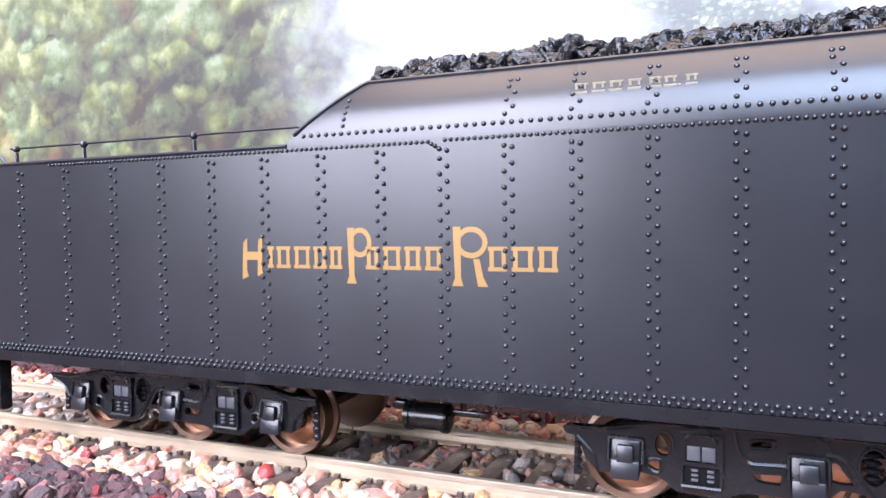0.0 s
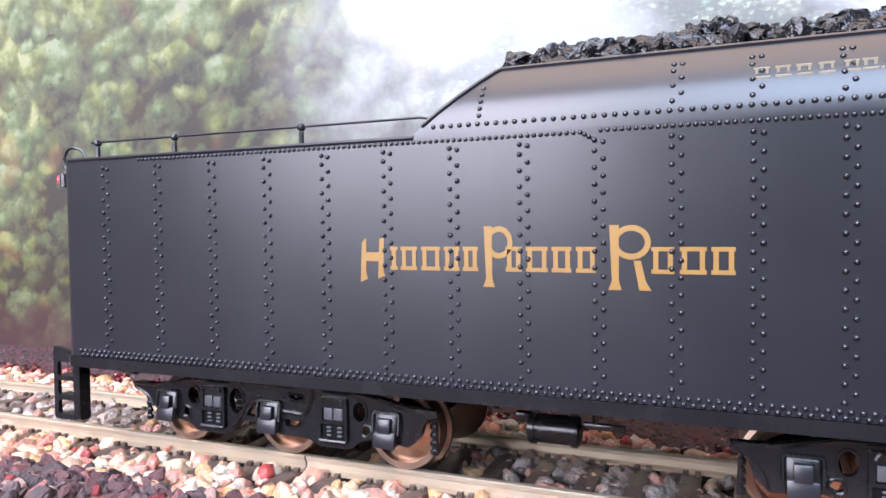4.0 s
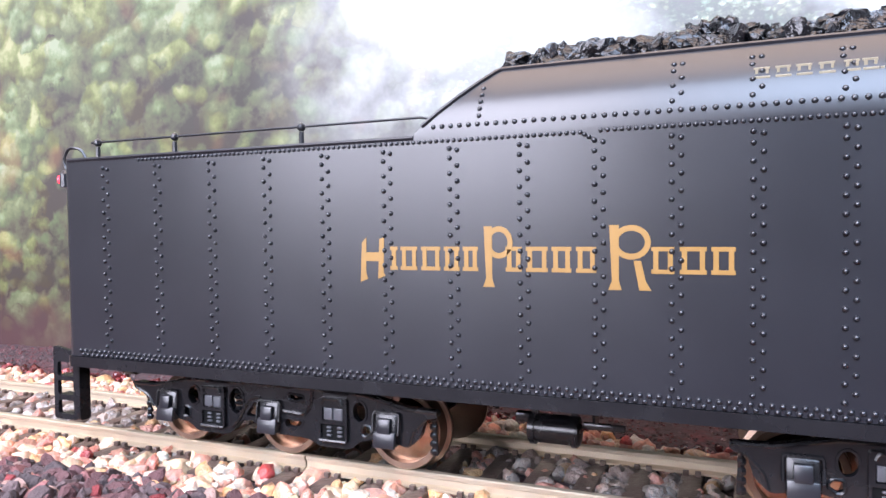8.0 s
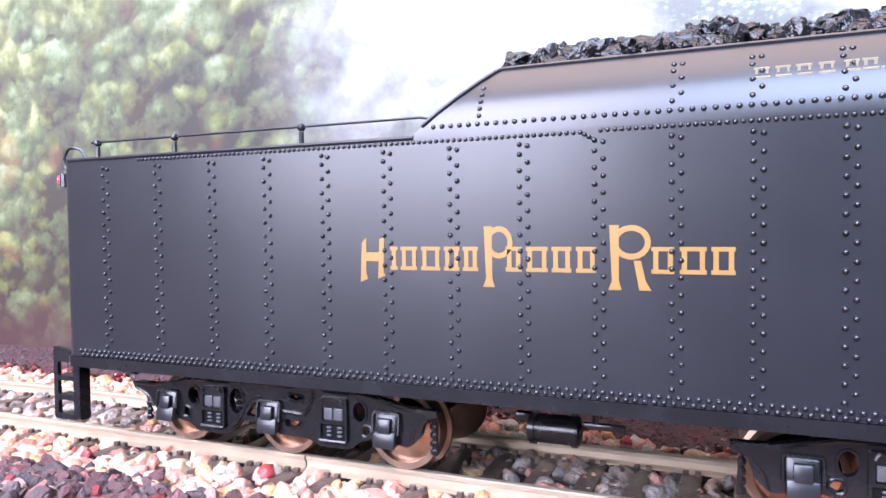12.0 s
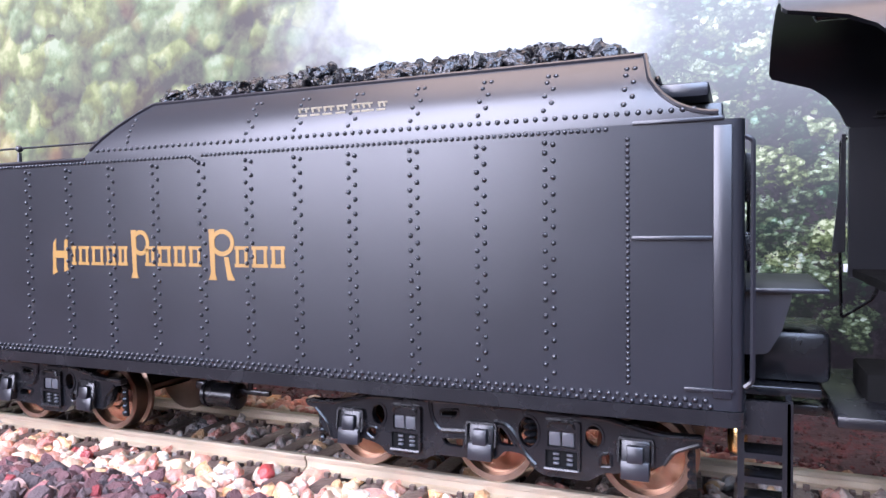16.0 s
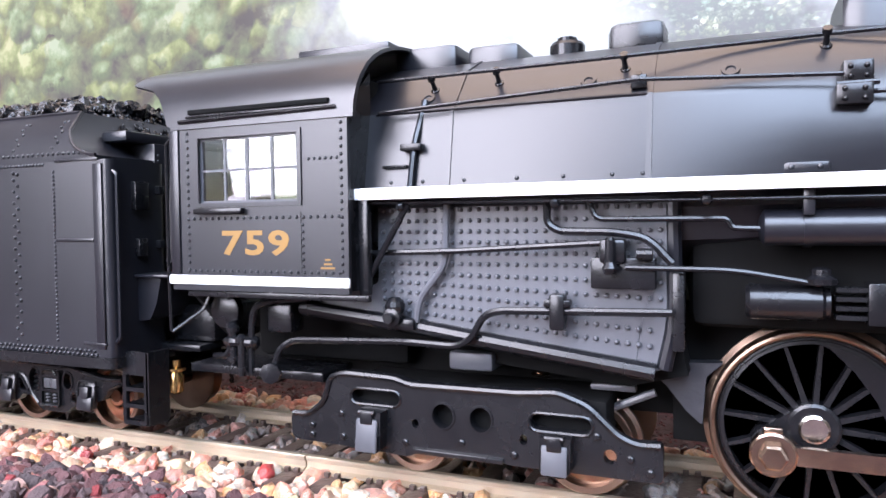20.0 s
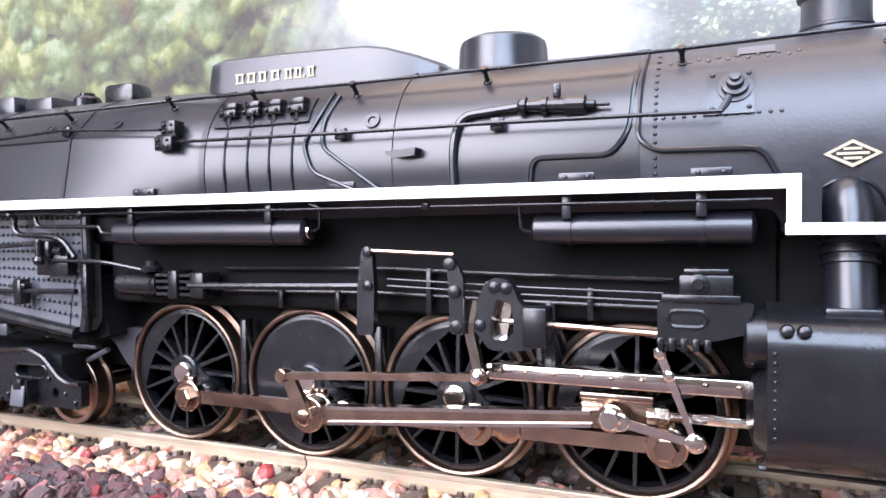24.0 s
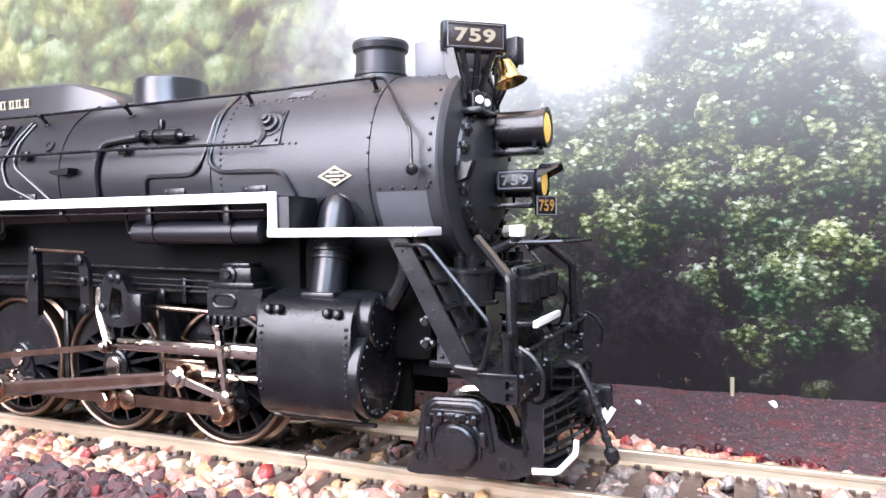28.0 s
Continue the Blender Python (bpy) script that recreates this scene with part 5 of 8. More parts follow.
def domes(lo):
    # long sand dome with a sloping front
    secs = []
    for x, zt, w in ((138.5, 54.4, 5.7), (139.0, 55.1, 6.0), (141, 55.5, 6.1), (152, 55.4, 6.1), (164, 55.1, 6.0), (167, 54.6, 5.8), (171, 53.4, 5.2), (174.5, 52.0, 4.6), (175.2, 51.2, 4.2)):
        sec = [(x, -w - 0.5, 45.0), (x, -w - 0.3, 49.5), (x, -w, min(52.0, zt - 1.2)), (x, -w + 0.35, zt - 0.5), (x, -w + 1.0, zt - 0.1), (x, -w + 2.4, zt + 0.1)]
        sec += [(x, -p[1], p[2]) for p in sec[::-1]]
        secs.append(sec)
    dm = part("sand_dome", loft(B(), secs), BLACK, lo)
    bm = B()
    for x, w in ((143.6, 1.5), (145.6, 1.5), (147.6, 1.4), (149.7, 1.5), (152.0, 1.3), (153.6, 1.3), (155.0, 0.35), (155.7, 1.2)):
        z0, y = 51.35, -6.16
        if w < 0.5:
            box(bm, x, x + w, y - 0.14, y + 0.3, z0, z0 + 0.35)
            continue
        for zc in (z0 + 0.13, z0 + 1.32):
            box(bm, x, x + w, y - 0.14, y + 0.3, zc - 0.13, zc + 0.13)
        for xo, wd in ((0.12, 0.36), (w - 0.42, 0.28)):
            box(bm, x + xo, x + xo + wd, y - 0.13, y + 0.3, z0 + 0.26, z0 + 1.19)
    part("cream_lettering", bm, CREAM, dm, "cream initials drawn as plain bars")
    part("steam_dome", turned(B(), (181.8, 0, 49.0), (0, 0, 1), [(0, 6.9), (1.0, 6.3), (1.9, 5.85), (4.6, 5.7), (5.3, 5.5), (5.8, 4.8), (6.0, 3.4), (6.05, 0)], 48), BLACK, lo)
    st = part("chimney", turned(B(), (219.9, 0, 49.6), (0, 0, 1), [(0, 4.6), (1.4, 3.7), (2.0, 3.55), (2.1, 3.7), (2.4, 3.7), (2.5, 3.5), (5.2, 3.45), (5.6, 3.7), (6.3, 3.85), (6.7, 3.8), (6.75, 3.1), (5.0, 3.0), (5.0, 0)], 36), SMOKE, lo)
    part("lip", turned(B(), (219.9, 0, 55.1), (0, 0, 1), [(0, 3.5), (0.1, 3.85), (0.9, 4.0), (1.3, 3.85), (1.3, 3.3)], 36), SMOKE, st)
    part("feedwater_heater", box(B(), 227.5, 233.0, -5.2, 5.2, 49.0, 54.6, 0.35), GRAPHITE, lo, "flat grey feedwater heater box")
    bm = B()
    for k in range(5):
        rivet(bm, (226.8 + 1.4 * k, -5.2, 50.0), (0, -1, 0.3), 0.22, 0.2, 6)
    part("bolted_strip", bm, BLACK, lo)
    # turret and safety valve covers behind the dome
    part("turret_cover", box(B(), 87.2, 96.0, -5.5, 5.5, 49.0, 53.9, 0.9), BLACK, lo)
    part("turret_cover", box(B(), 97.0, 103.8, -4.5, 4.5, 49.0, 53.4, 0.8), BLACK, lo)
    part("safety_valve", turned(B(), (109.3, -2.0, 50.2), (0, 0, 1), [(0, 2.4), (0.4, 2.4), (0.5, 2.15), (2.4, 2.15), (2.8, 1.9), (2.9, 1.2), (3.4, 1.2), (3.5, 0.6)], 20), BLACK2, lo)
    part("turbo_generator", box(B(), 114.4, 121.0, -3.6, 1.0, 50.0, 54.5, 1.1), BLACK2, lo)


def plumbing(lo):
    """Handrails, valves and pipes along the near side of the boiler."""
    R = lambda pts, r=0.2, f=0.6, m=BLACK2, n="pipe": part(n, tube(B(), pts, r, 7, f), m, lo)
    up = [(89.0, -13.4, 48.0), (96.0, -13.9, 47.9), (117.7, -13.2, 48.2), (136.5, -9.6, 49.2), (165.4, -9.9, 49.0), (204.6, -9.5, 49.2), (223.0, -9.0, 49.7),
          (225.4, -9.4, 49.4), (231.0, -14.0, 42.0), (231.2, -14.2, 37.6)]
    R(up, 0.22, 0.8, BLACK2, "handrail")
    part("rail_knob", ball(B(), (231.2, -14.2, 37.4), 0.75, 10), BLACK2, lo)
    R([(90.5, -16.2, 43.8), (119.4, -15.6, 45.2), (137.5, -14.6, 44.3)], 0.22, 0.4, BLACK2, "handrail")
    R([(137.8, -14.2, 42.6), (165.2, -14.2, 42.2), (185.3, -14.2, 42.1), (208.6, -14.2, 41.7)], 0.24, 0.5, BLACK2, "throttle_rod")
    for x, z in ((96.0, 47.8), (103.8, 48.0), (117.7, 48.3), (136.5, 49.0), (150.0, 48.9), (165.4, 48.7), (182.8, 48.9), (204.6, 49.0), (223.6, 49.4)):
        bm = B()
        p, d = Vector(on(x, min(z - 1.2, 48.6))), nrm(x, z - 1.0)
        turned(bm, p - d * 0.2, d, [(0, 0.6), (0.3, 0.55), (0.4, 0.3), (1.6, 0.26), (1.65, 0.45), (2.2, 0.45)], 8)
        part("rail_post", bm, BLACK2, lo)
    for x, z in ((119.4, 45.2), (165.2, 42.2), (185.3, 42.1)):
        bm = B()
        p, d = Vector(on(x, z)), nrm(x, z)
        turned(bm, p - d * 0.2, d, [(0, 0.7), (0.4, 0.6), (0.5, 0.35), (1.5, 0.35)], 8)
        box(bm, x - 0.8, x + 0.8, p.y - 1.1, p.y - 0.4, z - 0.7, z + 0.7, 0.15)
        part("rail_clamp", bm, BLACK2, lo)
    # throttle box
    bm = B()
    box(bm, 137.5, 140.0, -14.6, -12.6, 43.4, 45.5, 0.2)
    box(bm, 136.9, 139.9, -15.2, -13.0, 41.4, 43.3, 0.2)
    for x, y, z in ((138.1, -14.6, 44.9), (139.4, -14.6, 44.9), (138.1, -14.6, 44.0), (139.4, -14.6, 44.0), (137.6, -15.2, 42.8), (139.2, -15.2, 42.8), (137.6, -15.2, 41.9), (139.2, -15.2, 41.9)):
        rivet(bm, (x, y, z), (0, -1, 0), 0.26, 0.3)
    rodd(bm, (137.0, -14.6, 43.35), (140.4, -14.6, 43.35), 0.28, 8)
    part("throttle_box", bm, BLACK2, lo)
    # four cylinder cocks below the sand dome and their pipes
    secs = [[on(x, z, 0.35) for z in (44.3, 45.4, 46.6, 47.6)] + [on(x, z, -0.1) for z in (47.6, 46.6, 45.4, 44.3)] for x in (144.6, 159.6)]
    part("valve_base", loft(B(), secs), BLACK, lo)
    for x in (147.2, 150.9, 154.3, 157.8):
        bm = B()
        p = Vector(on(x, 46.0))
        box(bm, x - 1.5, x + 1.3, p.y - 1.5, p.y + 0.2, 45.6, 46.6, 0.2)
        box(bm, x - 1.3, x + 1.1, p.y - 1.1, p.y + 0.6, 46.6, 47.6, 0.25)
        for a in (-0.9, 0.7):
            rivet(bm, (x + a, p.y - 1.5, 46.1), (0, -1, 0), 0.3, 0.3)
        turned(bm, (x - 0.1, p.y - 0.8, 43.9), (0, 0, 1), [(0, 0.35), (0.3, 0.55), (1.0, 0.55), (1.1, 0.4), (1.8, 0.4)], 10)
        part("sand_valve", bm, BLACK2, lo)
        R([(x - 0.1, p.y - 0.8, 44.2), on(x - 0.1, 42.6, 0.2), on(x, 38.0, 0.2), on(x, 34.6, 0.2)], 0.16, 0.6, BLACK, "sand_pipe")
    R([on(161.8, 48.2, 0.3), on(161.2, 45.0, 0.3), on(159.5, 41.3, 0.3), on(160.9, 37.7, 0.3), on(166.8, 35.3, 0.4)], 0.26, 1.2, BLACK)
    R([on(163.0, 47.6, 0.3), on(162.0, 44.0, 0.3), on(162.3, 40.7, 0.3), on(170.1, 35.3, 0.4)], 0.26, 1.2, BLACK)
    bm = B()
    p, d = Vector(on(168.9, 43.7)), nrm(168.9, 43.7)
    turned(bm, p - d * 0.1, d, [(0, 1.05), (0.35, 1.0), (0.35, 0.55), (0.15, 0.45), (0.15, 0)], 18)
    part("washout_plug", bm, BLACK, lo)
    for x, z in ((95.5, 45.5), (114.0, 46.0), (128.0, 45.8)):
        p, d = Vector(on(x, z)), nrm(x, z)
        part("washout_plug", turned(B(), p - d * 0.1, d, [(0, 0.9), (0.3, 0.85), (0.3, 0.5), (0.15, 0.4), (0.15, 0)], 16), BLACK, lo)
    part("foot_step", plate(B(), [(171.8, 39.6), (175.8, 39.9), (175.6, 39.0), (173.2, 38.8), (172.0, 39.2)], -14.6, -12.9), BLACK2, lo)
    # injector pipe, pump body
    R([on(179.9, 35.0, 0.5), on(179.9, 40.0, 0.5), on(180.6, 43.4, 0.6), on(188.0, 44.0, 0.7)], 0.45, 1.8, BLACK, "injector_pipe")
    part("flange", turned(B(), (179.9, on(179.9, 35.4)[1] - 0.5, 34.7), (0, 0, 1), [(0, 0.95), (0.5, 0.95), (0.5, 0.55)], 10), BLACK2, lo)
    bm = B()
    y = on(192, 44.0)[1] - 0.9
    turned(bm, (187.6, y, 44.0), (1, 0, -0.05), [(0, 0.75), (0.3, 0.95), (0.9, 0.95), (1.0, 0.6), (2.6, 0.7), (2.7, 1.0), (3.3, 1.0), (3.4, 0.75), (5.2, 0.8), (5.3, 1.05), (7.4, 1.05), (7.6, 0.6), (8.4, 0.5), (8.6, 0.25), (10.0, 0.2)], 12)
    box(bm, 191.5, 192.3, y - 0.4, y + 0.4, 44.6, 46.1, 0.15)
    part("injector", bm, BLACK2, lo)
    R([on(188.9, 34.9, 0.3), on(189.3, 38.1, 0.3), on(197.8, 38.1, 0.3), on(199.6, 40.5, 0.3), on(199.9, 46.0, 0.3), on(200.6, 49.5, 0.3)], 0.3, 1.2, BLACK)
    R([on(200.9, 49.5, 0.4), on(200.6, 46.0, 0.4), on(200.5, 39.6, 0.4), on(202.2, 38.3, 0.4), on(212.2, 38.1, 0.4), on(213.9, 34.9, 0.4)], 0.3, 1.3, BLACK)
    # check valve on its pad
    secs = []
    for x in (207.2, 211.6):
        secs.append([on(x, z, 0.3) for z in (41.6, 43, 44.6, 46.2)] + [on(x, z, -0.1) for z in (46.2, 44.6, 43, 41.6)])
    pad = part("check_valve_pad", loft(B(), secs), BLACK, lo)
    bm = B()
    p, d = Vector(on(209.8, 44.2)), nrm(209.8, 44.2)
    turned(bm, p, d, [(0, 1.75), (0.35, 1.7), (0.4, 1.3), (0.9, 1.25), (1.0, 0.85), (1.7, 0.8), (1.8, 0.5), (2.2, 0.45), (2.25, 0.0)], 18)
    tube(bm, [tuple(p + d * 0.7), (208.9, p.y - 1.0, 42.5), (208.3, p.y - 1.1, 41.8)], 0.38, 8, 0.5)
    for a, b in ((207.7, 42.2), (211.1, 42.2), (207.7, 45.8), (211.1, 45.8)):
        rivet(bm, on(a, b, 0.3), nrm(a, b), 0.26, 0.25, 6)
    part("check_valve", bm, SMOKE, pad)
    for x in (134.5, 164.8, 194.0, 207.6):
        bm = B()
        p = on(x, 35.9, 0.0)
        box(bm, x - 2.0, x + 2.0, p[1] - 0.25, p[1] + 0.2, 35.4, 36.4, 0.2)
        for a in (-1.2, 1.2):
            rivet(bm, (x + a, p[1] - 0.25, 35.9), (0, -1, 0), 0.3, 0.15)
        part("cover_plate", bm, BLACK, lo)
    # firebox pipes
    R([on(95.5, 45.2, 0.5), on(94.9, 40.0, 0.5), on(94.7, 35.2, 0.5)], 0.38, 1.0, BLACK, "blow_off_pipe")
    part("pipe_clamp", box(B(), 93.4, 96.0, -16.7, -15.0, 39.3, 40.1, 0.15), BLACK2, lo)
    part("grab_iron", tube(B(), [(91.0, -15.2, 37.6), (91.0, -16.3, 37.6), (94.0, -16.3, 37.6), (94.0, -15.2, 37.6)], 0.18, 6, 0.3), BLACK2, lo)
    # outside steam pipe from smokebox to cylinder
    sp = part("steam_pipe", turned(B(), (219.7, -11.3, 35.4), (0, -0.24, -1), [(0, 0.0), (0.3, 0.8), (1.0, 1.5), (2.2, 2.05), (4.0, 2.25), (13.4, 2.25)], 26), BLACK, lo)
    bm = B()
    for z in (26.6, 27.5, 28.4):
        turned(bm, (219.7, -11.3 - 0.24 * (35.4 - z), z), (0, 0.24, 1), [(0, 2.2), (0.1, 2.55), (0.45, 2.55), (0.55, 2.2)], 24)
    box(bm, 217.4, 222.0, -16.9, -11.8, 22.2, 23.0, 0.2)
    pieces("pipe_ring", bm, BLACK, sp)
    secs = []
    part("pipe_flange", tube(B(), [on(219.7 + 3.3 * math.cos(t), 31.6 + 3.3 * math.sin(t), 0.05) for t in [0.25 + 0.13 * k for k in range(21)]], 0.2, 6), BLACK, sp)


def cab(lo):
    X0, X1, Y = 63.3, 88.7, 20.3
    for s in (-1, 1):
        wx0, wx1, wz0, wz1 = 67.6, 82.3, 33.7, 41.9
        side = part("cab_side", plate(B(), [(X0, 23.2), (X1, 23.2), (X1, 43.2), (X0, 43.2)], s * (Y - 0.6), s * Y, [[(wx0, wz0), (wx1, wz0), (wx1, wz1), (wx0, wz1)]]), BLACK, lo)
        part("window_frame", plate(B(), [(wx0 - 0.35, wz0 - 0.35), (wx1 + 0.35, wz0 - 0.35), (wx1 + 0.35, wz1 + 0.35), (wx0 - 0.35, wz1 + 0.35)], s * (Y - 0.1), s * (Y + 0.2),
                                   [[(wx0 + 0.15, wz0 + 0.15), (wx1 - 0.15, wz0 + 0.15), (wx1 - 0.15, wz1 - 0.15), (wx0 + 0.15, wz1 - 0.15)]]), BLACK, side)
        for sx0, sx1, yo in ((wx0, 75.2, 0.35), (74.6, wx1, 0.15)):
            sash = part("sash", plate(B(), [(sx0, wz0), (sx1, wz0), (sx1, wz1), (sx0, wz1)], s * (Y - yo - 0.25), s * (Y - yo),
                                      [[(a, b), (c, b), (c, d), (a, d)] for a, c in ((sx0 + 0.45, (sx0 + sx1) / 2 - 0.16), ((sx0 + sx1) / 2 + 0.16, sx1 - 0.45))
                                       for b, d in ((wz0 + 0.45, (wz0 + wz1) / 2 - 0.14), ((wz0 + wz1) / 2 + 0.14, wz1 - 0.4))]), SILVERPAD, side, "grey window sash")
            for a, c in ((sx0 + 0.45, (sx0 + sx1) / 2 - 0.16), ((sx0 + sx1) / 2 + 0.16, sx1 - 0.45)):
                for b, d in ((wz0 + 0.45, (wz0 + wz1) / 2 - 0.14), ((wz0 + wz1) / 2 + 0.14, wz1 - 0.4)):
                    yy = s * (Y - yo - 0.13)
                    pn = part("pane", box(B(), a, c, yy - 0.03, yy + 0.03, b, d), GLASS, side, "clear glass pane", smooth=False)
                    pn.visible_shadow = False
        part("arm_rest", box(B(), 67.4, 74.6, min(s * Y, s * (Y + 0.9)), max(s * Y, s * (Y + 0.9)), 32.5, 33.2, 0.15), BLACK2, side)
        # rivet lines and overlapping plates
        bm = B()
        for k in range(22):
            z = 24.0 + k * 0.88
            for x in (66.0, 87.9):
                rivet(bm, (x, s * Y, z), (0, s, 0), 0.24, 0.24, 6)
        for k in range(24):
            x = 65.9 + k * 0.94
            for z in (32.0, 25.6):
                rivet(bm, (x, s * Y, z), (0, s, 0), 0.24, 0.24, 6)
        for k in range(6):
            for z in (38.6,):
                rivet(bm, (83.6 + k * 0.75, s * Y, z), (0, s, 0), 0.22, 0.22, 6)
        for k in range(8):
            rivet(bm, (82.7, s * Y, 26.3 + k * 0.8), (0, s, 0), 0.22, 0.22, 6)
        part("rivet_strip", bm, BLACK, side)
        bm = B()
        box(bm, 82.4, 88.6, min(s * Y, s * (Y + 0.1)), max(s * Y, s * (Y + 0.1)), 32.55, 32.75)
        box(bm, 82.3, 82.5, min(s * Y, s * (Y + 0.1)), max(s * Y, s * (Y + 0.1)), 25.0, 32.7)
        box(bm, X0, 64.7, min(s * Y, s * (Y + 0.25)), max(s * Y, s * (Y + 0.25)), 25.2, 43.0, 0.1)
        pieces("cover_strip", bm, BLACK, side)
        part("white_stripe", box(B(), X0 - 0.5, X1 + 0.1, min(s * (Y - 0.3), s * (Y + 0.25)), max(s * (Y - 0.3), s * (Y + 0.25)), 23.9, 25.05, 0.2), WHITE, side, "white painted sill stripe")
        part("cab_sill", box(B(), X0 + 2.0, 91.0, min(s * (Y - 1.0), s * (Y - 0.3)), max(s * (Y - 1.0), s * (Y - 0.3)), 22.4, 23.1, 0.1), BLACK2, side)
        part("grab_iron", tube(B(), [(X0 - 0.2, s * (Y - 0.4), 42.0), (X0 - 0.9, s * (Y - 0.2), 41.5), (X0 - 0.9, s * (Y - 0.2), 26.0), (X0 - 0.7, s * (Y - 0.2), 17.7), (X0 + 2.5, s * (Y - 2.5), 20.5), (X0 + 3.5, s * (Y - 3), 23.0)], 0.22, 6, 0.5), BLACK2, side)
        part("deflector", plate(B(), [(X0 - 2.0, 26.6), (X0 - 0.4, 26.6), (X0 - 0.4, 42.4), (X0 - 0.9, 42.4), (X0 - 1.2, 35.0)], s * (Y - 1.2), s * (Y - 0.9)), BLACK, side)
        # solid near-black strip, painted as the shaded slot under the roof edge
        part("awning_slot_shade", box(B(), 66.4, 86.4, min(s * 19.4, s * 20.6), max(s * 19.4, s * 20.7), 44.75, 45.3, 0.05), DEEP, side)
        # sun awning rail above the window
        bm = B()
        box(bm, 66.0, 87.2, min(s * 19.2, s * 20.6), max(s * 19.2, s * 20.6), 44.3, 44.55, 0.1)
        tube(bm, [(65.0, s * 20.6, 43.9), (87.4, s * 20.4, 44.2)], 0.25, 6)
        part("awning_rail", bm, BLACK2, side)
        part("front_wall", plate(B(), [(s * 14.6, 23.5), (s * (Y - 0.6), 23.5), (s * (Y - 0.6), 43.0), (s * 17.5, 46.5), (s * 14.6, 49.0)], X1 - 0.6, X1 - 0.1, axis="x"), BLACK2, lo)
    # number on the cab side
    bm = text_mesh("759", 3.95, 1.18, 0.03, 0.11, 1.12)
    w = max(v.co.x for v in bm.verts)
    bmesh.ops.scale(bm, verts=bm.verts, vec=(9.7 / w, 1, 1))
    bmesh.ops.translate(bm, verts=bm.verts, vec=(71.1, -20.32, 27.5))
    part("cab_number", bm, GOLD, lo, "gold cab number 759", smooth=False)
    bm = B()
    for z, w in ((26.6, 1.1), (26.15, 1.9), (27.1, 0.7)):
        box(bm, 86.0 - w / 2, 86.0 + w / 2, -20.38, -20.28, z - 0.11, z + 0.11)
    part("data_stencil", bm, GOLD, lo, "tiny gold data lines as plain bars")
    # roof
    def rib(x, lo_a, ro):
        n = 20
        pts = []
        for k in range(n + 1):
            t = lo_a + (math.pi - 2 * lo_a) * k / n
            c, s = math.cos(t), math.sin(t)
            pts.append((x, -(20.6 - ro) * math.copysign(abs(c) ** 0.80, c), 42.6 + (11.3 - ro * 0.5) * abs(s) ** 0.95))
        return pts
    secs = []
    for x, a in ((53.4, 0.76), (53.8, 0.70), (55.6, 0.64), (58.5, 0.55), (60.5, 0.42), (62.0, 0.26), (63.0, 0.08), (64.0, 0.03), (75.0, 0.03), (88.0, 0.03), (89.6, 0.03)):
        outer, inner = rib(x, a, 0.0), rib(x, a, 0.7)
        secs.append(outer + inner[::-1])
    rf = part("cab_roof", loft(B(), secs), BLACK, lo)
    part("roof_hatch", box(B(), 73.0, 87.0, -6.5, 6.5, 53.3, 54.9, 0.4), BLACK, rf)
    bm = B()
    for x in (56.5, 63.5, 70.5, 77.0, 84.0):
        for z, y in ((46.3, -19.35), (49.9, -16.3))[int(x < 60):]:
            rivet(bm, (x, y, z), (0, -1, 0.6), 0.22, 0.2, 6)
    part("bolted_strip", bm, BLACK, rf)
    part("vent", turned(B(), (56.2, -12.5, 50.6), (1, 0, 0), [(0, 0.4), (0.3, 0.9), (3.6, 0.9), (4.0, 0.4)], 10), BLACK2, rf)
    # interior: floor and backhead with the cab's shade put into their black, seat
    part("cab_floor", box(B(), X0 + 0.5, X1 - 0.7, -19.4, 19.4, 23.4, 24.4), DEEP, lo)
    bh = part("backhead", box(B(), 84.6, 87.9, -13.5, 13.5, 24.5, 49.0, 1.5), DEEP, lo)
    bm = B()
    for y, z in ((-8, 40), (-4, 43), (2, 42), (7, 39)):
        turned(bm, (84.7, y, z), (-1, 0, 0), [(0, 1.2), (0.8, 1.2), (0.9, 1.0)], 14)
    pieces("gauge", bm, BRASS, bh, "brass gauges")
    part("seat", box(B(), 67.5, 73.5, -18.6, -12.0, 29.0, 30.2, 0.4), BLACK2, lo)
    # firebox sides with stay bolts
    for s in (-1, 1):
        out = [(89.4, 33.8), (122.4, 33.8), (122.2, 26.6), (120.4, 23.1), (119.5, 20.1), (119.0, 16.0), (104.0, 18.3), (83.0, 21.2), (80.0, 22.2), (89.4, 24.0)]
        fb = part("firebox_side", plate(B(), rounded(out, 0.8, 3), s * 12.0, s * 14.6), GRAPHITE, lo, "graphite grey firebox side")
        bm = B()
        for i in range(30):
            for j in range(14):
                x = 90.2 + i * 1.08
                z = 32.6 - j * 1.22 - (0.0 if j < 6 else (j - 5) * 0.06 * (i - 8) * 0.35)
                if z < 16.9 + (121.4 - x) * 0.125 or z > 33 or x > 120.3 + max(0.0, z - 17.0) * 0.2:
                    continue
                turned(bm, (x, s * 14.58, z), (0, s, 0), [(0, 0.29), (0.3, 0.26), (0.46, 0.14), (0.5, 0.0)], 7)
        part("stay_bolts", bm, GRAPHITE, fb)
        part("mud_ring", tube(B(), [(78.8, s * 14.9, 20.9), (91.3, s * 14.9, 19.6), (103.1, s * 14.9, 18.0), (121.0, s * 14.9, 15.7)], 0.95, 10), BLACK2, fb)
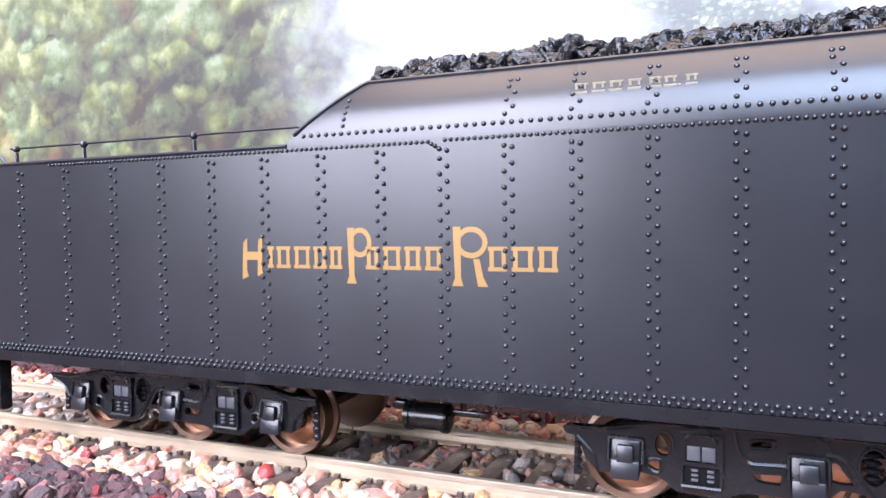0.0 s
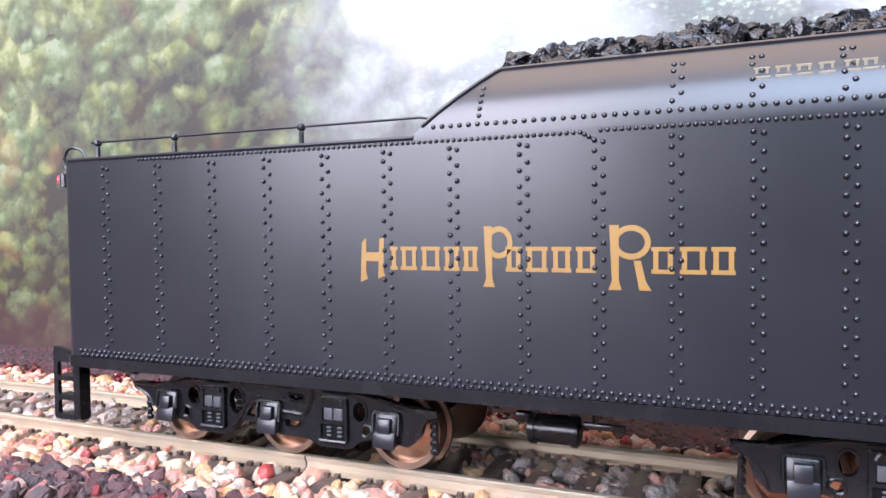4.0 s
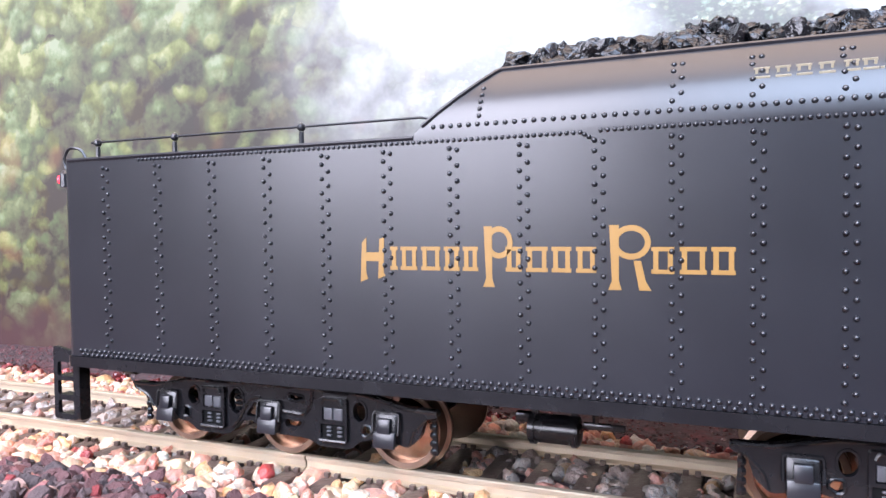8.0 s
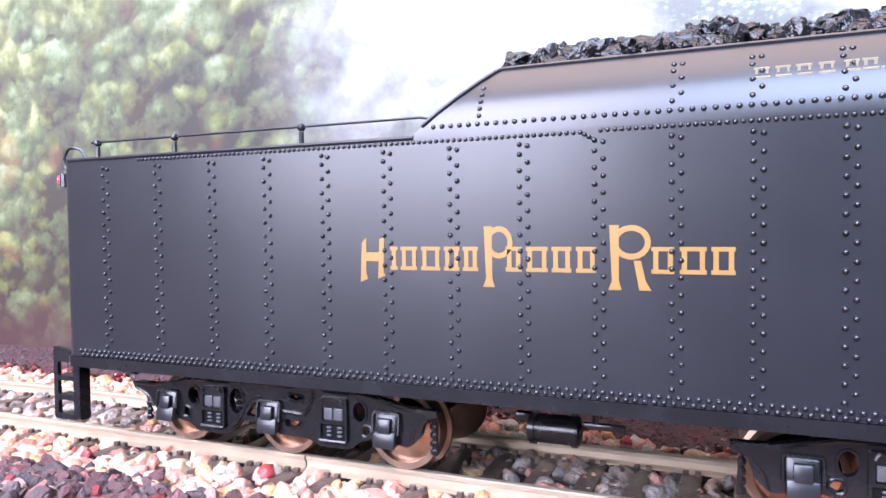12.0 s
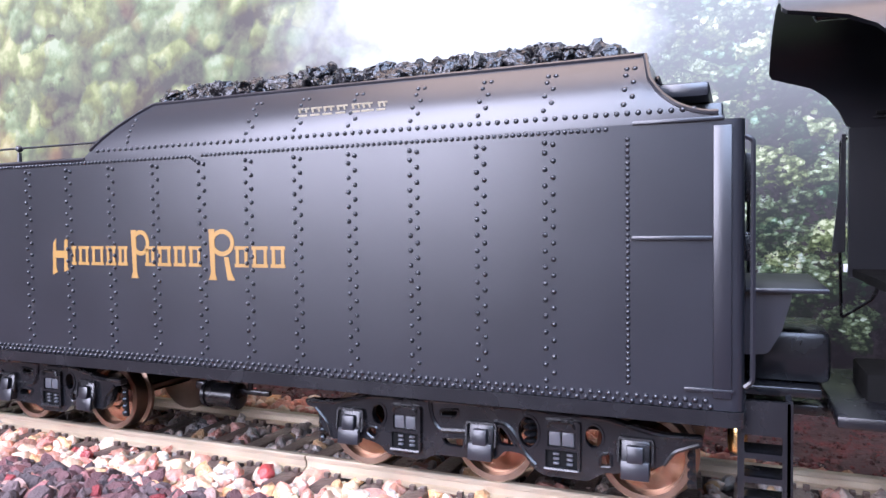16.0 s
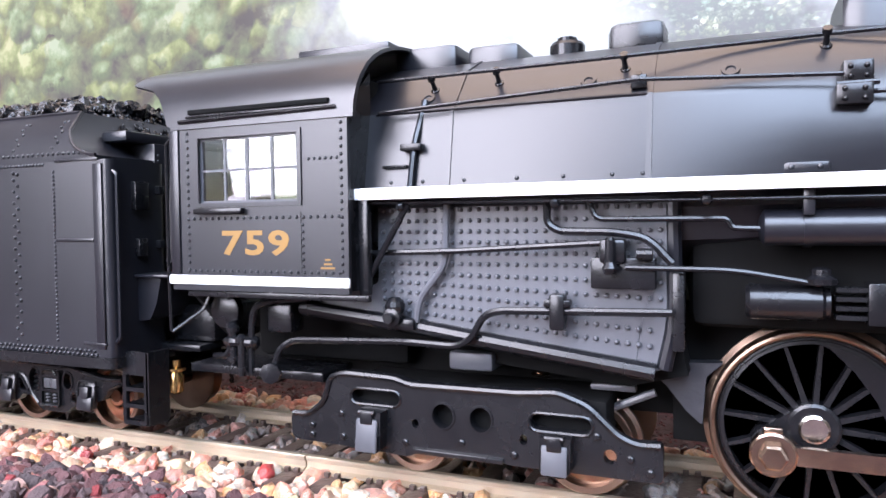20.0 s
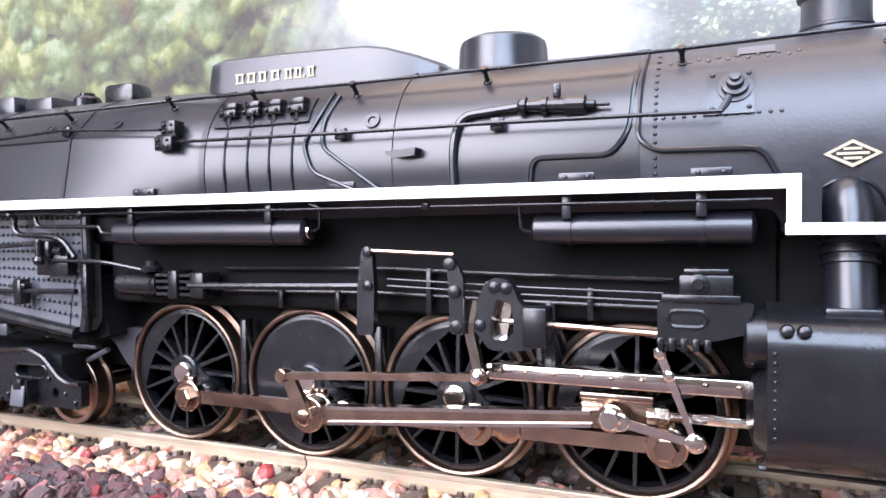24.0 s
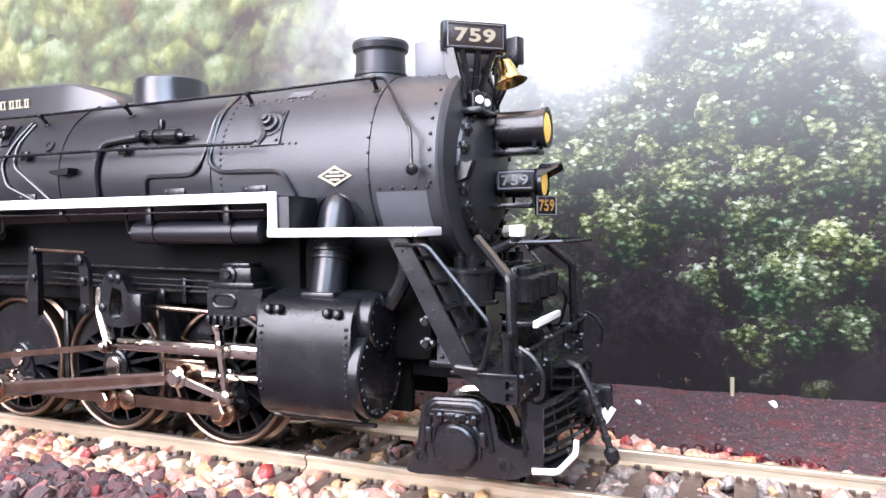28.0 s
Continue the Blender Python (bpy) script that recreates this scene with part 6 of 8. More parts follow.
        part("front_rim", tube(B(), [(122.7, s * 14.2, 33.0), (122.9, s * 14.2, 21.0), (121.8, s * 14.2, 16.0)], 0.8, 10, 2.5), BLACK, fb)
        corner = [(122.6, 33.6), (122.8, 17.2), (121.4, 15.6), (118.2, 16.2), (118.6, 21.0), (120.0, 27.0)]
        part("firebox_corner", plate(B(), rounded(corner, 1.4, 4), s * 12.0, s * 14.45), GRAPHITE, fb)
    part("ash_pan", plate(B(), [(82, 24), (122, 24), (124, 15.0), (118, 13.4), (100, 15.2), (84, 18)], -11.8, 11.8), DEEP, lo)


def firebox_pipes(lo):
    R = lambda pts, r=0.25, f=0.8, m=BLACK2, n="pipe": part(n, tube(B(), pts, r, 8, f), m, lo)
    y = -16.4
    R([(88.0, y, 27.7), (100.0, y, 28.0), (116.3, y, 28.9)], 0.34, 1.0)
    R([(110.3, y, 33.4), (110.3, y, 30.9), (111.6, y, 30.1), (117.2, y, 30.0), (120.5, y, 29.4), (122.8, y, 26.9)], 0.42, 1.3)
    R([(118.3, y, 26.4), (128.4, y, 26.3), (135.7, y + 1.0, 25.0)], 0.3, 2.0, BLACK2)
    R([(74.7, -17.2, 13.0), (76.1, -17.2, 13.8), (76.8, -17.0, 16.0), (78.4, y, 17.0), (93.6, y, 17.6), (99.8, y, 17.4), (101.6, y, 18.2), (103.2, y, 21.0), (105.0, y, 21.6), (122.8, y, 22.0)], 0.42, 1.2)
    R([(98.6, y + 0.8, 33.2), (98.4, y + 0.8, 26.4), (95.2, y + 0.8, 22.6), (94.7, y + 0.8, 19.8)], 0.42, 1.4, GRAPHITE)
    R([(114.6, y, 33.2), (115.4, y, 31.3), (127.8, y, 31.2), (128.2, y, 30.3), (131.0, y, 30.2)], 0.3, 0.8)
    R([(88.5, -17.8, 33.5), (126.0, -17.8, 33.0), (190.0, -17.8, 32.9), (213.0, -17.8, 32.9)], 0.16, 0.3, BLACK2, "conduit")
    for x in (94.0, 111.5, 126.0, 178.5):
        part("conduit_fitting", ball(B(), (x, -17.9, 33.0), 0.55, 8), BLACK2, lo)
    part("frame_strut", box(B(), 89.0, 90.2, -18.6, -17.6, 23.0, 33.8, 0.15), BLACK2, lo)
    R([(94.6, -17.4, 33.2), (89.8, -17.4, 25.2)], 0.4, 0.1, BLACK2, "diagonal_brace")
    bm = B()
    box(bm, 114.8, 121.2, -16.4, -14.6, 24.2, 27.4, 0.2)
    box(bm, 115.8, 118.4, -17.2, -15.4, 26.8, 29.3, 0.4)
    turned(bm, (117.0, -17.6, 25.8), (0, 0, 1), [(0, 0.6), (0.6, 0.85), (1.2, 0.5), (3.4, 0.5), (3.7, 0.3)], 10)
    rodd(bm, (119.5, -16.9, 27.8), (121.0, -16.9, 27.8), 0.6)
    part("lubricator", bm, BLACK2, lo)
    bm = B()
    ball(bm, (92.3, -16.2, 21.6), 1.2, 12)
    turned(bm, (92.3, -16.8, 20.4), (0, -1, 0), [(0, 1.1), (0.5, 1.1), (0.6, 0.6), (1.4, 0.6)], 10)
    box(bm, 91.0, 94.8, -16.6, -15.4, 18.9, 20.2, 0.3)
    part("blow_off_valve", bm, BLACK2, lo)
    bm = B()
    box(bm, 110.6, 112.2, -17.2, -15.4, 19.8, 23.6, 0.3)
    box(bm, 110.0, 112.8, -17.0, -15.6, 22.2, 23.0, 0.2)
    part("pipe_hanger", bm, BLACK2, lo)
    part("frame_bracket", box(B(), 122.7, 123.9, -15.6, -14.0, 18.0, 26.0, 0.2), BLACK2, lo)
    # stoker and injector plumbing under the cab
    bm = B()
    for x, y0, z0, z1 in ((70.4, -17.8, 13.6, 18.8), (71.8, -18.0, 12.4, 17.6), (69.6, -17.0, 15.0, 19.0)):
        turned(bm, (x, y0, z0), (0, 0, 1), [(0, 0.45), (0.6, 0.45), (0.6, 0.8), (1.1, 0.8), (1.1, 0.5), (z1 - z0 - 1, 0.5), (z1 - z0 - 1, 0.8), (z1 - z0 - 0.4, 0.8), (z1 - z0, 0.3)], 10)
    turned(bm, (69.2, -17.8, 16.6), (1, 0, 0), [(0, 0.5), (1.2, 0.9), (2.0, 0.6), (4.2, 0.6), (4.6, 0.9), (5.0, 0.4)], 10)
    turned(bm, (76.0, -17.6, 13.0), (0.3, -1, 0), [(0, 1.3), (0.7, 1.3), (0.8, 0.8)], 8)
    part("injector", bm, BLACK2, lo)
    R([(72.7, -17.4, 12.7), (72.8, -17.2, 19.2), (73.4, -17.2, 21.2), (76.2, -17.0, 21.9), (81.0, -17.0, 22.2)], 0.42, 1.2)
    part("injector_tank", box(B(), 74.6, 78.2, -16.6, -13.6, 17.8, 21.4, 0.4), BLACK2, lo)
    R([(70.8, -17.6, 17.0), (69.0, -17.4, 14.6), (66.0, -16.0, 14.2)], 0.45, 0.8)
    R([(63.5, -17.0, 23.0), (66.5, -15.5, 18.5), (67.5, -14.5, 17.0)], 0.5, 0.8, DEEP)
    part("injector_body", turned(B(), (68.0, -15.5, 20.2), (0, -1, 0), [(0, 2.2), (1.0, 2.2), (1.2, 1.7), (1.3, 0)], 20), BLACK2, lo)
    part("rear_frame", box(B(), 62.0, 126.0, -5.0, 5.0, 9.0, 15.0, 0.3), DEEP, lo)
    part("stoker_engine", box(B(), 66.5, 90.0, -8.0, 9.0, 13.0, 23.0, 1.0), DEEP, lo)
    part("rear_beam", box(B(), 58.5, 80.0, -12.5, 12.5, 11.0, 12.2, 0.2), BLACK2, lo)
    # trailing truck
    for x, r in ((91.5, 4.9), (112.8, 5.6)):
        ax = small_axle(lo, x, r)
        SPIN.append((ax, r, 0.0, x - LX, r))
    for s in (-1, 1):
        out = rounded([(77.0, 7.6), (79.6, 7.7), (81.6, 9.4), (82.6, 12.8), (85.0, 13.4), (91.6, 13.2), (93.6, 12.6), (106.5, 12.7), (111.0, 13.1), (114.0, 12.0), (117.2, 9.0), (119.0, 8.3), (121.8, 8.5),
                       (121.8, 4.4), (105.2, 4.4), (104.0, 5.0), (94.5, 4.6), (93.4, 3.9), (86.5, 4.2), (77.2, 4.4)], 0.8, 3)
        holes = [stadium(86.6, 91.4, 10.5, 0.75), stadium(108.8, 113.8, 9.5, 0.8), oval(97.7, 9.1, 1.25, 1.35), oval(102.3, 9.1, 1.25, 1.35), oval(94.2, 7.9, 0.45, 0.55, 10), oval(107.2, 7.4, 0.45, 0.6, 10), oval(116.5, 6.6, 0.7, 0.8, 12)]
        fr = part("trailing_truck_frame", plate(B(), out, s * 13.8, s * 15.2, holes), BLACK2, lo)
        bm = B()
        line = [(77.4, 8.0), (79.8, 8.1), (81.9, 9.8), (82.9, 13.0), (85.0, 13.5), (91.6, 13.3), (93.6, 12.7), (106.5, 12.8), (111.0, 13.2), (114.2, 12.1), (117.4, 9.2), (119.2, 8.5), (121.6, 8.6)]
        tube(bm, [(a, s * 15.25, b - 0.35) for a, b in line], 0.36, 6, 0.8)
        for h in (stadium(86.6, 91.4, 10.5, 0.95), stadium(108.8, 113.8, 9.5, 1.0), oval(97.7, 9.1, 1.4, 1.5), oval(102.3, 9.1, 1.4, 1.5)):
            pts = [(a, s * 15.2, b) for a, b in h]
            tube(bm, pts + pts[:1], 0.18, 5)
        box(bm, 94.0, 105.0, min(s * 15.1, s * 15.7), max(s * 15.1, s * 15.7), 4.5, 5.1, 0.1)
        part("rib", bm, BLACK2, fr)
        bm = B()
        for x, z in ((80.2, 6.4), (80.2, 5.2), (84.4, 8.2), (84.6, 5.4), (93.0, 5.6), (100.0, 6.3), (106.2, 5.6), (115.2, 8.6), (118.6, 6.6), (120.6, 5.4)):
            turned(bm, (x, s * 15.1, z), (0, s, 0), [(0, 0.42), (0.35, 0.4), (0.45, 0.25), (0.45, 0)], 8)
        part("bolted_strip", bm, BLACK2, fr)
        for x, zt in ((88.8, 9.6), (111.0, 8.9)):
            bm = B()
            plate(bm, [(x - 1.6, 4.9), (x - 0.8, 4.3), (x + 1.0, 4.3), (x + 1.7, 4.9), (x + 1.8, zt - 0.4), (x - 1.5, zt - 0.4)], s * 15.1, s * 17.0)
            jb = part("journal_box", bm, BLACK2, fr)
            part("lid", box(B(), x - 1.3, x + 1.5, min(s * 16.9, s * 17.3), max(s * 16.9, s * 17.3), 4.6, zt - 1.2, 0.2, m=lean(s, zt - 1.2, 0.12)), SILVERPAD, fr)
            bm = B()
            box(bm, x - 0.7, x + 0.9, min(s * 16.6, s * 17.5), max(s * 16.6, s * 17.5), zt - 1.8, zt - 0.2, 0.15)
            rodd(bm, (x - 0.9, s * 17.2, zt - 0.4), (x + 1.1, s * 17.2, zt - 0.4), 0.3, 8)
            part("hinge", bm, BLACK2, fr)
    part("truck_bolster", box(B(), 84.0, 116.0, -13.7, 13.7, 7.5, 12.0, 0.5), DEEP, lo)
    bm = B()
    for k in range(4):
        turned(bm, (107.5, -9.0, 13.2 + k * 0.8), (0, 0, 1), [(0, 0.9), (0.25, 1.15), (0.5, 0.9)], 12)
    part("centring_spring", bm, ROD, lo)
    cast = [(120.1, 14.1), (122.7, 15.6), (127.4, 15.9), (125.6, 14.3), (125.2, 9.0), (123.6, 10.4), (121.4, 13.2)]
    for s in (-1, 1):
        part("frame_casting", plate(B(), rounded(cast, 0.4, 3), s * 6.4, s * 8.5), SMOKE, lo, "grey cast frame stretcher")
        part("equalizer", tube(B(), [(115.4, s * 9.0, 10.0), (120.4, s * 9.0, 12.3)], 0.45, 8), GRAPHITE, lo, "grey equalizer bar")
        part("truck_spring_seat", box(B(), 113.4, 118.4, min(s * 8.2, s * 9.6), max(s * 8.2, s * 9.6), 12.2, 12.9, 0.2), GRAPHITE, lo)
    part("ash_chute", box(B(), 97.5, 103.0, -13.0, -7.0, 14.0, 16.2, 0.5), SILVERPAD, lo, "pale grey ash chute")


def running_boards(lo):
    for s in (-1, 1):
        up = part("running_board", box(B(), 87.4, 215.2, min(s * 12.4, s * 18.4), max(s * 12.4, s * 18.4), 34.1, 34.7), BLACK, lo)
        part("white_edge", box(B(), 87.2, 215.3, min(s * 18.3, s * 18.75), max(s * 18.3, s * 18.75), 33.8, 35.1, 0.1), WHITE, up, "white painted edge")
        part("white_riser", box(B(), 214.1, 215.3, min(s * 18.32, s * 18.72), max(s * 18.32, s * 18.72), 30.2, 34.0, 0.05), WHITE, up, "white painted edge")
        part("riser_plate", box(B(), 214.4, 216.9, min(s * 12.4, s * 18.3), max(s * 12.4, s * 18.3), 30.0, 34.5), BLACK, up)
        dn = part("front_board", box(B(), 214.0, 233.4, min(s * 12.0, s * 18.4), max(s * 12.0, s * 18.4), 29.9, 30.4), BLACK, lo)
        part("white_edge", box(B(), 214.0, 233.3, min(s * 18.3, s * 18.75), max(s * 18.3, s * 18.75), 29.65, 30.7, 0.1), WHITE, dn, "white painted edge")
        part("white_front_edge", box(B(), 233.42, 233.75, min(s * 11.4, s * 18.6), max(s * 11.4, s * 18.6), 29.65, 30.7, 0.1), WHITE, dn, "white painted edge")
        for x0, x1, r in ((131.0, 161.5, 1.7), (190.4, 211.3, 1.55)):
            tk = part("air_reservoir", capsule(B(), (x0, s * 15.6, 30.3), (x1, s * 15.6, 30.3), r, 24, 0.35), BLACK, lo)
            bm = B()
            for x in (x0 + 3.6, x1 - 4.4):
                turned(bm, (x - 0.35, s * 15.6, 30.3), (1, 0, 0), [(0, r), (0, r + 0.14), (0.7, r + 0.14), (0.7, r)], 24)
                box(bm, x - 0.5, x + 0.5, min(s * 16.9, s * 17.6), max(s * 16.9, s * 17.6), 31.4, 33.8, 0.15)
            pieces("strap", bm, BLACK, tk)
            if x0 < 150:
                part("end_cap", turned(B(), (x1 + 0.35, s * 15.6, 30.3), (1, 0, 0), [(0, 1.0), (0.35, 0.95), (0.35, 0.45)], 14), STEEL, tk, "bright end cap")
            part("air_pipe", tube(B(), [(x1 + 0.4, s * 15.6, 30.3), (x1 + 2.2, s * 16.2, 30.6), (x1 + 2.4, s * 16.4, 33.2), (x1 + 1.0, s * 16.6, 33.6)] if x0 < 150 else
                                  [(x0 - 0.4, s * 15.6, 30.0), (x0 - 1.6, s * 16.0, 30.2), (x0 - 1.8, s * 16.2, 33.6)], 0.2, 6, 0.6), BLACK2, tk)
    # added block and saddle, coloured as the dark void below the boiler
    part("under_boiler_shade", box(B(), 124.0, 214.0, -11.8, 11.8, 20.0, 32.5, 1.5), DEEP, lo)
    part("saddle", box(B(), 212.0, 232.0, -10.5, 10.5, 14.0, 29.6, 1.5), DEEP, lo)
    # frames between the wheels, shade put into their colour
    bm = B()
    for s in (-1, 1):
        box(bm, 122.0, 227.0, min(s * 5.0, s * 6.3), max(s * 5.0, s * 6.3), 6.5, 21.0, 0.2)
    pieces("main_frame", bm, DEEP, lo)
    # springs and brake hangers seen between the drivers
    for x in AXLES:
        bm = B()
        for k in range(5):
            w = 6.0 - k * 0.9
            box(bm, x - w, x + w, -8.6, -6.6, 20.6 + k * 0.4, 20.9 + k * 0.4)
        pieces("leaf_spring", bm, BLACK2, lo)
    for x in (146.3, 167.6, 188.9):
        part("brake_hanger", box(B(), x - 0.5, x + 0.5, -9.2, -7.4, 4.0, 18.0, 0.15), BLACK2, lo)


def crank(k, a, r=4.4):
    return (AXLES[k] + r * math.cos(a), RD + r * math.sin(a))


SPOKE = {}


def driver(lo, k):
    """A driven wheelset: spoked centres, tyres, counterweights and crank pins; drawn with the near crank at angle 0."""
    ax = part("driver_axle", rodd(B(), (0, -9.6, 0), (0, 9.6, 0), 1.5, 14), ROD, lo, at=(AXLES[k] - LX, 0, RD), origin=(0, 0, 0))
    for s in (-1, 1):
        yo = s * 9.4
        bm = turned(B(), (0, s * 6.6, 0), (0, s, 0), [(0, RD + 0.6), (0.5, RD + 0.6), (0.75, RD), (2.55, RD - 0.06), (2.8, RD - 0.18), (2.9, RD - 0.42), (2.8, RD - 0.68), (2.5, RD - 0.82), (0.0, RD - 0.85), (0, RD + 0.6)], 64)
        part("tyre", bm, TYRE, ax, "browned metal tyre", origin=(0, 0, 0))
        ph = 0.0 if s < 0 else math.pi / 2
        bm = B()
        turned(bm, (0, s * 7.2, 0), (0, s, 0), [(0, RD - 0.85), (1.3, RD - 0.85), (1.35, RD - 1.15), (1.75, RD - 1.2), (1.8, RD - 1.55), (0, RD - 1.6), (0, RD - 0.85)], 48)
        part("wheel_rim", bm, BLACK2, ax, origin=(0, 0, 0))
        n = 16
        for j in range(n):
            t = 2 * math.pi * (j + 0.5) / n
            if s not in SPOKE:
                one = B()
                q = [one.verts.new((r, s * y, h)) for r, h in ((1.6, 0.30), (8.7, 0.17), (8.7, -0.17), (1.6, -0.30)) for y in (7.5, 8.9)]
                for f in ((0, 2, 3, 1), (2, 4, 5, 3), (4, 6, 7, 5), (6, 0, 1, 7), (1, 3, 5, 7), (0, 6, 4, 2)):
                    one.faces.new([q[i] for i in f])
                ob = part("spoke", one, BLACK2, ax, origin=(0, 0, 0))
                SPOKE[s] = ob.data
            else:
                ob = new("spoke", SPOKE[s])
                ob.parent = ax
            ob.rotation_euler = (0, -t, 0)
        bm = turned(B(), (0, s * 7.2, 0), (0, s, 0), [(0, 2.6), (2.3, 2.5), (2.5, 2.2), (2.5, 1.6)], 24)
        c, sn = math.cos(ph), math.sin(ph)
        turned(bm, (4.4 * c, s * 7.2, 4.4 * sn), (0, s, 0), [(0, 2.1), (2.3, 2.0), (2.4, 1.2)], 20)
        web = [(-0.6, 2.45), (4.6, 1.95), (4.6, -1.95), (-0.6, -2.45)]
        plate(bm, [(a * c - b * sn, a * sn + b * c) for a, b in web], s * 7.3, s * 9.35)
        part("hub", bm, BLACK2, ax, origin=(0, 0, 0))
        part("axle_end", turned(B(), (0, s * 9.4, 0), (0, s, 0), [(0, 1.45), (0.6, 1.45), (0.75, 1.2), (0.75, 0)], 20), STEEL, ax, "bright axle end", origin=(0, 0, 0))
        # counterweight: a crescent opposite the crank, a near full disc on the main wheel
        if k == 1:
            out = [(8.7 * math.cos(t), 8.7 * math.sin(t)) for t in [1.15 + (2 * math.pi - 2.3) * i / 30 for i in range(31)]]
            out += [(2.4, -2.6), (1.8, 0), (2.4, 2.6)]
        else:
            out = [(8.7 * math.cos(t), 8.7 * math.sin(t)) for t in [math.pi - 1.05 + 2.1 * i / 20 for i in range(21)]]
            out += [(-5.2, -6.2), (-6.0, -3.2), (-6.3, 0.0), (-6.0, 3.2), (-5.2, 6.2)]
        out = [(a * c - b * sn, a * sn + b * c) for a, b in out]
        part("counterweight", plate(B(), out, s * 7.4, s * 8.95), BLACK2, ax, origin=(0, 0, 0))
        part("crank_pin", rodd(B(), (4.4 * c, s * 9.2, 4.4 * sn), (4.4 * c, s * (13.4 if k != 1 else 15.6), 4.4 * sn), 1.05, 14), STEEL, ax, origin=(0, 0, 0))
    if k == 1:
        # eccentric crank fixed on the main pin, reaching back near the wheel's middle
        t = radians(97)
        a, b = (4.4, 0.0), (3.0 * math.cos(t), 3.0 * math.sin(t))
        bm = B()
        d = Vector((b[0] - a[0], b[1] - a[1])).normalized()
        nn = Vector((-d.y, d.x))
        plate(bm, [(a[0] + nn.x * 1.1, a[1] + nn.y * 1.1), (b[0] + nn.x * 0.75, b[1] + nn.y * 0.75), (b[0] + d.x * 0.7, b[1] + d.y * 0.7), (b[0] - nn.x * 0.75, b[1] - nn.y * 0.75), (a[0] - nn.x * 1.1, a[1] - nn.y * 1.1), (a[0] - d.x * 1.0, a[1] - d.y * 1.0)], -15.4, -16.2)
        turned(bm, (b[0], -16.0, b[1]), (0, -1, 0), [(0, 0.75), (1.1, 0.75), (1.3, 0.4)], 12)
        turned(bm, (a[0], -16.0, a[1]), (0, -1, 0), [(0, 0.9), (0.5, 0.9), (0.6, 0.6)], 6)
        part("eccentric_crank", bm, ROD, ax, origin=(0, 0, 0))
    return ax


L_MAIN, Z_XH = 37.4, 10.6
L_ECC, TRUN, L_LINK = 25.6, (183.2, 21.6), 7.3


def gear(a):
    """Places of the moving gear for a near-side crank angle a: main pin, crosshead, eccentric pin, link foot."""
    px, pz = crank(1, a)
    xh = px + math.sqrt(L_MAIN ** 2 - (pz - Z_XH) ** 2)
    ex, ez = AXLES[1] + 3.0 * math.cos(a + radians(97)), RD + 3.0 * math.sin(a + radians(97))
    # link foot: meets both the eccentric rod's and the link's length
    dx, dz = TRUN[0] - ex, TRUN[1] - ez
    d = math.hypot(dx, dz)
    u = (L_ECC ** 2 - L_LINK ** 2 + d * d) / (2 * d)
    h = math.sqrt(max(0.0, L_ECC ** 2 - u * u))
    fx, fz = ex + u * dx / d + h * dz / d, ez + u * dz / d - h * dx / d
    return (px, pz), xh, (ex, ez), (fx, fz)


def rod_shape(bm, length, h0, h1, y0, y1, e0=1.9, e1=1.9):
    """A flat rod from 0 to length with round ends and a fluted middle."""
    plate(bm, [(0, -h0 / 2), (length, -h1 / 2), (length, h1 / 2), (0, h0 / 2)], y0 + 0.12, y1 - 0.12)
    for x, e in ((0, e0), (length, e1)):
        turned(bm, (x, y1, 0), (0, -1, 0), [(0, e), (y1 - y0 - 0.1, e), (y1 - y0, e - 0.15), (y1 - y0, 0)], 22)
    return bm


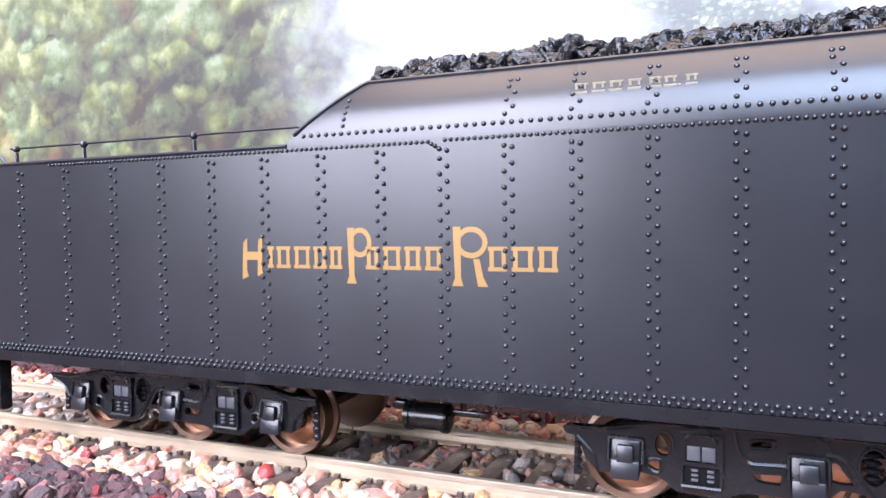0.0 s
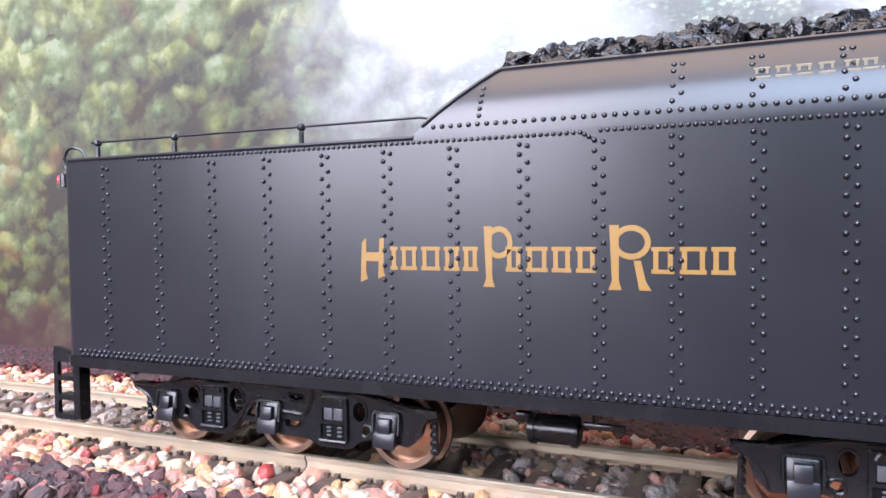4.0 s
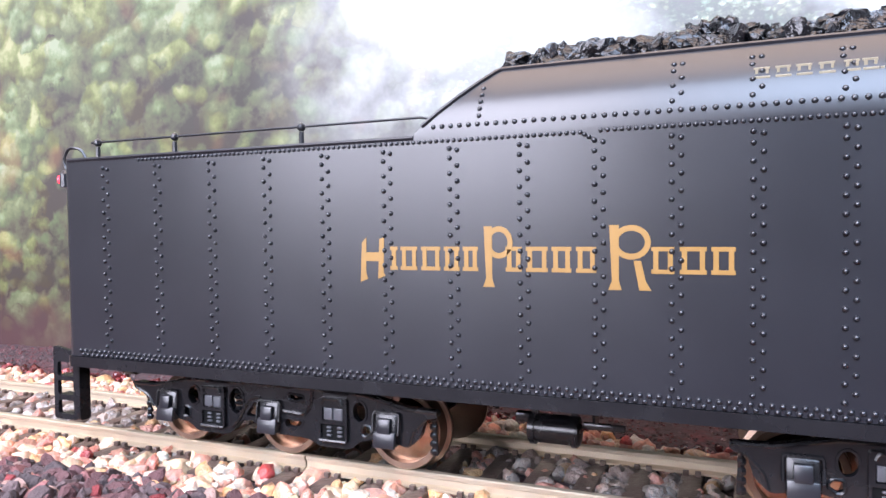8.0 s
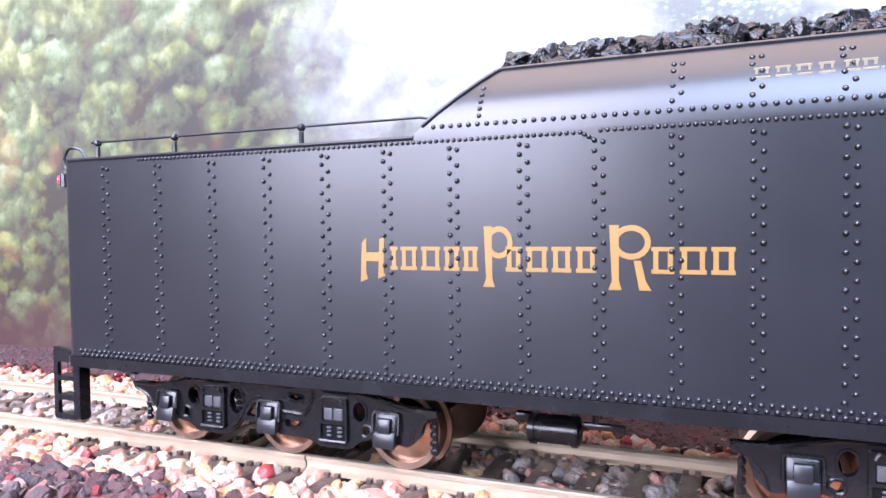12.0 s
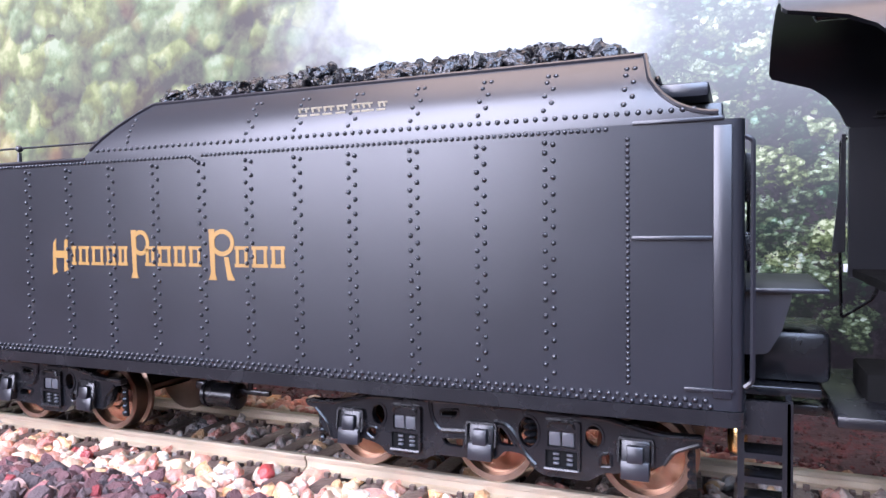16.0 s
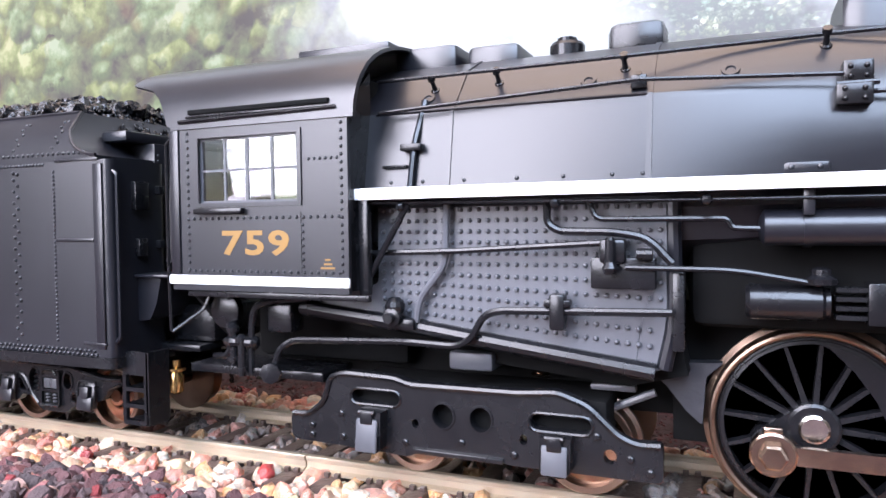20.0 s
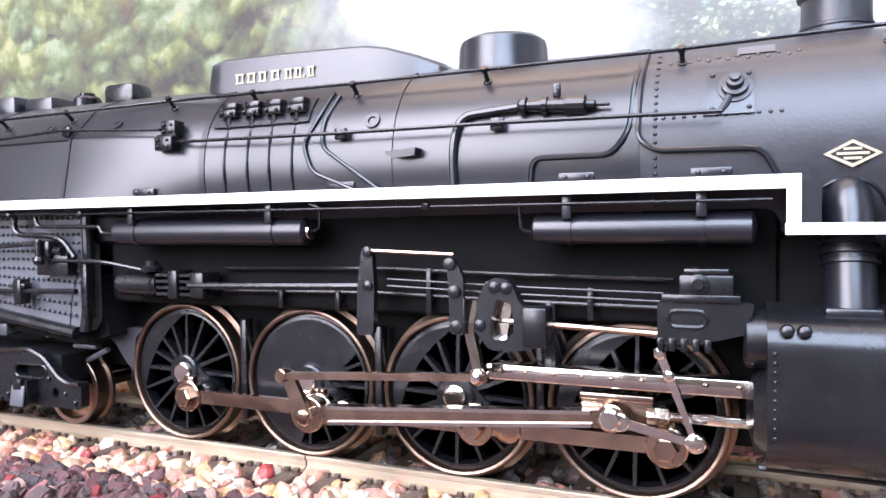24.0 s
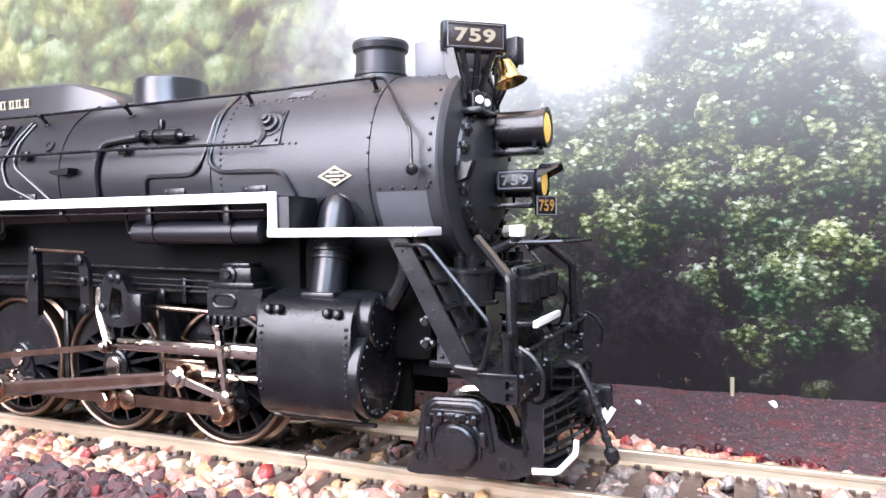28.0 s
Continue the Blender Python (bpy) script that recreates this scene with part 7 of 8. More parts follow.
def valve_gear(lo):
    """Rods that move; each is drawn at its own origin. Returns them by name."""
    g = {}
    O = (0, 0, 0)
    # side rods as one: they stay level
    h = 1.75
    for k in range(3):
        bm = plate(B(), [(21.3 * k, -h / 2), (21.3 * k + 21.3, -h / 2), (21.3 * k + 21.3, h / 2), (21.3 * k, h / 2)], -12.6, -11.7)
        if k == 0:
            sr = part("side_rod", bm, ROD, lo, "brown nickel side rod", origin=O)
        else:
            part("rod_section", bm, ROD, sr, origin=O)
    for k in range(4):
        bm = turned(B(), (21.3 * k, -11.5, 0), (0, -1, 0), [(0, 2.2), (1.3, 2.2), (1.45, 2.0), (1.45, 0)], 24)
        if k != 1:
            turned(bm, (21.3 * k, -12.9, 0), (0, -1, 0), [(0, 1.35), (0.9, 1.35), (1.1, 1.1), (1.1, 0)], 6)
        box(bm, 21.3 * k - 0.9, 21.3 * k + 0.9, -12.6, -11.6, 1.9, 2.7, 0.25)
        part("rod_end", bm, ROD, sr, origin=O)
    for x in (25.0, 46.6):
        part("knuckle_pin", turned(B(), (x + 0.0, -11.6, 0), (0, -1, 0), [(0, 1.5), (1.2, 1.5), (1.3, 1.2), (1.3, 0)], 16), ROD, sr, origin=O)
    g["side"] = sr
    bm = rod_shape(B(), L_MAIN, 2.3, 1.7, -15.2, -13.7, 2.3, 1.5)
    mr = part("main_rod", bm, ROD, lo, "brown nickel main rod", origin=O)
    bm = B()
    for z in (-0.85, 0.85):
        plate(bm, [(3.0, z * 1.1 - 0.2), (L_MAIN - 2, z * 0.8 - 0.2), (L_MAIN - 2, z * 0.8 + 0.2), (3.0, z * 1.1 + 0.2)], -15.45, -15.1)
    part("flange", bm, STEEL, mr, origin=O)
    part("pin_nut", turned(B(), (0, -15.2, 0), (0, -1, 0), [(0, 1.3), (0.7, 1.3), (0.8, 1.1), (0.8, 0)], 8), STEEL, mr, origin=O)
    g["main"] = mr
    # crosshead with its piston rod
    bm = B()
    plate(bm, rounded([(-2.4, -1.6), (3.2, -1.4), (4.2, 0.6), (3.8, 2.2), (-3.2, 2.2), (-3.4, 1.0)], 0.5, 3), -13.6, -12.0)
    box(bm, -3.4, 4.2, -14.4, -11.2, 1.7, 2.4, 0.15)
    xh = part("crosshead", bm, ROD, lo, "dark nickel crosshead", origin=O)
    part("wrist_pin", turned(B(), (0, -15.1, 0), (0, -1, 0), [(0, 1.15), (0.7, 1.15), (0.9, 0.9), (0.9, 0)], 16), STEEL, xh, origin=O)
    bm = turned(B(), (3.5, -13.2, 0.3), (1, 0, 0), [(0, 1.0), (2.2, 1.0), (2.3, 0.55), (16.5, 0.55)], 12)
    part("piston_rod", bm, STEEL, xh, origin=O)
    g["crosshead"] = xh
    bm = rod_shape(B(), L_ECC, 0.85, 0.85, -17.6, -16.6, 0.85, 0.85)
    er = part("eccentric_rod", bm, ROD, lo, origin=O)
    part("rod_pin", turned(B(), (L_ECC, -16.4, 0), (0, -1, 0), [(0, 0.6), (1.6, 0.6), (1.8, 0.35)], 10), STEEL, er, origin=O)
    g["ecc"] = er
    # expansion link foot, hanging from its trunnion
    bm = B()
    tube(bm, [(0.4, -16.0, 1.0), (-0.6, -16.2, -2.2), (-0.2, -16.3, -4.8), (0.0, -16.4, -L_LINK)], 0.75, 8, 1.5)
    turned(bm, (0, -15.9, -L_LINK), (0, -1, 0), [(0, 1.0), (0.9, 1.0)], 14)
    g["link"] = part("link_foot", bm, STEEL, lo, "bright steel link foot", origin=O)
    # combination lever and union link
    bm = B()
    plate(bm, [(-0.3, -8.6), (0.3, -8.6), (0.36, -2.0), (0.45, 1.4), (-0.45, 1.4), (-0.36, -2.0)], -15.4, -14.8)
    for z, r in ((-8.6, 0.95), (-1.6, 0.55), (0.8, 0.6)):
        turned(bm, (0, -14.7, z), (0, -1, 0), [(0, r), (0.9, r), (1.05, r * 0.6)], 14)
    g["comb"] = part("combination_lever", bm, STEEL, lo, "bright nickel combination lever", origin=O)
    bm = rod_shape(B(), 7.6, 0.95, 0.75, -15.7, -15.0, 0.95, 0.85)
    g["union"] = part("union_link", bm, STEEL, lo, origin=O)
    return g


COMB_TOP = (203.2, 17.0)


def fixed_gear(lo):
    # crosshead guide and yoke, link bracket, valve spindle guide, cylinders
    for s in (-1, 1):
        gd = part("crosshead_guide", box(B(), 184.0, 212.0, min(s * 11.4, s * 14.2), max(s * 11.4, s * 14.2), 13.5, 15.3, 0.25), STEEL, lo, "bright nickel crosshead guide")
        bm = B()
        for k in range(9):
            rivet(bm, (185.5 + k * 3.1, s * 14.2, 14.6), (0, s, 0), 0.3, 0.25, 6)
        part("bolted_strip", bm, ROD, gd)
        br = part("link_bracket", plate(B(), rounded([(183.2, 19.8), (183.9, 22.7), (184.8, 24.5), (185.9, 25.2), (187.6, 24.9), (188.9, 22.1), (191.6, 22.0), (191.6, 18.0), (187.9, 17.2), (185.2, 17.3)], 0.6, 3), s * 15.0, s * 16.6,
                                        [rounded([(185.3, 19.6), (186.1, 22.9), (187.8, 22.3), (188.1, 19.4), (187.1, 18.4), (185.7, 18.4)], 0.4, 3)]), BLACK2, lo)
        bm = B()
        for x, z in ((185.9, 24.1), (184.2, 19.9), (187.2, 24.0), (189.9, 18.8)):
            turned(bm, (x, s * 16.4, z), (0, s, 0), [(0, 0.7), (0.4, 0.65), (0.5, 0.4)], 10)
        box(bm, 189.0, 191.7, min(s * 14.0, s * 17.0), max(s * 14.0, s * 17.0), 17.9, 22.1, 0.3)
        pieces("bracket_boss", bm, BLACK2, br)
        part("expansion_link", plate(B(), rounded([(184.2, 24.6), (186.2, 24.6), (187.3, 21.6), (186.6, 17.8), (184.9, 17.6), (185.8, 20.8)], 0.3, 2), s * 14.2, s * 14.9), STEEL, br)
        # reversing levers and rods
        bm = B()
        plate(bm, rounded([(168.7, 18.0), (170.9, 18.2), (171.1, 24.0), (170.8, 28.2), (169.5, 28.2), (168.9, 24.0)], 0.5, 3), s * 15.4, s * 16.4)
        for z in (27.9, 23.9):
            turned(bm, (170.3, s * 16.2, z), (0, s, 0), [(0, 0.65), (0.5, 0.6), (0.6, 0.3)], 10)
        part("reverse_arm", bm, BLACK2, lo)
        bm = B()
        plate(bm, rounded([(181.0, 19.0), (182.6, 18.8), (182.6, 25.2), (181.6, 27.2), (180.6, 27.2), (180.9, 23.6)], 0.4, 3), s * 16.7, s * 17.4)
        for x, z in ((181.1, 26.6), (181.6, 23.6), (181.8, 19.8)):
            turned(bm, (x, s * 17.3, z), (0, s, 0), [(0, 0.75), (0.5, 0.7), (0.6, 0.3)], 10)
        part("lifting_arm", bm, BLACK2, lo)
        rr = part("reach_rod", tube(B(), [(143.0, s * 15.8, 23.2), (170.0, s * 15.8, 23.8)], 0.5, 8), BLACK2, lo)
        part("lifting_rod", tube(B(), [(170.3, s * 16.3, 28.0), (181.2, s * 16.6, 27.6)], 0.28, 8), ROD, rr)
        bm = B()
        turned(bm, (129.4, s * 14.2, 23.2), (1, 0, 0), [(0, 1.4), (0.4, 1.7), (6.5, 1.7), (6.8, 1.4), (7.2, 1.4)], 18)
        part("power_reverse", bm, BLACK2, lo)
        bm = B()
        for k in range(4):
            box(bm, 137.0, 144.0, min(s * 13.0, s * 15.6), max(s * 13.0, s * 15.6), 21.8 + k * 0.85, 22.2 + k * 0.85)
        box(bm, 139.5, 141.0, min(s * 12.8, s * 16.0), max(s * 12.8, s * 16.0), 21.4, 25.2, 0.1)
        box(bm, 143.4, 145.6, min(s * 12.6, s * 16.2), max(s * 12.6, s * 16.2), 21.6, 25.0, 0.2)
        part("reverse_guide", bm, BLACK2, lo)
        part("reverse_valve", turned(B(), (135.8, s * 15.0, 25.0), (0, 0, 1), [(0, 1.4), (0.5, 1.5), (0.9, 0.9), (1.4, 0.9), (1.6, 0.4)], 12), BLACK2, lo)
        part("radius_rod", tube(B(), [(185.3, s * 14.6, 20.3), (203.2, s * 14.6, 19.6)], 0.38, 8), ROD, lo)
        # cylinder block with jacket, heads and valve chest
        out = rounded([(-10.5, 22.6), (-13.0, 23.2), (-17.2, 22.3), (-18.9, 20.6), (-19.4, 17.0), (-19.4, 12.0), (-18.6, 9.2), (-16.6, 7.6), (-12.0, 7.4), (-9.0, 8.6), (-9.0, 22.0)], 1.6, 5)
        cy = part("cylinder", plate(B(), [(a * -s, b) for a, b in out], 212.6, 225.6, axis="x"), BLACK2, lo)
        bm = B()
        turned(bm, (225.5, s * 14.2, 13.4), (1, 0, 0), [(0, 5.7), (1.15, 5.7), (1.35, 5.5), (1.4, 5.2), (1.4, 0)], 36)
        for k in range(24):
            t = 2 * math.pi * k / 24
            rivet(bm, (226.85, s * 14.2 + 4.9 * math.cos(t), 13.4 + 4.9 * math.sin(t)), (1, 0, 0), 0.25, 0.25, 6)
        part("cylinder_head", bm, BLACK2, cy)
        bm = turned(B(), (210.6, s * 14.4, 19.6), (1, 0, 0), [(0, 2.2), (0.3, 2.8), (2.0, 2.9), (14.9, 3.5), (16.6, 3.55), (16.8, 3.4), (16.85, 3.1), (16.85, 0)], 28)
        for k in range(14):
            t = 2 * math.pi * k / 14
            rivet(bm, (227.4, s * 14.4 + 2.9 * math.cos(t), 19.6 + 2.9 * math.sin(t)), (1, 0, 0), 0.2, 0.2, 6)
        part("valve_chest", bm, BLACK2, cy)
        part("back_head", turned(B(), (210.9, s * 13.6, 12.6), (1, 0, 0), [(0, 1.4), (0.6, 3.6), (1.8, 4.6)], 28), BLACK2, cy)
        bm = B()
        for x, z in ((214.2, 21.0), (215.6, 21.0), (222.4, 20.7), (223.8, 20.6)):
            turned(bm, (x, s * 18.4, z), (0, s, 0.15), [(0, 0.62), (0.7, 0.6), (1.0, 0.46), (1.1, 0.2), (1.1, 0)], 14)
        pieces("relief_valve", bm, BLACK2, cy)
        bm = B()
        for x in (213.2, 225.0):
            for k in range(10):
                rivet(bm, (x, s * 19.4, 11.4 + k * 0.85), (0, s, 0), 0.2, 0.16, 6)
        part("bolted_strip", bm, BLACK, cy)
        part("drain_pipe", tube(B(), [(212.0, s * 15.0, 7.2), (226.5, s * 15.0, 7.0)], 0.3, 6), BLACK2, cy)
        # valve crosshead guide block
        bm = B()
        plate(bm, rounded([(202.8, 18.9), (206.5, 19.0), (210.9, 20.2), (211.6, 23.2), (202.8, 23.1)], 0.3, 2), s * 13.6, s * 16.6)
        tr = part("valve_guide", bm, BLACK2, lo)
        bm = B()
        pts = [(a, s * 16.65, b) for a, b in stadium(204.6, 206.6, 21.5, 0.8)]
        tube(bm, pts + pts[:1], 0.22, 5)
        box(bm, 203.2, 210.4, min(s * 13.4, s * 16.9), max(s * 13.4, s * 16.9), 23.1, 23.9, 0.15)
        for k in range(5):
            box(bm, 202.8 + k * 1.1, 203.4 + k * 1.1, min(s * 16.4, s * 17.0), max(s * 16.4, s * 17.0), 18.3, 19.6, 0.1)
        part("rib", bm, BLACK2, tr)
        bm = B()
        box(bm, 204.8, 209.8, min(s * 13.4, s * 16.6), max(s * 13.4, s * 16.6), 23.8, 25.8, 0.25)
        box(bm, 205.2, 209.4, min(s * 13.6, s * 16.4), max(s * 13.6, s * 16.4), 25.8, 26.4, 0.2)
        turned(bm, (206.6, s * 16.5, 24.9), (0, s, 0), [(0, 1.0), (0.4, 1.0), (0.5, 0.6), (0.9, 0.5), (0.9, 0)], 14)
        part("mechanical_lubricator", bm, BLACK2, lo)
    # pipes and hangers in the shade behind the reversing gear
    for z, y in ((25.4, -12.6), (22.4, -12.4)):
        part("brake_pipe", tube(B(), [(146.0, y, z), (170.0, y, z + 0.3), (189.0, y, z - 0.2), (204.0, y, z - 0.4)], 0.22, 6), BLACK2, lo)
    for x, z in ((155.5, 23.0), (164.0, 22.8), (176.5, 25.8), (195.5, 24.0)):
        bm = box(B(), x - 0.35, x + 0.35, -13.0, -12.1, 20.4, z, 0.12)
        part("pipe_bracket", bm, BLACK2, lo)
    part("guide_yoke", box(B(), 190.2, 191.6, -12.6, 12.6, 14.4, 22.5, 0.3), BLACK2, lo)
    for z, x1 in ((22.6, 203.0), (23.4, 205.0)):
        part("oil_line", tube(B(), [(172.0, -14.8, z + 1.2), (188.0, -14.4, z + 0.6), (x1, -14.6, z + 0.3)], 0.14, 6, 1.0), BLACK2, lo)


def front_end(lo):
    # pilot deck, beam, stairs, pumps, pilot, coupler
    part("pilot_deck", box(B(), 238.4, 244.4, -16.4, 16.4, 13.9, 14.7, 0.15), BLACK2, lo)
    part("pump_deck", box(B(), 232.0, 238.6, -11.8, 11.8, 13.9, 14.7, 0.15), BLACK2, lo)
    gp = part("gusset_plate", box(B(), 233.4, 238.2, -12.6, -12.0, 14.7, 18.8, 0.15), SILVERPAD, lo, "grey bolted gusset plate")
    pieces("plate_bolt", [rivet(q, (x, -12.6, z), (0, -1, 0), 0.35, 0.3) for q in [B()] for x in (234.1, 235.2, 236.3, 237.5) for z in (15.4, 18.0)][0], BLACK2, gp)
    pb = part("pilot_beam", box(B(), 242.4, 244.8, -16.5, 16.5, 11.6, 14.5, 0.2), BLACK2, lo)
    bm = B()
    for y in (-15.0, -12.2, -9.4, -6.6, 6.6, 9.4, 12.2, 15.0):
        for z in (12.2, 13.9):
            rivet(bm, (244.8, y, z), (1, 0, 0), 0.26, 0.25, 6)
    pieces("beam_bolt", bm, BLACK2, pb)
    # drawhead cover with open treads before the beam
    dc = part("drawhead_cover", box(B(), 244.7, 245.3, -4.6, 4.6, 10.4, 14.2, 0.12), BLACK2, lo)
    for z in (10.6, 12.0, 13.4):
        part("tread", plate(B(), [(245.2, -4.6), (247.2, -4.2), (248.4, -2.6), (248.6, 0), (248.4, 2.6), (247.2, 4.2), (245.2, 4.6)], z, z + 0.3, axis="z"), BLACK2, dc)
    for y in (-3.4, 3.4):
        part("post", rodd(B(), (247.6, y, 10.6), (247.6, y, 13.7), 0.2, 6), BLACK2, dc)
    for s in (-1, 1):
        bm = B()
        plate(bm, [(238.0, 14.35), (243.0, 14.35), (243.0, 11.65), (241.7, 11.65), (239.7, 13.3)], s * 16.4, s * 17.0)
        sg = part("side_gusset", bm, BLACK2, lo)
        part("rim", box(B(), 237.0, 244.7, min(s * 16.4, s * 17.3), max(s * 16.4, s * 17.3), 14.4, 14.9, 0.12), BLACK2, sg)
        holes = [[(243.35, z), (244.25, z), (244.25, z + 0.85), (243.35, z + 0.85)] for z in (11.95, 13.25)]
        part("step_bracket", plate(B(), [(242.95, 11.6), (244.65, 11.6), (244.65, 14.4), (242.95, 14.4)], s * 16.5, s * 17.2, holes), BLACK2, lo)
        stx = part("stairway", plate(B(), [(229.5, 29.7), (231.8, 29.7), (240.3, 14.7), (237.6, 14.7)], s * 16.9, s * 17.4), BLACK2, lo)
        part("inner_stringer", plate(B(), [(230.5, 29.7), (232.4, 29.7), (240.8, 14.7), (238.6, 14.7)], s * 12.6, s * 13.0), BLACK2, stx)
        for k in range(5):
            x, z = 231.8 + k * 1.6, 27.0 - k * 2.8
            part("tread", box(B(), x - 0.8, x + 1.8, min(s * 12.8, s * 16.8), max(s * 12.8, s * 16.8), z, z + 0.25), DEEP, stx)
        bm = B()
        for k in range(6):
            rivet(bm, (231.4 + 1.25 * k, s * 17.4, 28.0 - 2.2 * k), (0, s, 0), 0.2, 0.15, 6)
        part("bolted_strip", bm, BLACK2, stx)
        part("handrail", tube(B(), [(230.7, s * 17.6, 28.7), (234.6, s * 17.8, 28.7), (241.6, s * 17.8, 20.6), (242.0, s * 17.8, 19.4), (240.9, s * 17.8, 15.2), (237.8, s * 17.6, 15.4)], 0.26, 6, 0.8), BLACK2, stx)
        part("cut_lever", tube(B(), [(244.8, s * 16.8, 17.8), (246.4, s * 17.2, 17.0), (247.6, s * 17.4, 15.2), (247.4, s * 17.4, 12.8), (246.6, s * 17.2, 12.4)], 0.25, 6, 0.7), BLACK2, lo)
        part("flag_post", turned(B(), (243.3, s * 16.4, 14.7), (0, 0, 1), [(0, 0.8), (0.3, 0.8), (0.4, 0.55), (4.0, 0.6), (4.1, 0.85), (4.5, 0.85)], 12), BLACK2, lo)
        part("front_brace", tube(B(), [(238.6, s * 12.5, 29.3), (243.4, s * 15.4, 25.0), (243.7, s * 15.4, 15.0)], 0.62, 8, 0.5), BLACK2, lo)
        pm = part("air_pump", turned(B(), (236.4, s * 9.0, 14.7), (0, 0, 1), [(0, 2.2), (0.5, 2.2), (0.6, 1.9), (3.0, 1.9), (3.1, 2.3), (3.5, 2.3), (3.6, 1.0), (6.6, 1.0), (6.7, 3.4), (7.1, 3.4), (7.2, 3.0), (10.4, 3.0), (10.5, 3.4), (10.9, 3.4), (11.0, 2.8)], 22), BLACK2, lo)
        bm = B()
        for dx in (-1.2, 0.4):
            turned(bm, (236.4 + dx, s * 9.4, 25.6), (0, 0, 1), [(0, 0.8), (1.4, 0.8), (1.5, 0.4), (2.0, 0.4)], 10)
        for k in range(6):
            t = k * math.pi / 3
            rivet(bm, (236.4 + 3.0 * math.cos(t), s * 9.0 + 3.0 * math.sin(t), 25.6), (0, 0, 1), 0.3, 0.25, 6)
        pieces("pump_fitting", bm, BLACK2, pm)
        s < 0 and part("white_tip", box(B(), 241.4, 243.2, -9.4, -8.2, 29.4, 30.8, 0.25), WHITE, lo, "white painted flag bracket")
        part("bell_bracket", tube(B(), [(238.8, s * 8.0, 27.6), (241.8, s * 8.6, 28.8), (242.4, s * 8.8, 29.5)], 0.6, 8, 0.4), BLACK2, lo)
    part("exhaust_pipe", tube(B(), [(229.6, -12.6, 29.4), (229.7, -13.0, 24.6), (227.6, -13.4, 21.2)], 1.05, 12, 2.0), BLACK2, lo)
    for z in (17.0, 19.6):
        bm = turned(B(), (232.6, -13.0, z), (0, -1, 0), [(0, 0.75), (0.5, 0.75), (0.6, 0.45), (1.2, 0.45)], 10)
        turned(bm, (231.6, -13.2, z), (1, 0, 0), [(0, 0.35), (0.2, 0.5), (1.8, 0.5), (2.0, 0.3)], 8)
        part("drain_cock", bm, BLACK2, lo)
    part("front_rail", tube(B(), [(241.4, -9.0, 28.7), (247.8, -8.0, 28.8), (248.0, 0, 28.8), (247.8, 8.0, 28.8), (241.4, 9.0, 28.7)], 0.28, 6, 0.6), BLACK2, lo)
    part("coupler_shield", box(B(), 239.4, 240.6, -3.5, 9.5, 14.7, 25.5, 0.4), BLACK2, lo)
    bm = B()
    for y in (-6.0, -3.8, 1.0, 5.5):
        turned(bm, (242.0, y + 1.0, 21.0), (0, 0, 1), [(0, 0.9), (0.4, 1.4), (3.2, 1.4), (3.6, 0.8), (4.4, 0.8)], 12)
    pieces("control_valve", bm, BLACK2, lo)
    part("front_step_board", box(B(), 240.4, 244.4, -9.6, 1.6, 18.9, 19.5, 0.1), BLACK2, lo)
    part("white_step_edge", box(B(), 244.3, 244.9, -9.7, 1.7, 18.85, 19.65, 0.1), WHITE, lo, "white painted step edge")
    part("cut_rod", tube(B(), [(245.0, -16.6, 17.0), (245.2, 16.6, 17.0)], 0.27, 6), BLACK2, lo)
    for y in (-15.6, -5.4, 5.4, 15.6):
        bm = turned(B(), (244.6, y, 14.4), (0, 0, 1), [(0, 0.6), (0.3, 0.4), (2.2, 0.4), (2.3, 0.75), (2.9, 0.75), (3.1, 0.4), (3.2, 0)], 8)
        turned(bm, (245.1, y - 0.9, 17.0), (0, 1, 0), [(0, 0.3), (0.1, 0.55), (0.6, 0.55), (0.7, 0.4), (1.2, 0.4), (1.3, 0.55), (1.8, 0.3)], 8)
        part("rod_stand", bm, BLACK2, lo)
    # pilot: swept slats between a top and a bottom bar
    def nose(y, z):
        u = min(1.0, abs(y) / 13.5)
        return 245.6 + (1 - u ** 1.6) * (2.0 + (11.0 - z) * 0.24)
    for z, r in ((10.4, 0.42), (4.3, 0.42)):
        part("pilot_bar", tube(B(), [(nose(y, z), y, z) for y in [-13.5 + 1.5 * k for k in range(19)]], r, 6), BLACK2, lo)
    for k in range(4):
        z = 5.5 + k * 1.22
        part("pilot_slat", tube(B(), [(nose(y, z), y, z) for y in [-13.3 + 1.9 * j for j in range(15)]], 0.24, 5), BLACK2, lo)
    for k in range(8):
        y = -12.6 + 3.6 * k
        part("pilot_post", tube(B(), [(nose(y, 10.4) - 0.25, y, 10.4), (nose(y, 4.3) - 0.25, y, 4.3)], 0.2, 5), BLACK2, lo)
    part("pilot_plate", plate(B(), [(-13.4, 3.2), (13.4, 3.2), (14.4, 11.6), (-14.4, 11.6)], 244.2, 244.7, axis="x"), DEEP, lo)
    for s in (-1, 1):
        fs = part("footboard", plate(B(), [(245.2, s * 8.0), (248.6, s * 7.0), (248.2, s * 13.6), (245.4, s * 14.4)], 3.2, 3.7, axis="z"), BLACK2, lo)
        part("white_edge", tube(B(), [(245.4, s * 14.3, 3.75), (248.1, s * 13.7, 3.75), (248.7, s * 7.4, 3.85), (248.7, s * 6.8, 5.4)], 0.36, 6, 0.6), WHITE, fs, "white painted footboard edge")
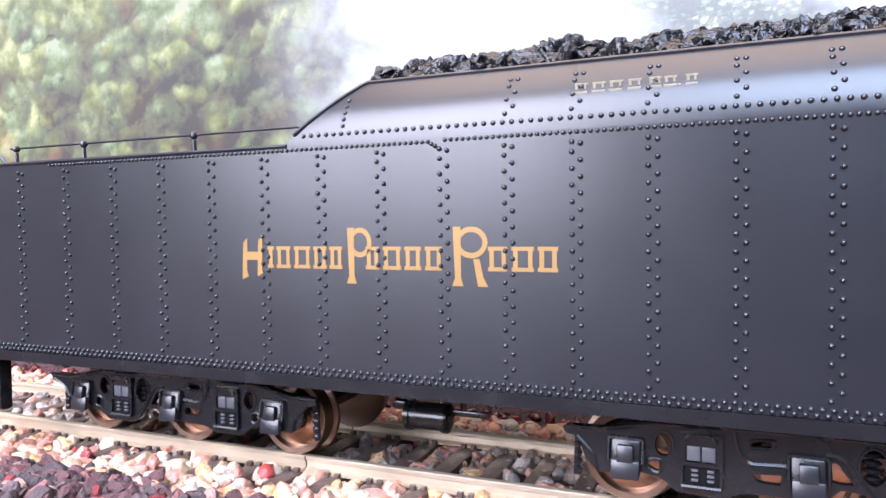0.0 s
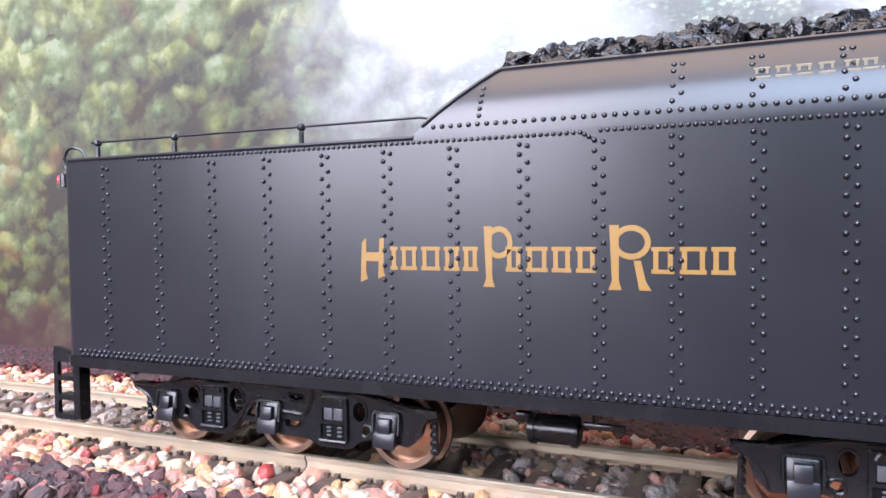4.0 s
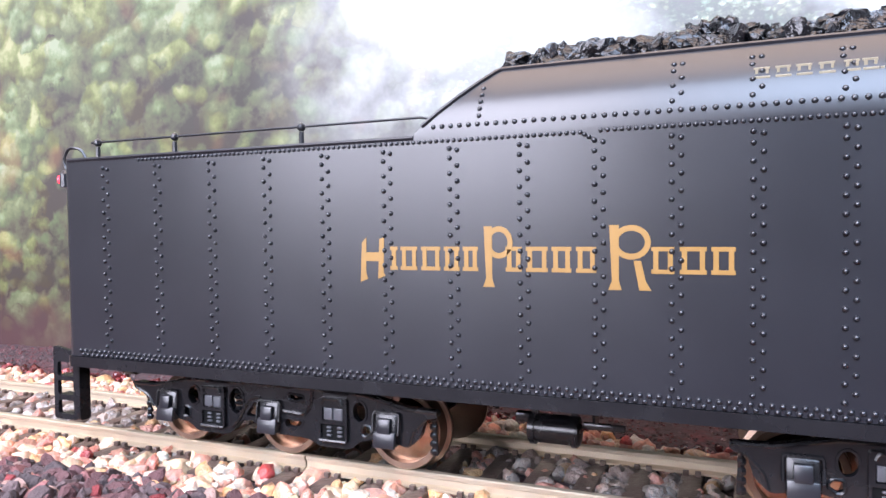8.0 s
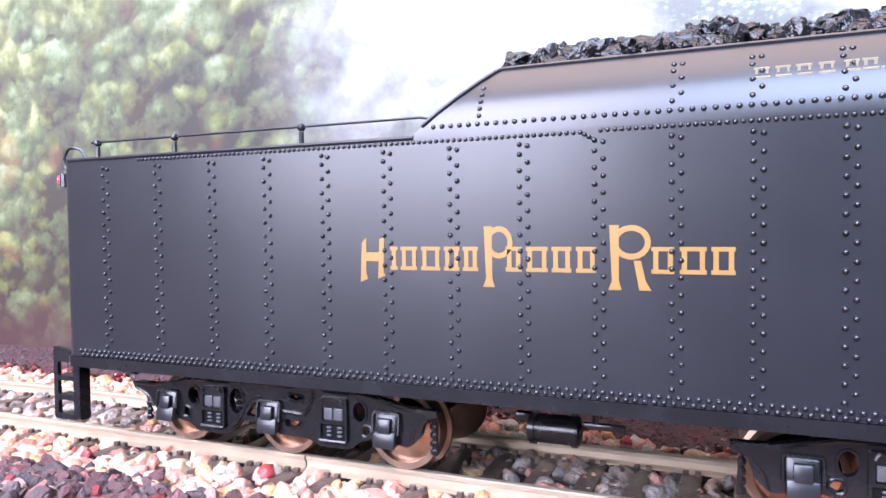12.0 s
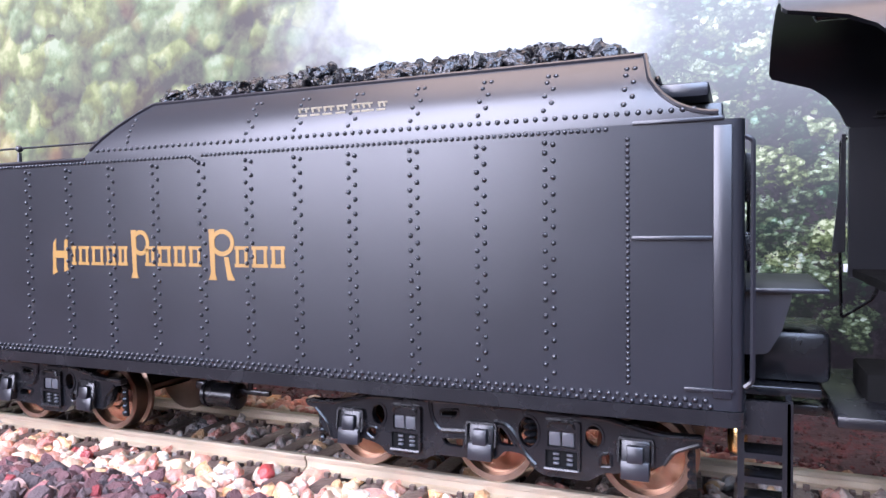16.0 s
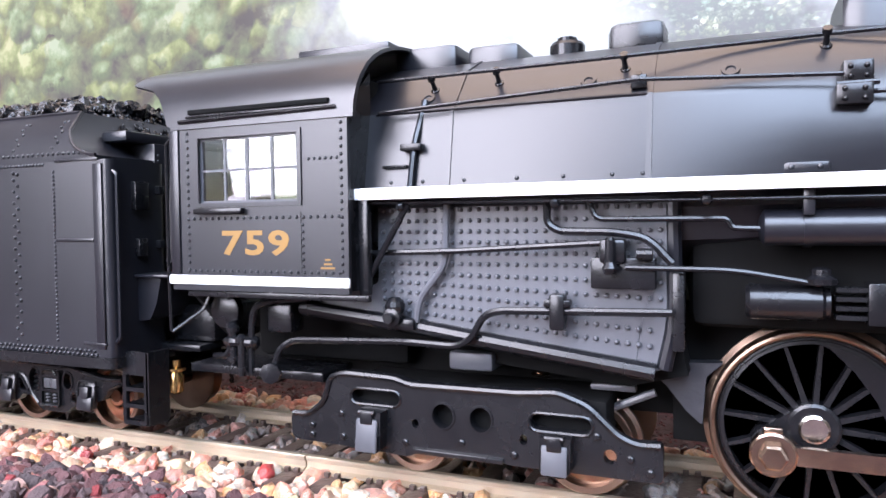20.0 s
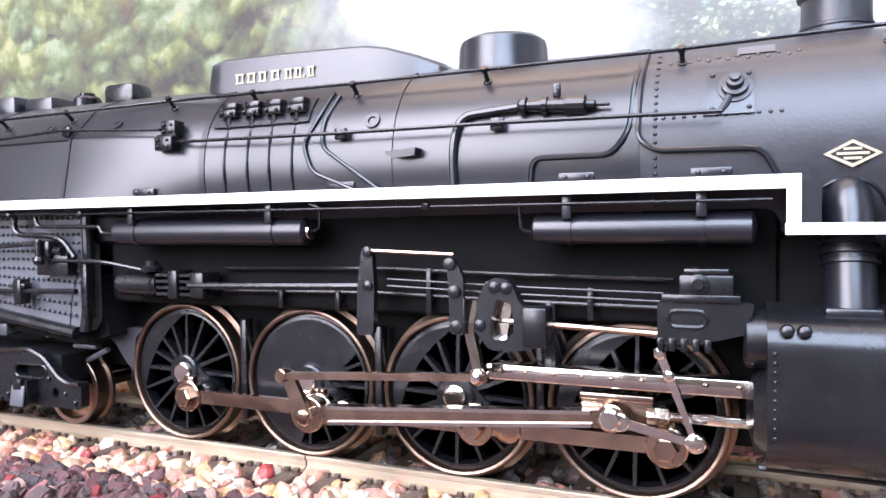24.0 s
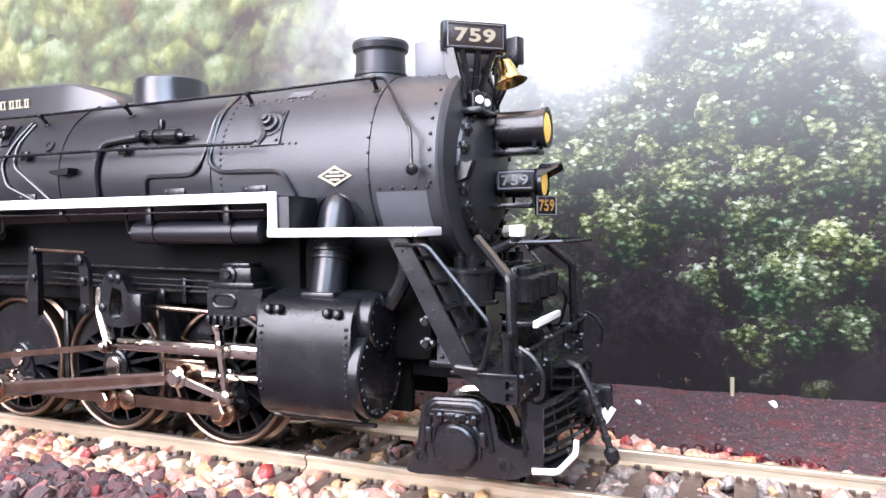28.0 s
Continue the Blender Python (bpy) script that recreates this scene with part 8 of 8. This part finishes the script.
        part("hanger", plate(B(), [(245.6, 3.7), (246.6, 3.7), (246.6, 10.6), (244.2, 11.6), (243.6, 11.6)], s * 13.5, s * 14.0), BLACK2, fs)
    cp = part("coupler", tube(B(), [(243.0, 0, 8.8), (248.4, 0, 8.8)], 1.3, 10), BLACK2, lo)
    bm = B()
    box(bm, 247.6, 250.6, -2.2, 0.4, 7.2, 10.4, 0.4)
    box(bm, 249.0, 251.6, 0.6, 2.0, 7.2, 10.4, 0.4)
    part("knuckle", bm, BLACK2, cp)
    part("white_pin", plate(B(), [(250.6, 5.4), (251.4, 6.2), (252.2, 7.6), (251.6, 8.0), (251.2, 7.2), (250.8, 7.8), (250.3, 7.4)], -0.6, 0.2), WHITE, cp, "white coupler pin")
    hs = part("air_hose", tube(B(), [(247.0, -3.6, 13.8), (248.6, -4.2, 13.6), (250.0, -4.6, 11.0), (252.6, -5.4, 3.6)], 0.42, 8, 0.9), BLACK2, lo)
    bm = B()
    for u in (0.25, 0.5, 0.75):
        p = Vector((250.0, -4.6, 11.0)).lerp(Vector((252.6, -5.4, 3.6)), u)
        ball(bm, p, 0.6, 8)
    turned(bm, (252.3, -5.3, 4.4), (0.35, -0.1, -1), [(0, 0.6), (0.4, 0.9), (1.4, 0.8), (1.9, 0.4)], 8)
    pieces("hose_clamp", bm, BLACK2, hs)
    # headlights, number boards, bell
    hl = part("headlight", turned(B(), (237.2, 0, 43.2), (1, 0, 0), [(-1.2, 0.9), (0, 1.0), (0.0, 2.1), (0.3, 2.35), (5.9, 2.4), (6.0, 2.6), (6.6, 2.6), (6.6, 2.1), (6.2, 2.05), (6.2, 0)], 28), BLACK2, lo)
    part("lens", turned(B(), (243.3, 0, 43.2), (1, 0, 0), [(0, 2.1), (0.4, 1.85), (0.65, 1.0), (0.7, 0)], 24), LENS, hl, "amber lit headlight lens")
    bm = B()
    box(bm, 236.6, 242.8, -1.9, 1.9, 39.9, 40.5, 0.1)
    for x in (237.4, 242.4):
        for y in (-1.5, 1.5):
            rodd(bm, (x, y, 40.4), (x, y, 41.7), 0.3, 6)
    pieces("headlight_bracket", bm, BLACK2, hl)
    ml = part("signal_light", turned(B(), (237.0, 0, 36.2), (1, 0, 0), [(0, 1.5), (0.3, 1.8), (5.6, 1.9), (5.8, 2.3), (6.4, 2.3), (6.4, 1.9), (6.0, 1.8), (6.0, 0)], 24), BLACK2, lo)
    part("lens", turned(B(), (242.8, 0, 36.2), (1, 0, 0), [(0, 1.85), (0.5, 1.6), (0.7, 0)], 20), LENS, ml, "amber lit signal lens")
    hood = B()
    secs = []
    for x, a in ((243.0, 1.35), (245.4, 0.8)):
        o = [(x, 2.5 * math.sin(t), 36.2 + 2.5 * math.cos(t)) for t in [-a + 2 * a * k / 10 for k in range(11)]]
        i = [(x, 2.3 * math.sin(t), 36.2 + 2.3 * math.cos(t)) for t in [a - 2 * a * k / 10 for k in range(11)]]
        secs.append(o + i)
    part("hood", loft(hood, secs), BLACK2, ml)
    for s in (-1, 1):
        nb = part("number_box", box(B(), 237.8, 242.8, min(s * 2.0, s * 3.0), max(s * 2.0, s * 3.0), 35.1, 37.7, 0.2), BLACK2, ml)
        if s < 0:
            bm = text_mesh("759", 1.75, 1.3, 0.03, 0.03, 1.15)
            w = max(v.co.x for v in bm.verts)
            bmesh.ops.scale(bm, verts=bm.verts, vec=(3.5 / w, 1, 1))
            bmesh.ops.translate(bm, verts=bm.verts, vec=(238.5, -3.04, 35.8))
            part("number", bm, SILVERPAD, ml, "small grey number 759", smooth=False)
            pts = [(a, -3.05, b) for a, b in ((238.1, 35.4), (242.5, 35.4), (242.5, 37.4), (238.1, 37.4))]
            part("bezel", tube(B(), pts + pts[:1], 0.14, 5), SILVERPAD, ml)
    bm = B()
    box(bm, 235.5, 242.2, -2.6, 2.6, 33.0, 33.6, 0.1)
    for x in (238.5, 242.4):
        for y in (-2.2, 2.2):
            rodd(bm, (x, y, 33.5), (x, y, 35.2), 0.22, 6)
    part("shelf", bm, BLACK2, ml)
    NPM = Matrix.Translation((243.6, -0.8, 0)) @ Matrix.Rotation(radians(-42), 4, "Z")
    npl = part("number_plate", box(B(), -0.25, 0.25, -1.55, 1.55, 31.9, 34.5, 0.2, m=NPM), BLACK2, lo, "black number plate with a gold rim")
    bm = text_mesh("759", 2.0, 1.0, 0.03, 0.04, 1.05)
    w = max(v.co.x for v in bm.verts)
    bmesh.ops.scale(bm, verts=bm.verts, vec=(2.3 / w, 1, 1))
    bmesh.ops.transform(bm, matrix=NPM @ Matrix.Translation((0.3, -1.15, 32.5)) @ Matrix.Rotation(radians(90), 4, "Z"), verts=bm.verts)
    part("number", bm, GOLD, npl, "gold number 759", smooth=False)
    pts = [tuple(NPM @ Vector((0.28, a, b))) for a, b in ((-1.4, 32.05), (1.4, 32.05), (1.4, 34.35), (-1.4, 34.35))]
    part("rim", tube(B(), pts + pts[:1], 0.13, 5), SILVERPAD, npl)
    # pair of angled number boards on ribbed brackets, above the smokebox front
    for s in (-1, 1):
        a, b = Vector((232.2, -6.8, 0)), Vector((238.8, -1.4, 0))
        if s > 0:
            a, b = Vector((232.6, 8.4, 0)), Vector((239.0, 5.6, 0))
        d = (b - a).normalized()
        n = Vector((d.y, -d.x, 0)) if s < 0 else Vector((-d.y, d.x, 0))
        m = Matrix(((d.x, -n.x, 0, a.x), (d.y, -n.y, 0, a.y), (0, 0, 1, 0), (0, 0, 0, 1)))
        ln = (b - a).length
        bm = box(B(), 0, ln, -0.2, 1.4, 52.8, 56.5, 0.2, m=m)
        nb = part("number_board", bm, BLACK2, lo)
        bm = box(B(), 0.7, ln - 0.7, -0.3, 0.2, 53.3, 56.0, 0.05, m=m)
        part("face", bm, BOARDBLK, nb)
        if s < 0:
            bm = text_mesh("759", 2.25, 1.3, 0.03, 0.07, 1.1)
            w = max(v.co.x for v in bm.verts)
            bmesh.ops.scale(bm, verts=bm.verts, vec=(5.4 / w, 1, 1))
            bmesh.ops.translate(bm, verts=bm.verts, vec=(1.5, -0.34, 53.85))
            bmesh.ops.transform(bm, matrix=m, verts=bm.verts)
            part("number", bm, CREAM, nb, "cream number 759", smooth=False)
            rim = [tuple(m @ Vector((p, -0.3, q))) for p, q in ((0.6, 53.2), (ln - 0.6, 53.2), (ln - 0.6, 56.1), (0.6, 56.1))]
            part("bezel", tube(B(), rim + rim[:1], 0.16, 5), SILVERPAD, nb)
        bm = B()
        for u in (0.05, 0.3, 0.55, 0.8):
            p = a + d * (ln * u)
            tube(bm, [(p.x, p.y, 52.9), (234.6 + 0.6 * u, p.y * 0.85, 47.2)], 0.42, 6)
        plate(bm, [(232.4, 52.9), (233.6, 52.9), (235.2, 46.4), (234.2, 46.0), (232.4, 50.5)], s * 6.0, s * 6.8)
        part("bracket", bm, BLACK2, nb)
    bl = part("bell", turned(B(), (237.5, 1.6, 52.6), (0.3, -0.05, -1), [(0, 0.3), (0.15, 0.9), (0.8, 1.15), (2.0, 1.35), (2.9, 1.9), (3.2, 2.3), (3.2, 2.0), (2.4, 1.3)], 28), BRASS, lo, "polished brass bell")
    part("yoke", tube(B(), [(236.8, -0.4, 50.4), (237.0, -0.2, 52.6), (237.4, 1.6, 53.2), (237.0, 3.2, 52.6), (236.8, 3.6, 50.4)], 0.35, 6, 0.5), BLACK2, bl)
    for y in (-4.4, -1.8):
        cl = part("class_lamp", turned(B(), (235.6, y, 45.4), (0, 0, 1), [(0, 0.9), (0.2, 1.15), (2.0, 1.15), (2.4, 0.7), (2.6, 0)], 16), BLACK2, lo)
        part("lamp_lens", turned(B(), (236.3, y - 0.6, 46.5), (1, -0.9, 0), [(0, 0.62), (0.3, 0.5), (0.45, 0)], 14), WHITE, cl, "pale white lamp lens")
    part("lamp_shelf", box(B(), 234.2, 237.2, -7.0, -1.0, 44.6, 45.4, 0.2), BLACK2, lo)
    # lead truck
    ax = small_axle(lo, 236.4, 5.2, BLACK2, tyre=STEEL)
    SPIN.append((ax, 5.2, 0.0, 236.4 - LX, 5.2))
    for s in (-1, 1):
        out = rounded([(229.6, 1.6), (231.0, 1.4), (243.0, 2.2), (245.4, 3.2), (245.6, 6.0), (243.6, 5.6), (241.4, 6.4), (240.6, 9.8), (239.6, 10.8), (232.6, 10.6), (231.8, 9.6), (231.2, 5.0)], 0.6, 3)
        fr = part("lead_truck_frame", plate(B(), out, s * 12.6, s * 13.6), BLACK2, lo)
        bm = B()
        for z in (8.6, 9.2, 9.8):
            box(bm, 233.0, 239.2, min(s * 13.5, s * 14.0), max(s * 13.5, s * 14.0), z, z + 0.35, 0.1)
        tube(bm, [(232.6, s * 13.7, 6.4), (232.8, s * 13.7, 9.4), (233.8, s * 13.7, 10.2), (238.6, s * 13.7, 10.3), (239.6, s * 13.7, 9.4), (239.8, s * 13.7, 6.4)], 0.4, 6, 0.8)
        part("rib", bm, BLACK2, fr)
        bm = turned(B(), (236.2, s * 13.4, 5.2), (0, s, 0), [(0, 2.65), (0.8, 2.65), (1.0, 2.4), (1.1, 0)], 28)
        tube(bm, [(231.9, s * 13.75, 3.6), (232.6, s * 13.75, 9.6), (233.4, s * 13.75, 10.6), (238.9, s * 13.75, 10.8), (239.8, s * 13.75, 9.8), (240.6, s * 13.75, 5.0)], 0.3, 6, 0.9)
        for x in (234.2, 236.4, 238.4):
            turned(bm, (x, s * 13.8, 8.0), (0, 0, 1), [(0, 0.5), (0.3, 0.65), (0.9, 0.65), (1.2, 0.45)], 8)
        for x in (232.9, 239.6):
            box(bm, x - 0.4, x + 0.4, min(s * 13.5, s * 14.3), max(s * 13.5, s * 14.3), 5.6, 7.4, 0.15)
        for k in range(6):
            t = math.pi * (k + 0.5) / 6
            rivet(bm, (236.2 + 3.4 * math.cos(t), s * 13.6, 5.2 + 3.2 * math.sin(t)), (0, s, 0), 0.35, 0.4, 6)
        tube(bm, [(233.4, s * 13.7, 4.0), (233.2, s * 13.7, 6.8), (234.4, s * 13.7, 8.2), (238.0, s * 13.7, 8.3), (239.2, s * 13.7, 6.8), (239.0, s * 13.7, 4.0)], 0.3, 6, 0.8)
        box(bm, 234.8, 237.6, min(s * 13.5, s * 14.2), max(s * 13.5, s * 14.2), 8.3, 9.3, 0.2)
        for x in (231.6, 242.0):
            turned(bm, (x, s * 13.4, 3.6), (0, s, 0), [(0, 0.9), (0.4, 0.9), (0.4, 0.5), (0.2, 0.4), (0.2, 0)], 14)
        part("journal_cover", bm, BLACK2, fr)
    part("truck_yoke", box(B(), 230.0, 243.0, -12.4, -7.0, 3.2, 4.2, 0.2), DEEP, lo)
    part("pilot_frame", box(B(), 228.0, 245.0, -8.0, 8.0, 11.8, 13.9, 0.3), DEEP, lo)


def locomotive():
    global OX
    OX = LX
    lo = thing("steam_locomotive", "satin black model steam locomotive with white trim on the rails", "locomotive", LX)
    boiler(lo)
    domes(lo)
    plumbing(lo)
    cab(lo)
    firebox_pipes(lo)
    running_boards(lo)
    fixed_gear(lo)
    front_end(lo)
    return lo


LOCO = locomotive()
DRIVERS = [driver(LOCO, k) for k in range(4)]
GEAR = valve_gear(LOCO)


def crew():
    """A plain painted figurine in the cab window."""
    bm = B()
    turned(bm, (71.0, -16.5, 24.4), (0, 0, 1), [(0, 2.2), (4.0, 2.4), (8.0, 2.6), (10.0, 2.0), (10.6, 0.9), (11.0, 0.9)], 14)
    ball(bm, (71.0, -16.5, 35.8), 1.15, 12)
    tube(bm, [(71.4, -17.2, 33.8), (73.6, -18.4, 33.2), (75.0, -19.0, 35.0)], 0.8, 8, 0.6)
    ob = part("figurine", bm, SKIN)
    ob.location = (LX * 0.001, 0, 0)
    return tagged(ob, label="small pale painted crew figurine in the cab window", category="figurine")


CREW = crew()


def motions():
    fine, coarse = stations(0.1), stations(0.2)
    for ob, x0 in ((LOCO, LX), (TENDER, TX), (COAL_LOAD, TX), (CREW, LX)):
        walk(ob, [(t, pose((x0 + run(t)) * 0.001, 0, 0)) for t in fine])

    def turn(x, y, z, a):
        """A part at x, y, z in its thing's millimetres, turned by a, anticlockwise as the camera sees it."""
        return pose(x * 0.001, y * 0.001, z * 0.001, 0, -math.degrees(a), 0)

    def phase(t):
        return radians(176) - run(t) / 9.8
    for ob, r, a0, x, z in SPIN:
        walk(ob, [(t, turn(x, 0, z, -run(t) / r)) for t in coarse])
    for k, ob in enumerate(DRIVERS):
        walk(ob, [(t, turn(AXLES[k] - LX, 0, RD, phase(t))) for t in coarse])
    rows = {n: [] for n in GEAR}
    for t in fine:
        a = phase(t)
        (px, pz), xh, (ex, ez), (fx, fz) = gear(a)
        sx, sz = crank(0, a)
        rows["side"].append((t, turn(sx - LX, 0, sz, 0)))
        rows["main"].append((t, turn(px - LX, 0, pz, math.atan2(Z_XH - pz, xh - px))))
        rows["crosshead"].append((t, turn(xh - LX, 0, Z_XH, 0)))
        rows["ecc"].append((t, turn(ex - LX, 0, ez, math.atan2(fz - ez, fx - ex))))
        rows["link"].append((t, turn(TRUN[0] - LX, 0, TRUN[1], math.atan2(fx - TRUN[0], TRUN[1] - fz))))
        bx = xh + 8.3
        lean = math.asin(max(-0.9, min(0.9, (bx - COMB_TOP[0]) / 8.6)))
        rows["comb"].append((t, turn(COMB_TOP[0] - LX, 0, COMB_TOP[1], lean)))
        cx, cz = COMB_TOP[0] + 8.6 * math.sin(lean), COMB_TOP[1] - 8.6 * math.cos(lean)
        ux, uz = xh + 1.0, Z_XH - 0.2
        rows["union"].append((t, turn(ux - LX, 0, uz, math.atan2(cz - uz, cx - ux))))
    for n, ob in GEAR.items():
        walk(ob, rows[n])


motions()
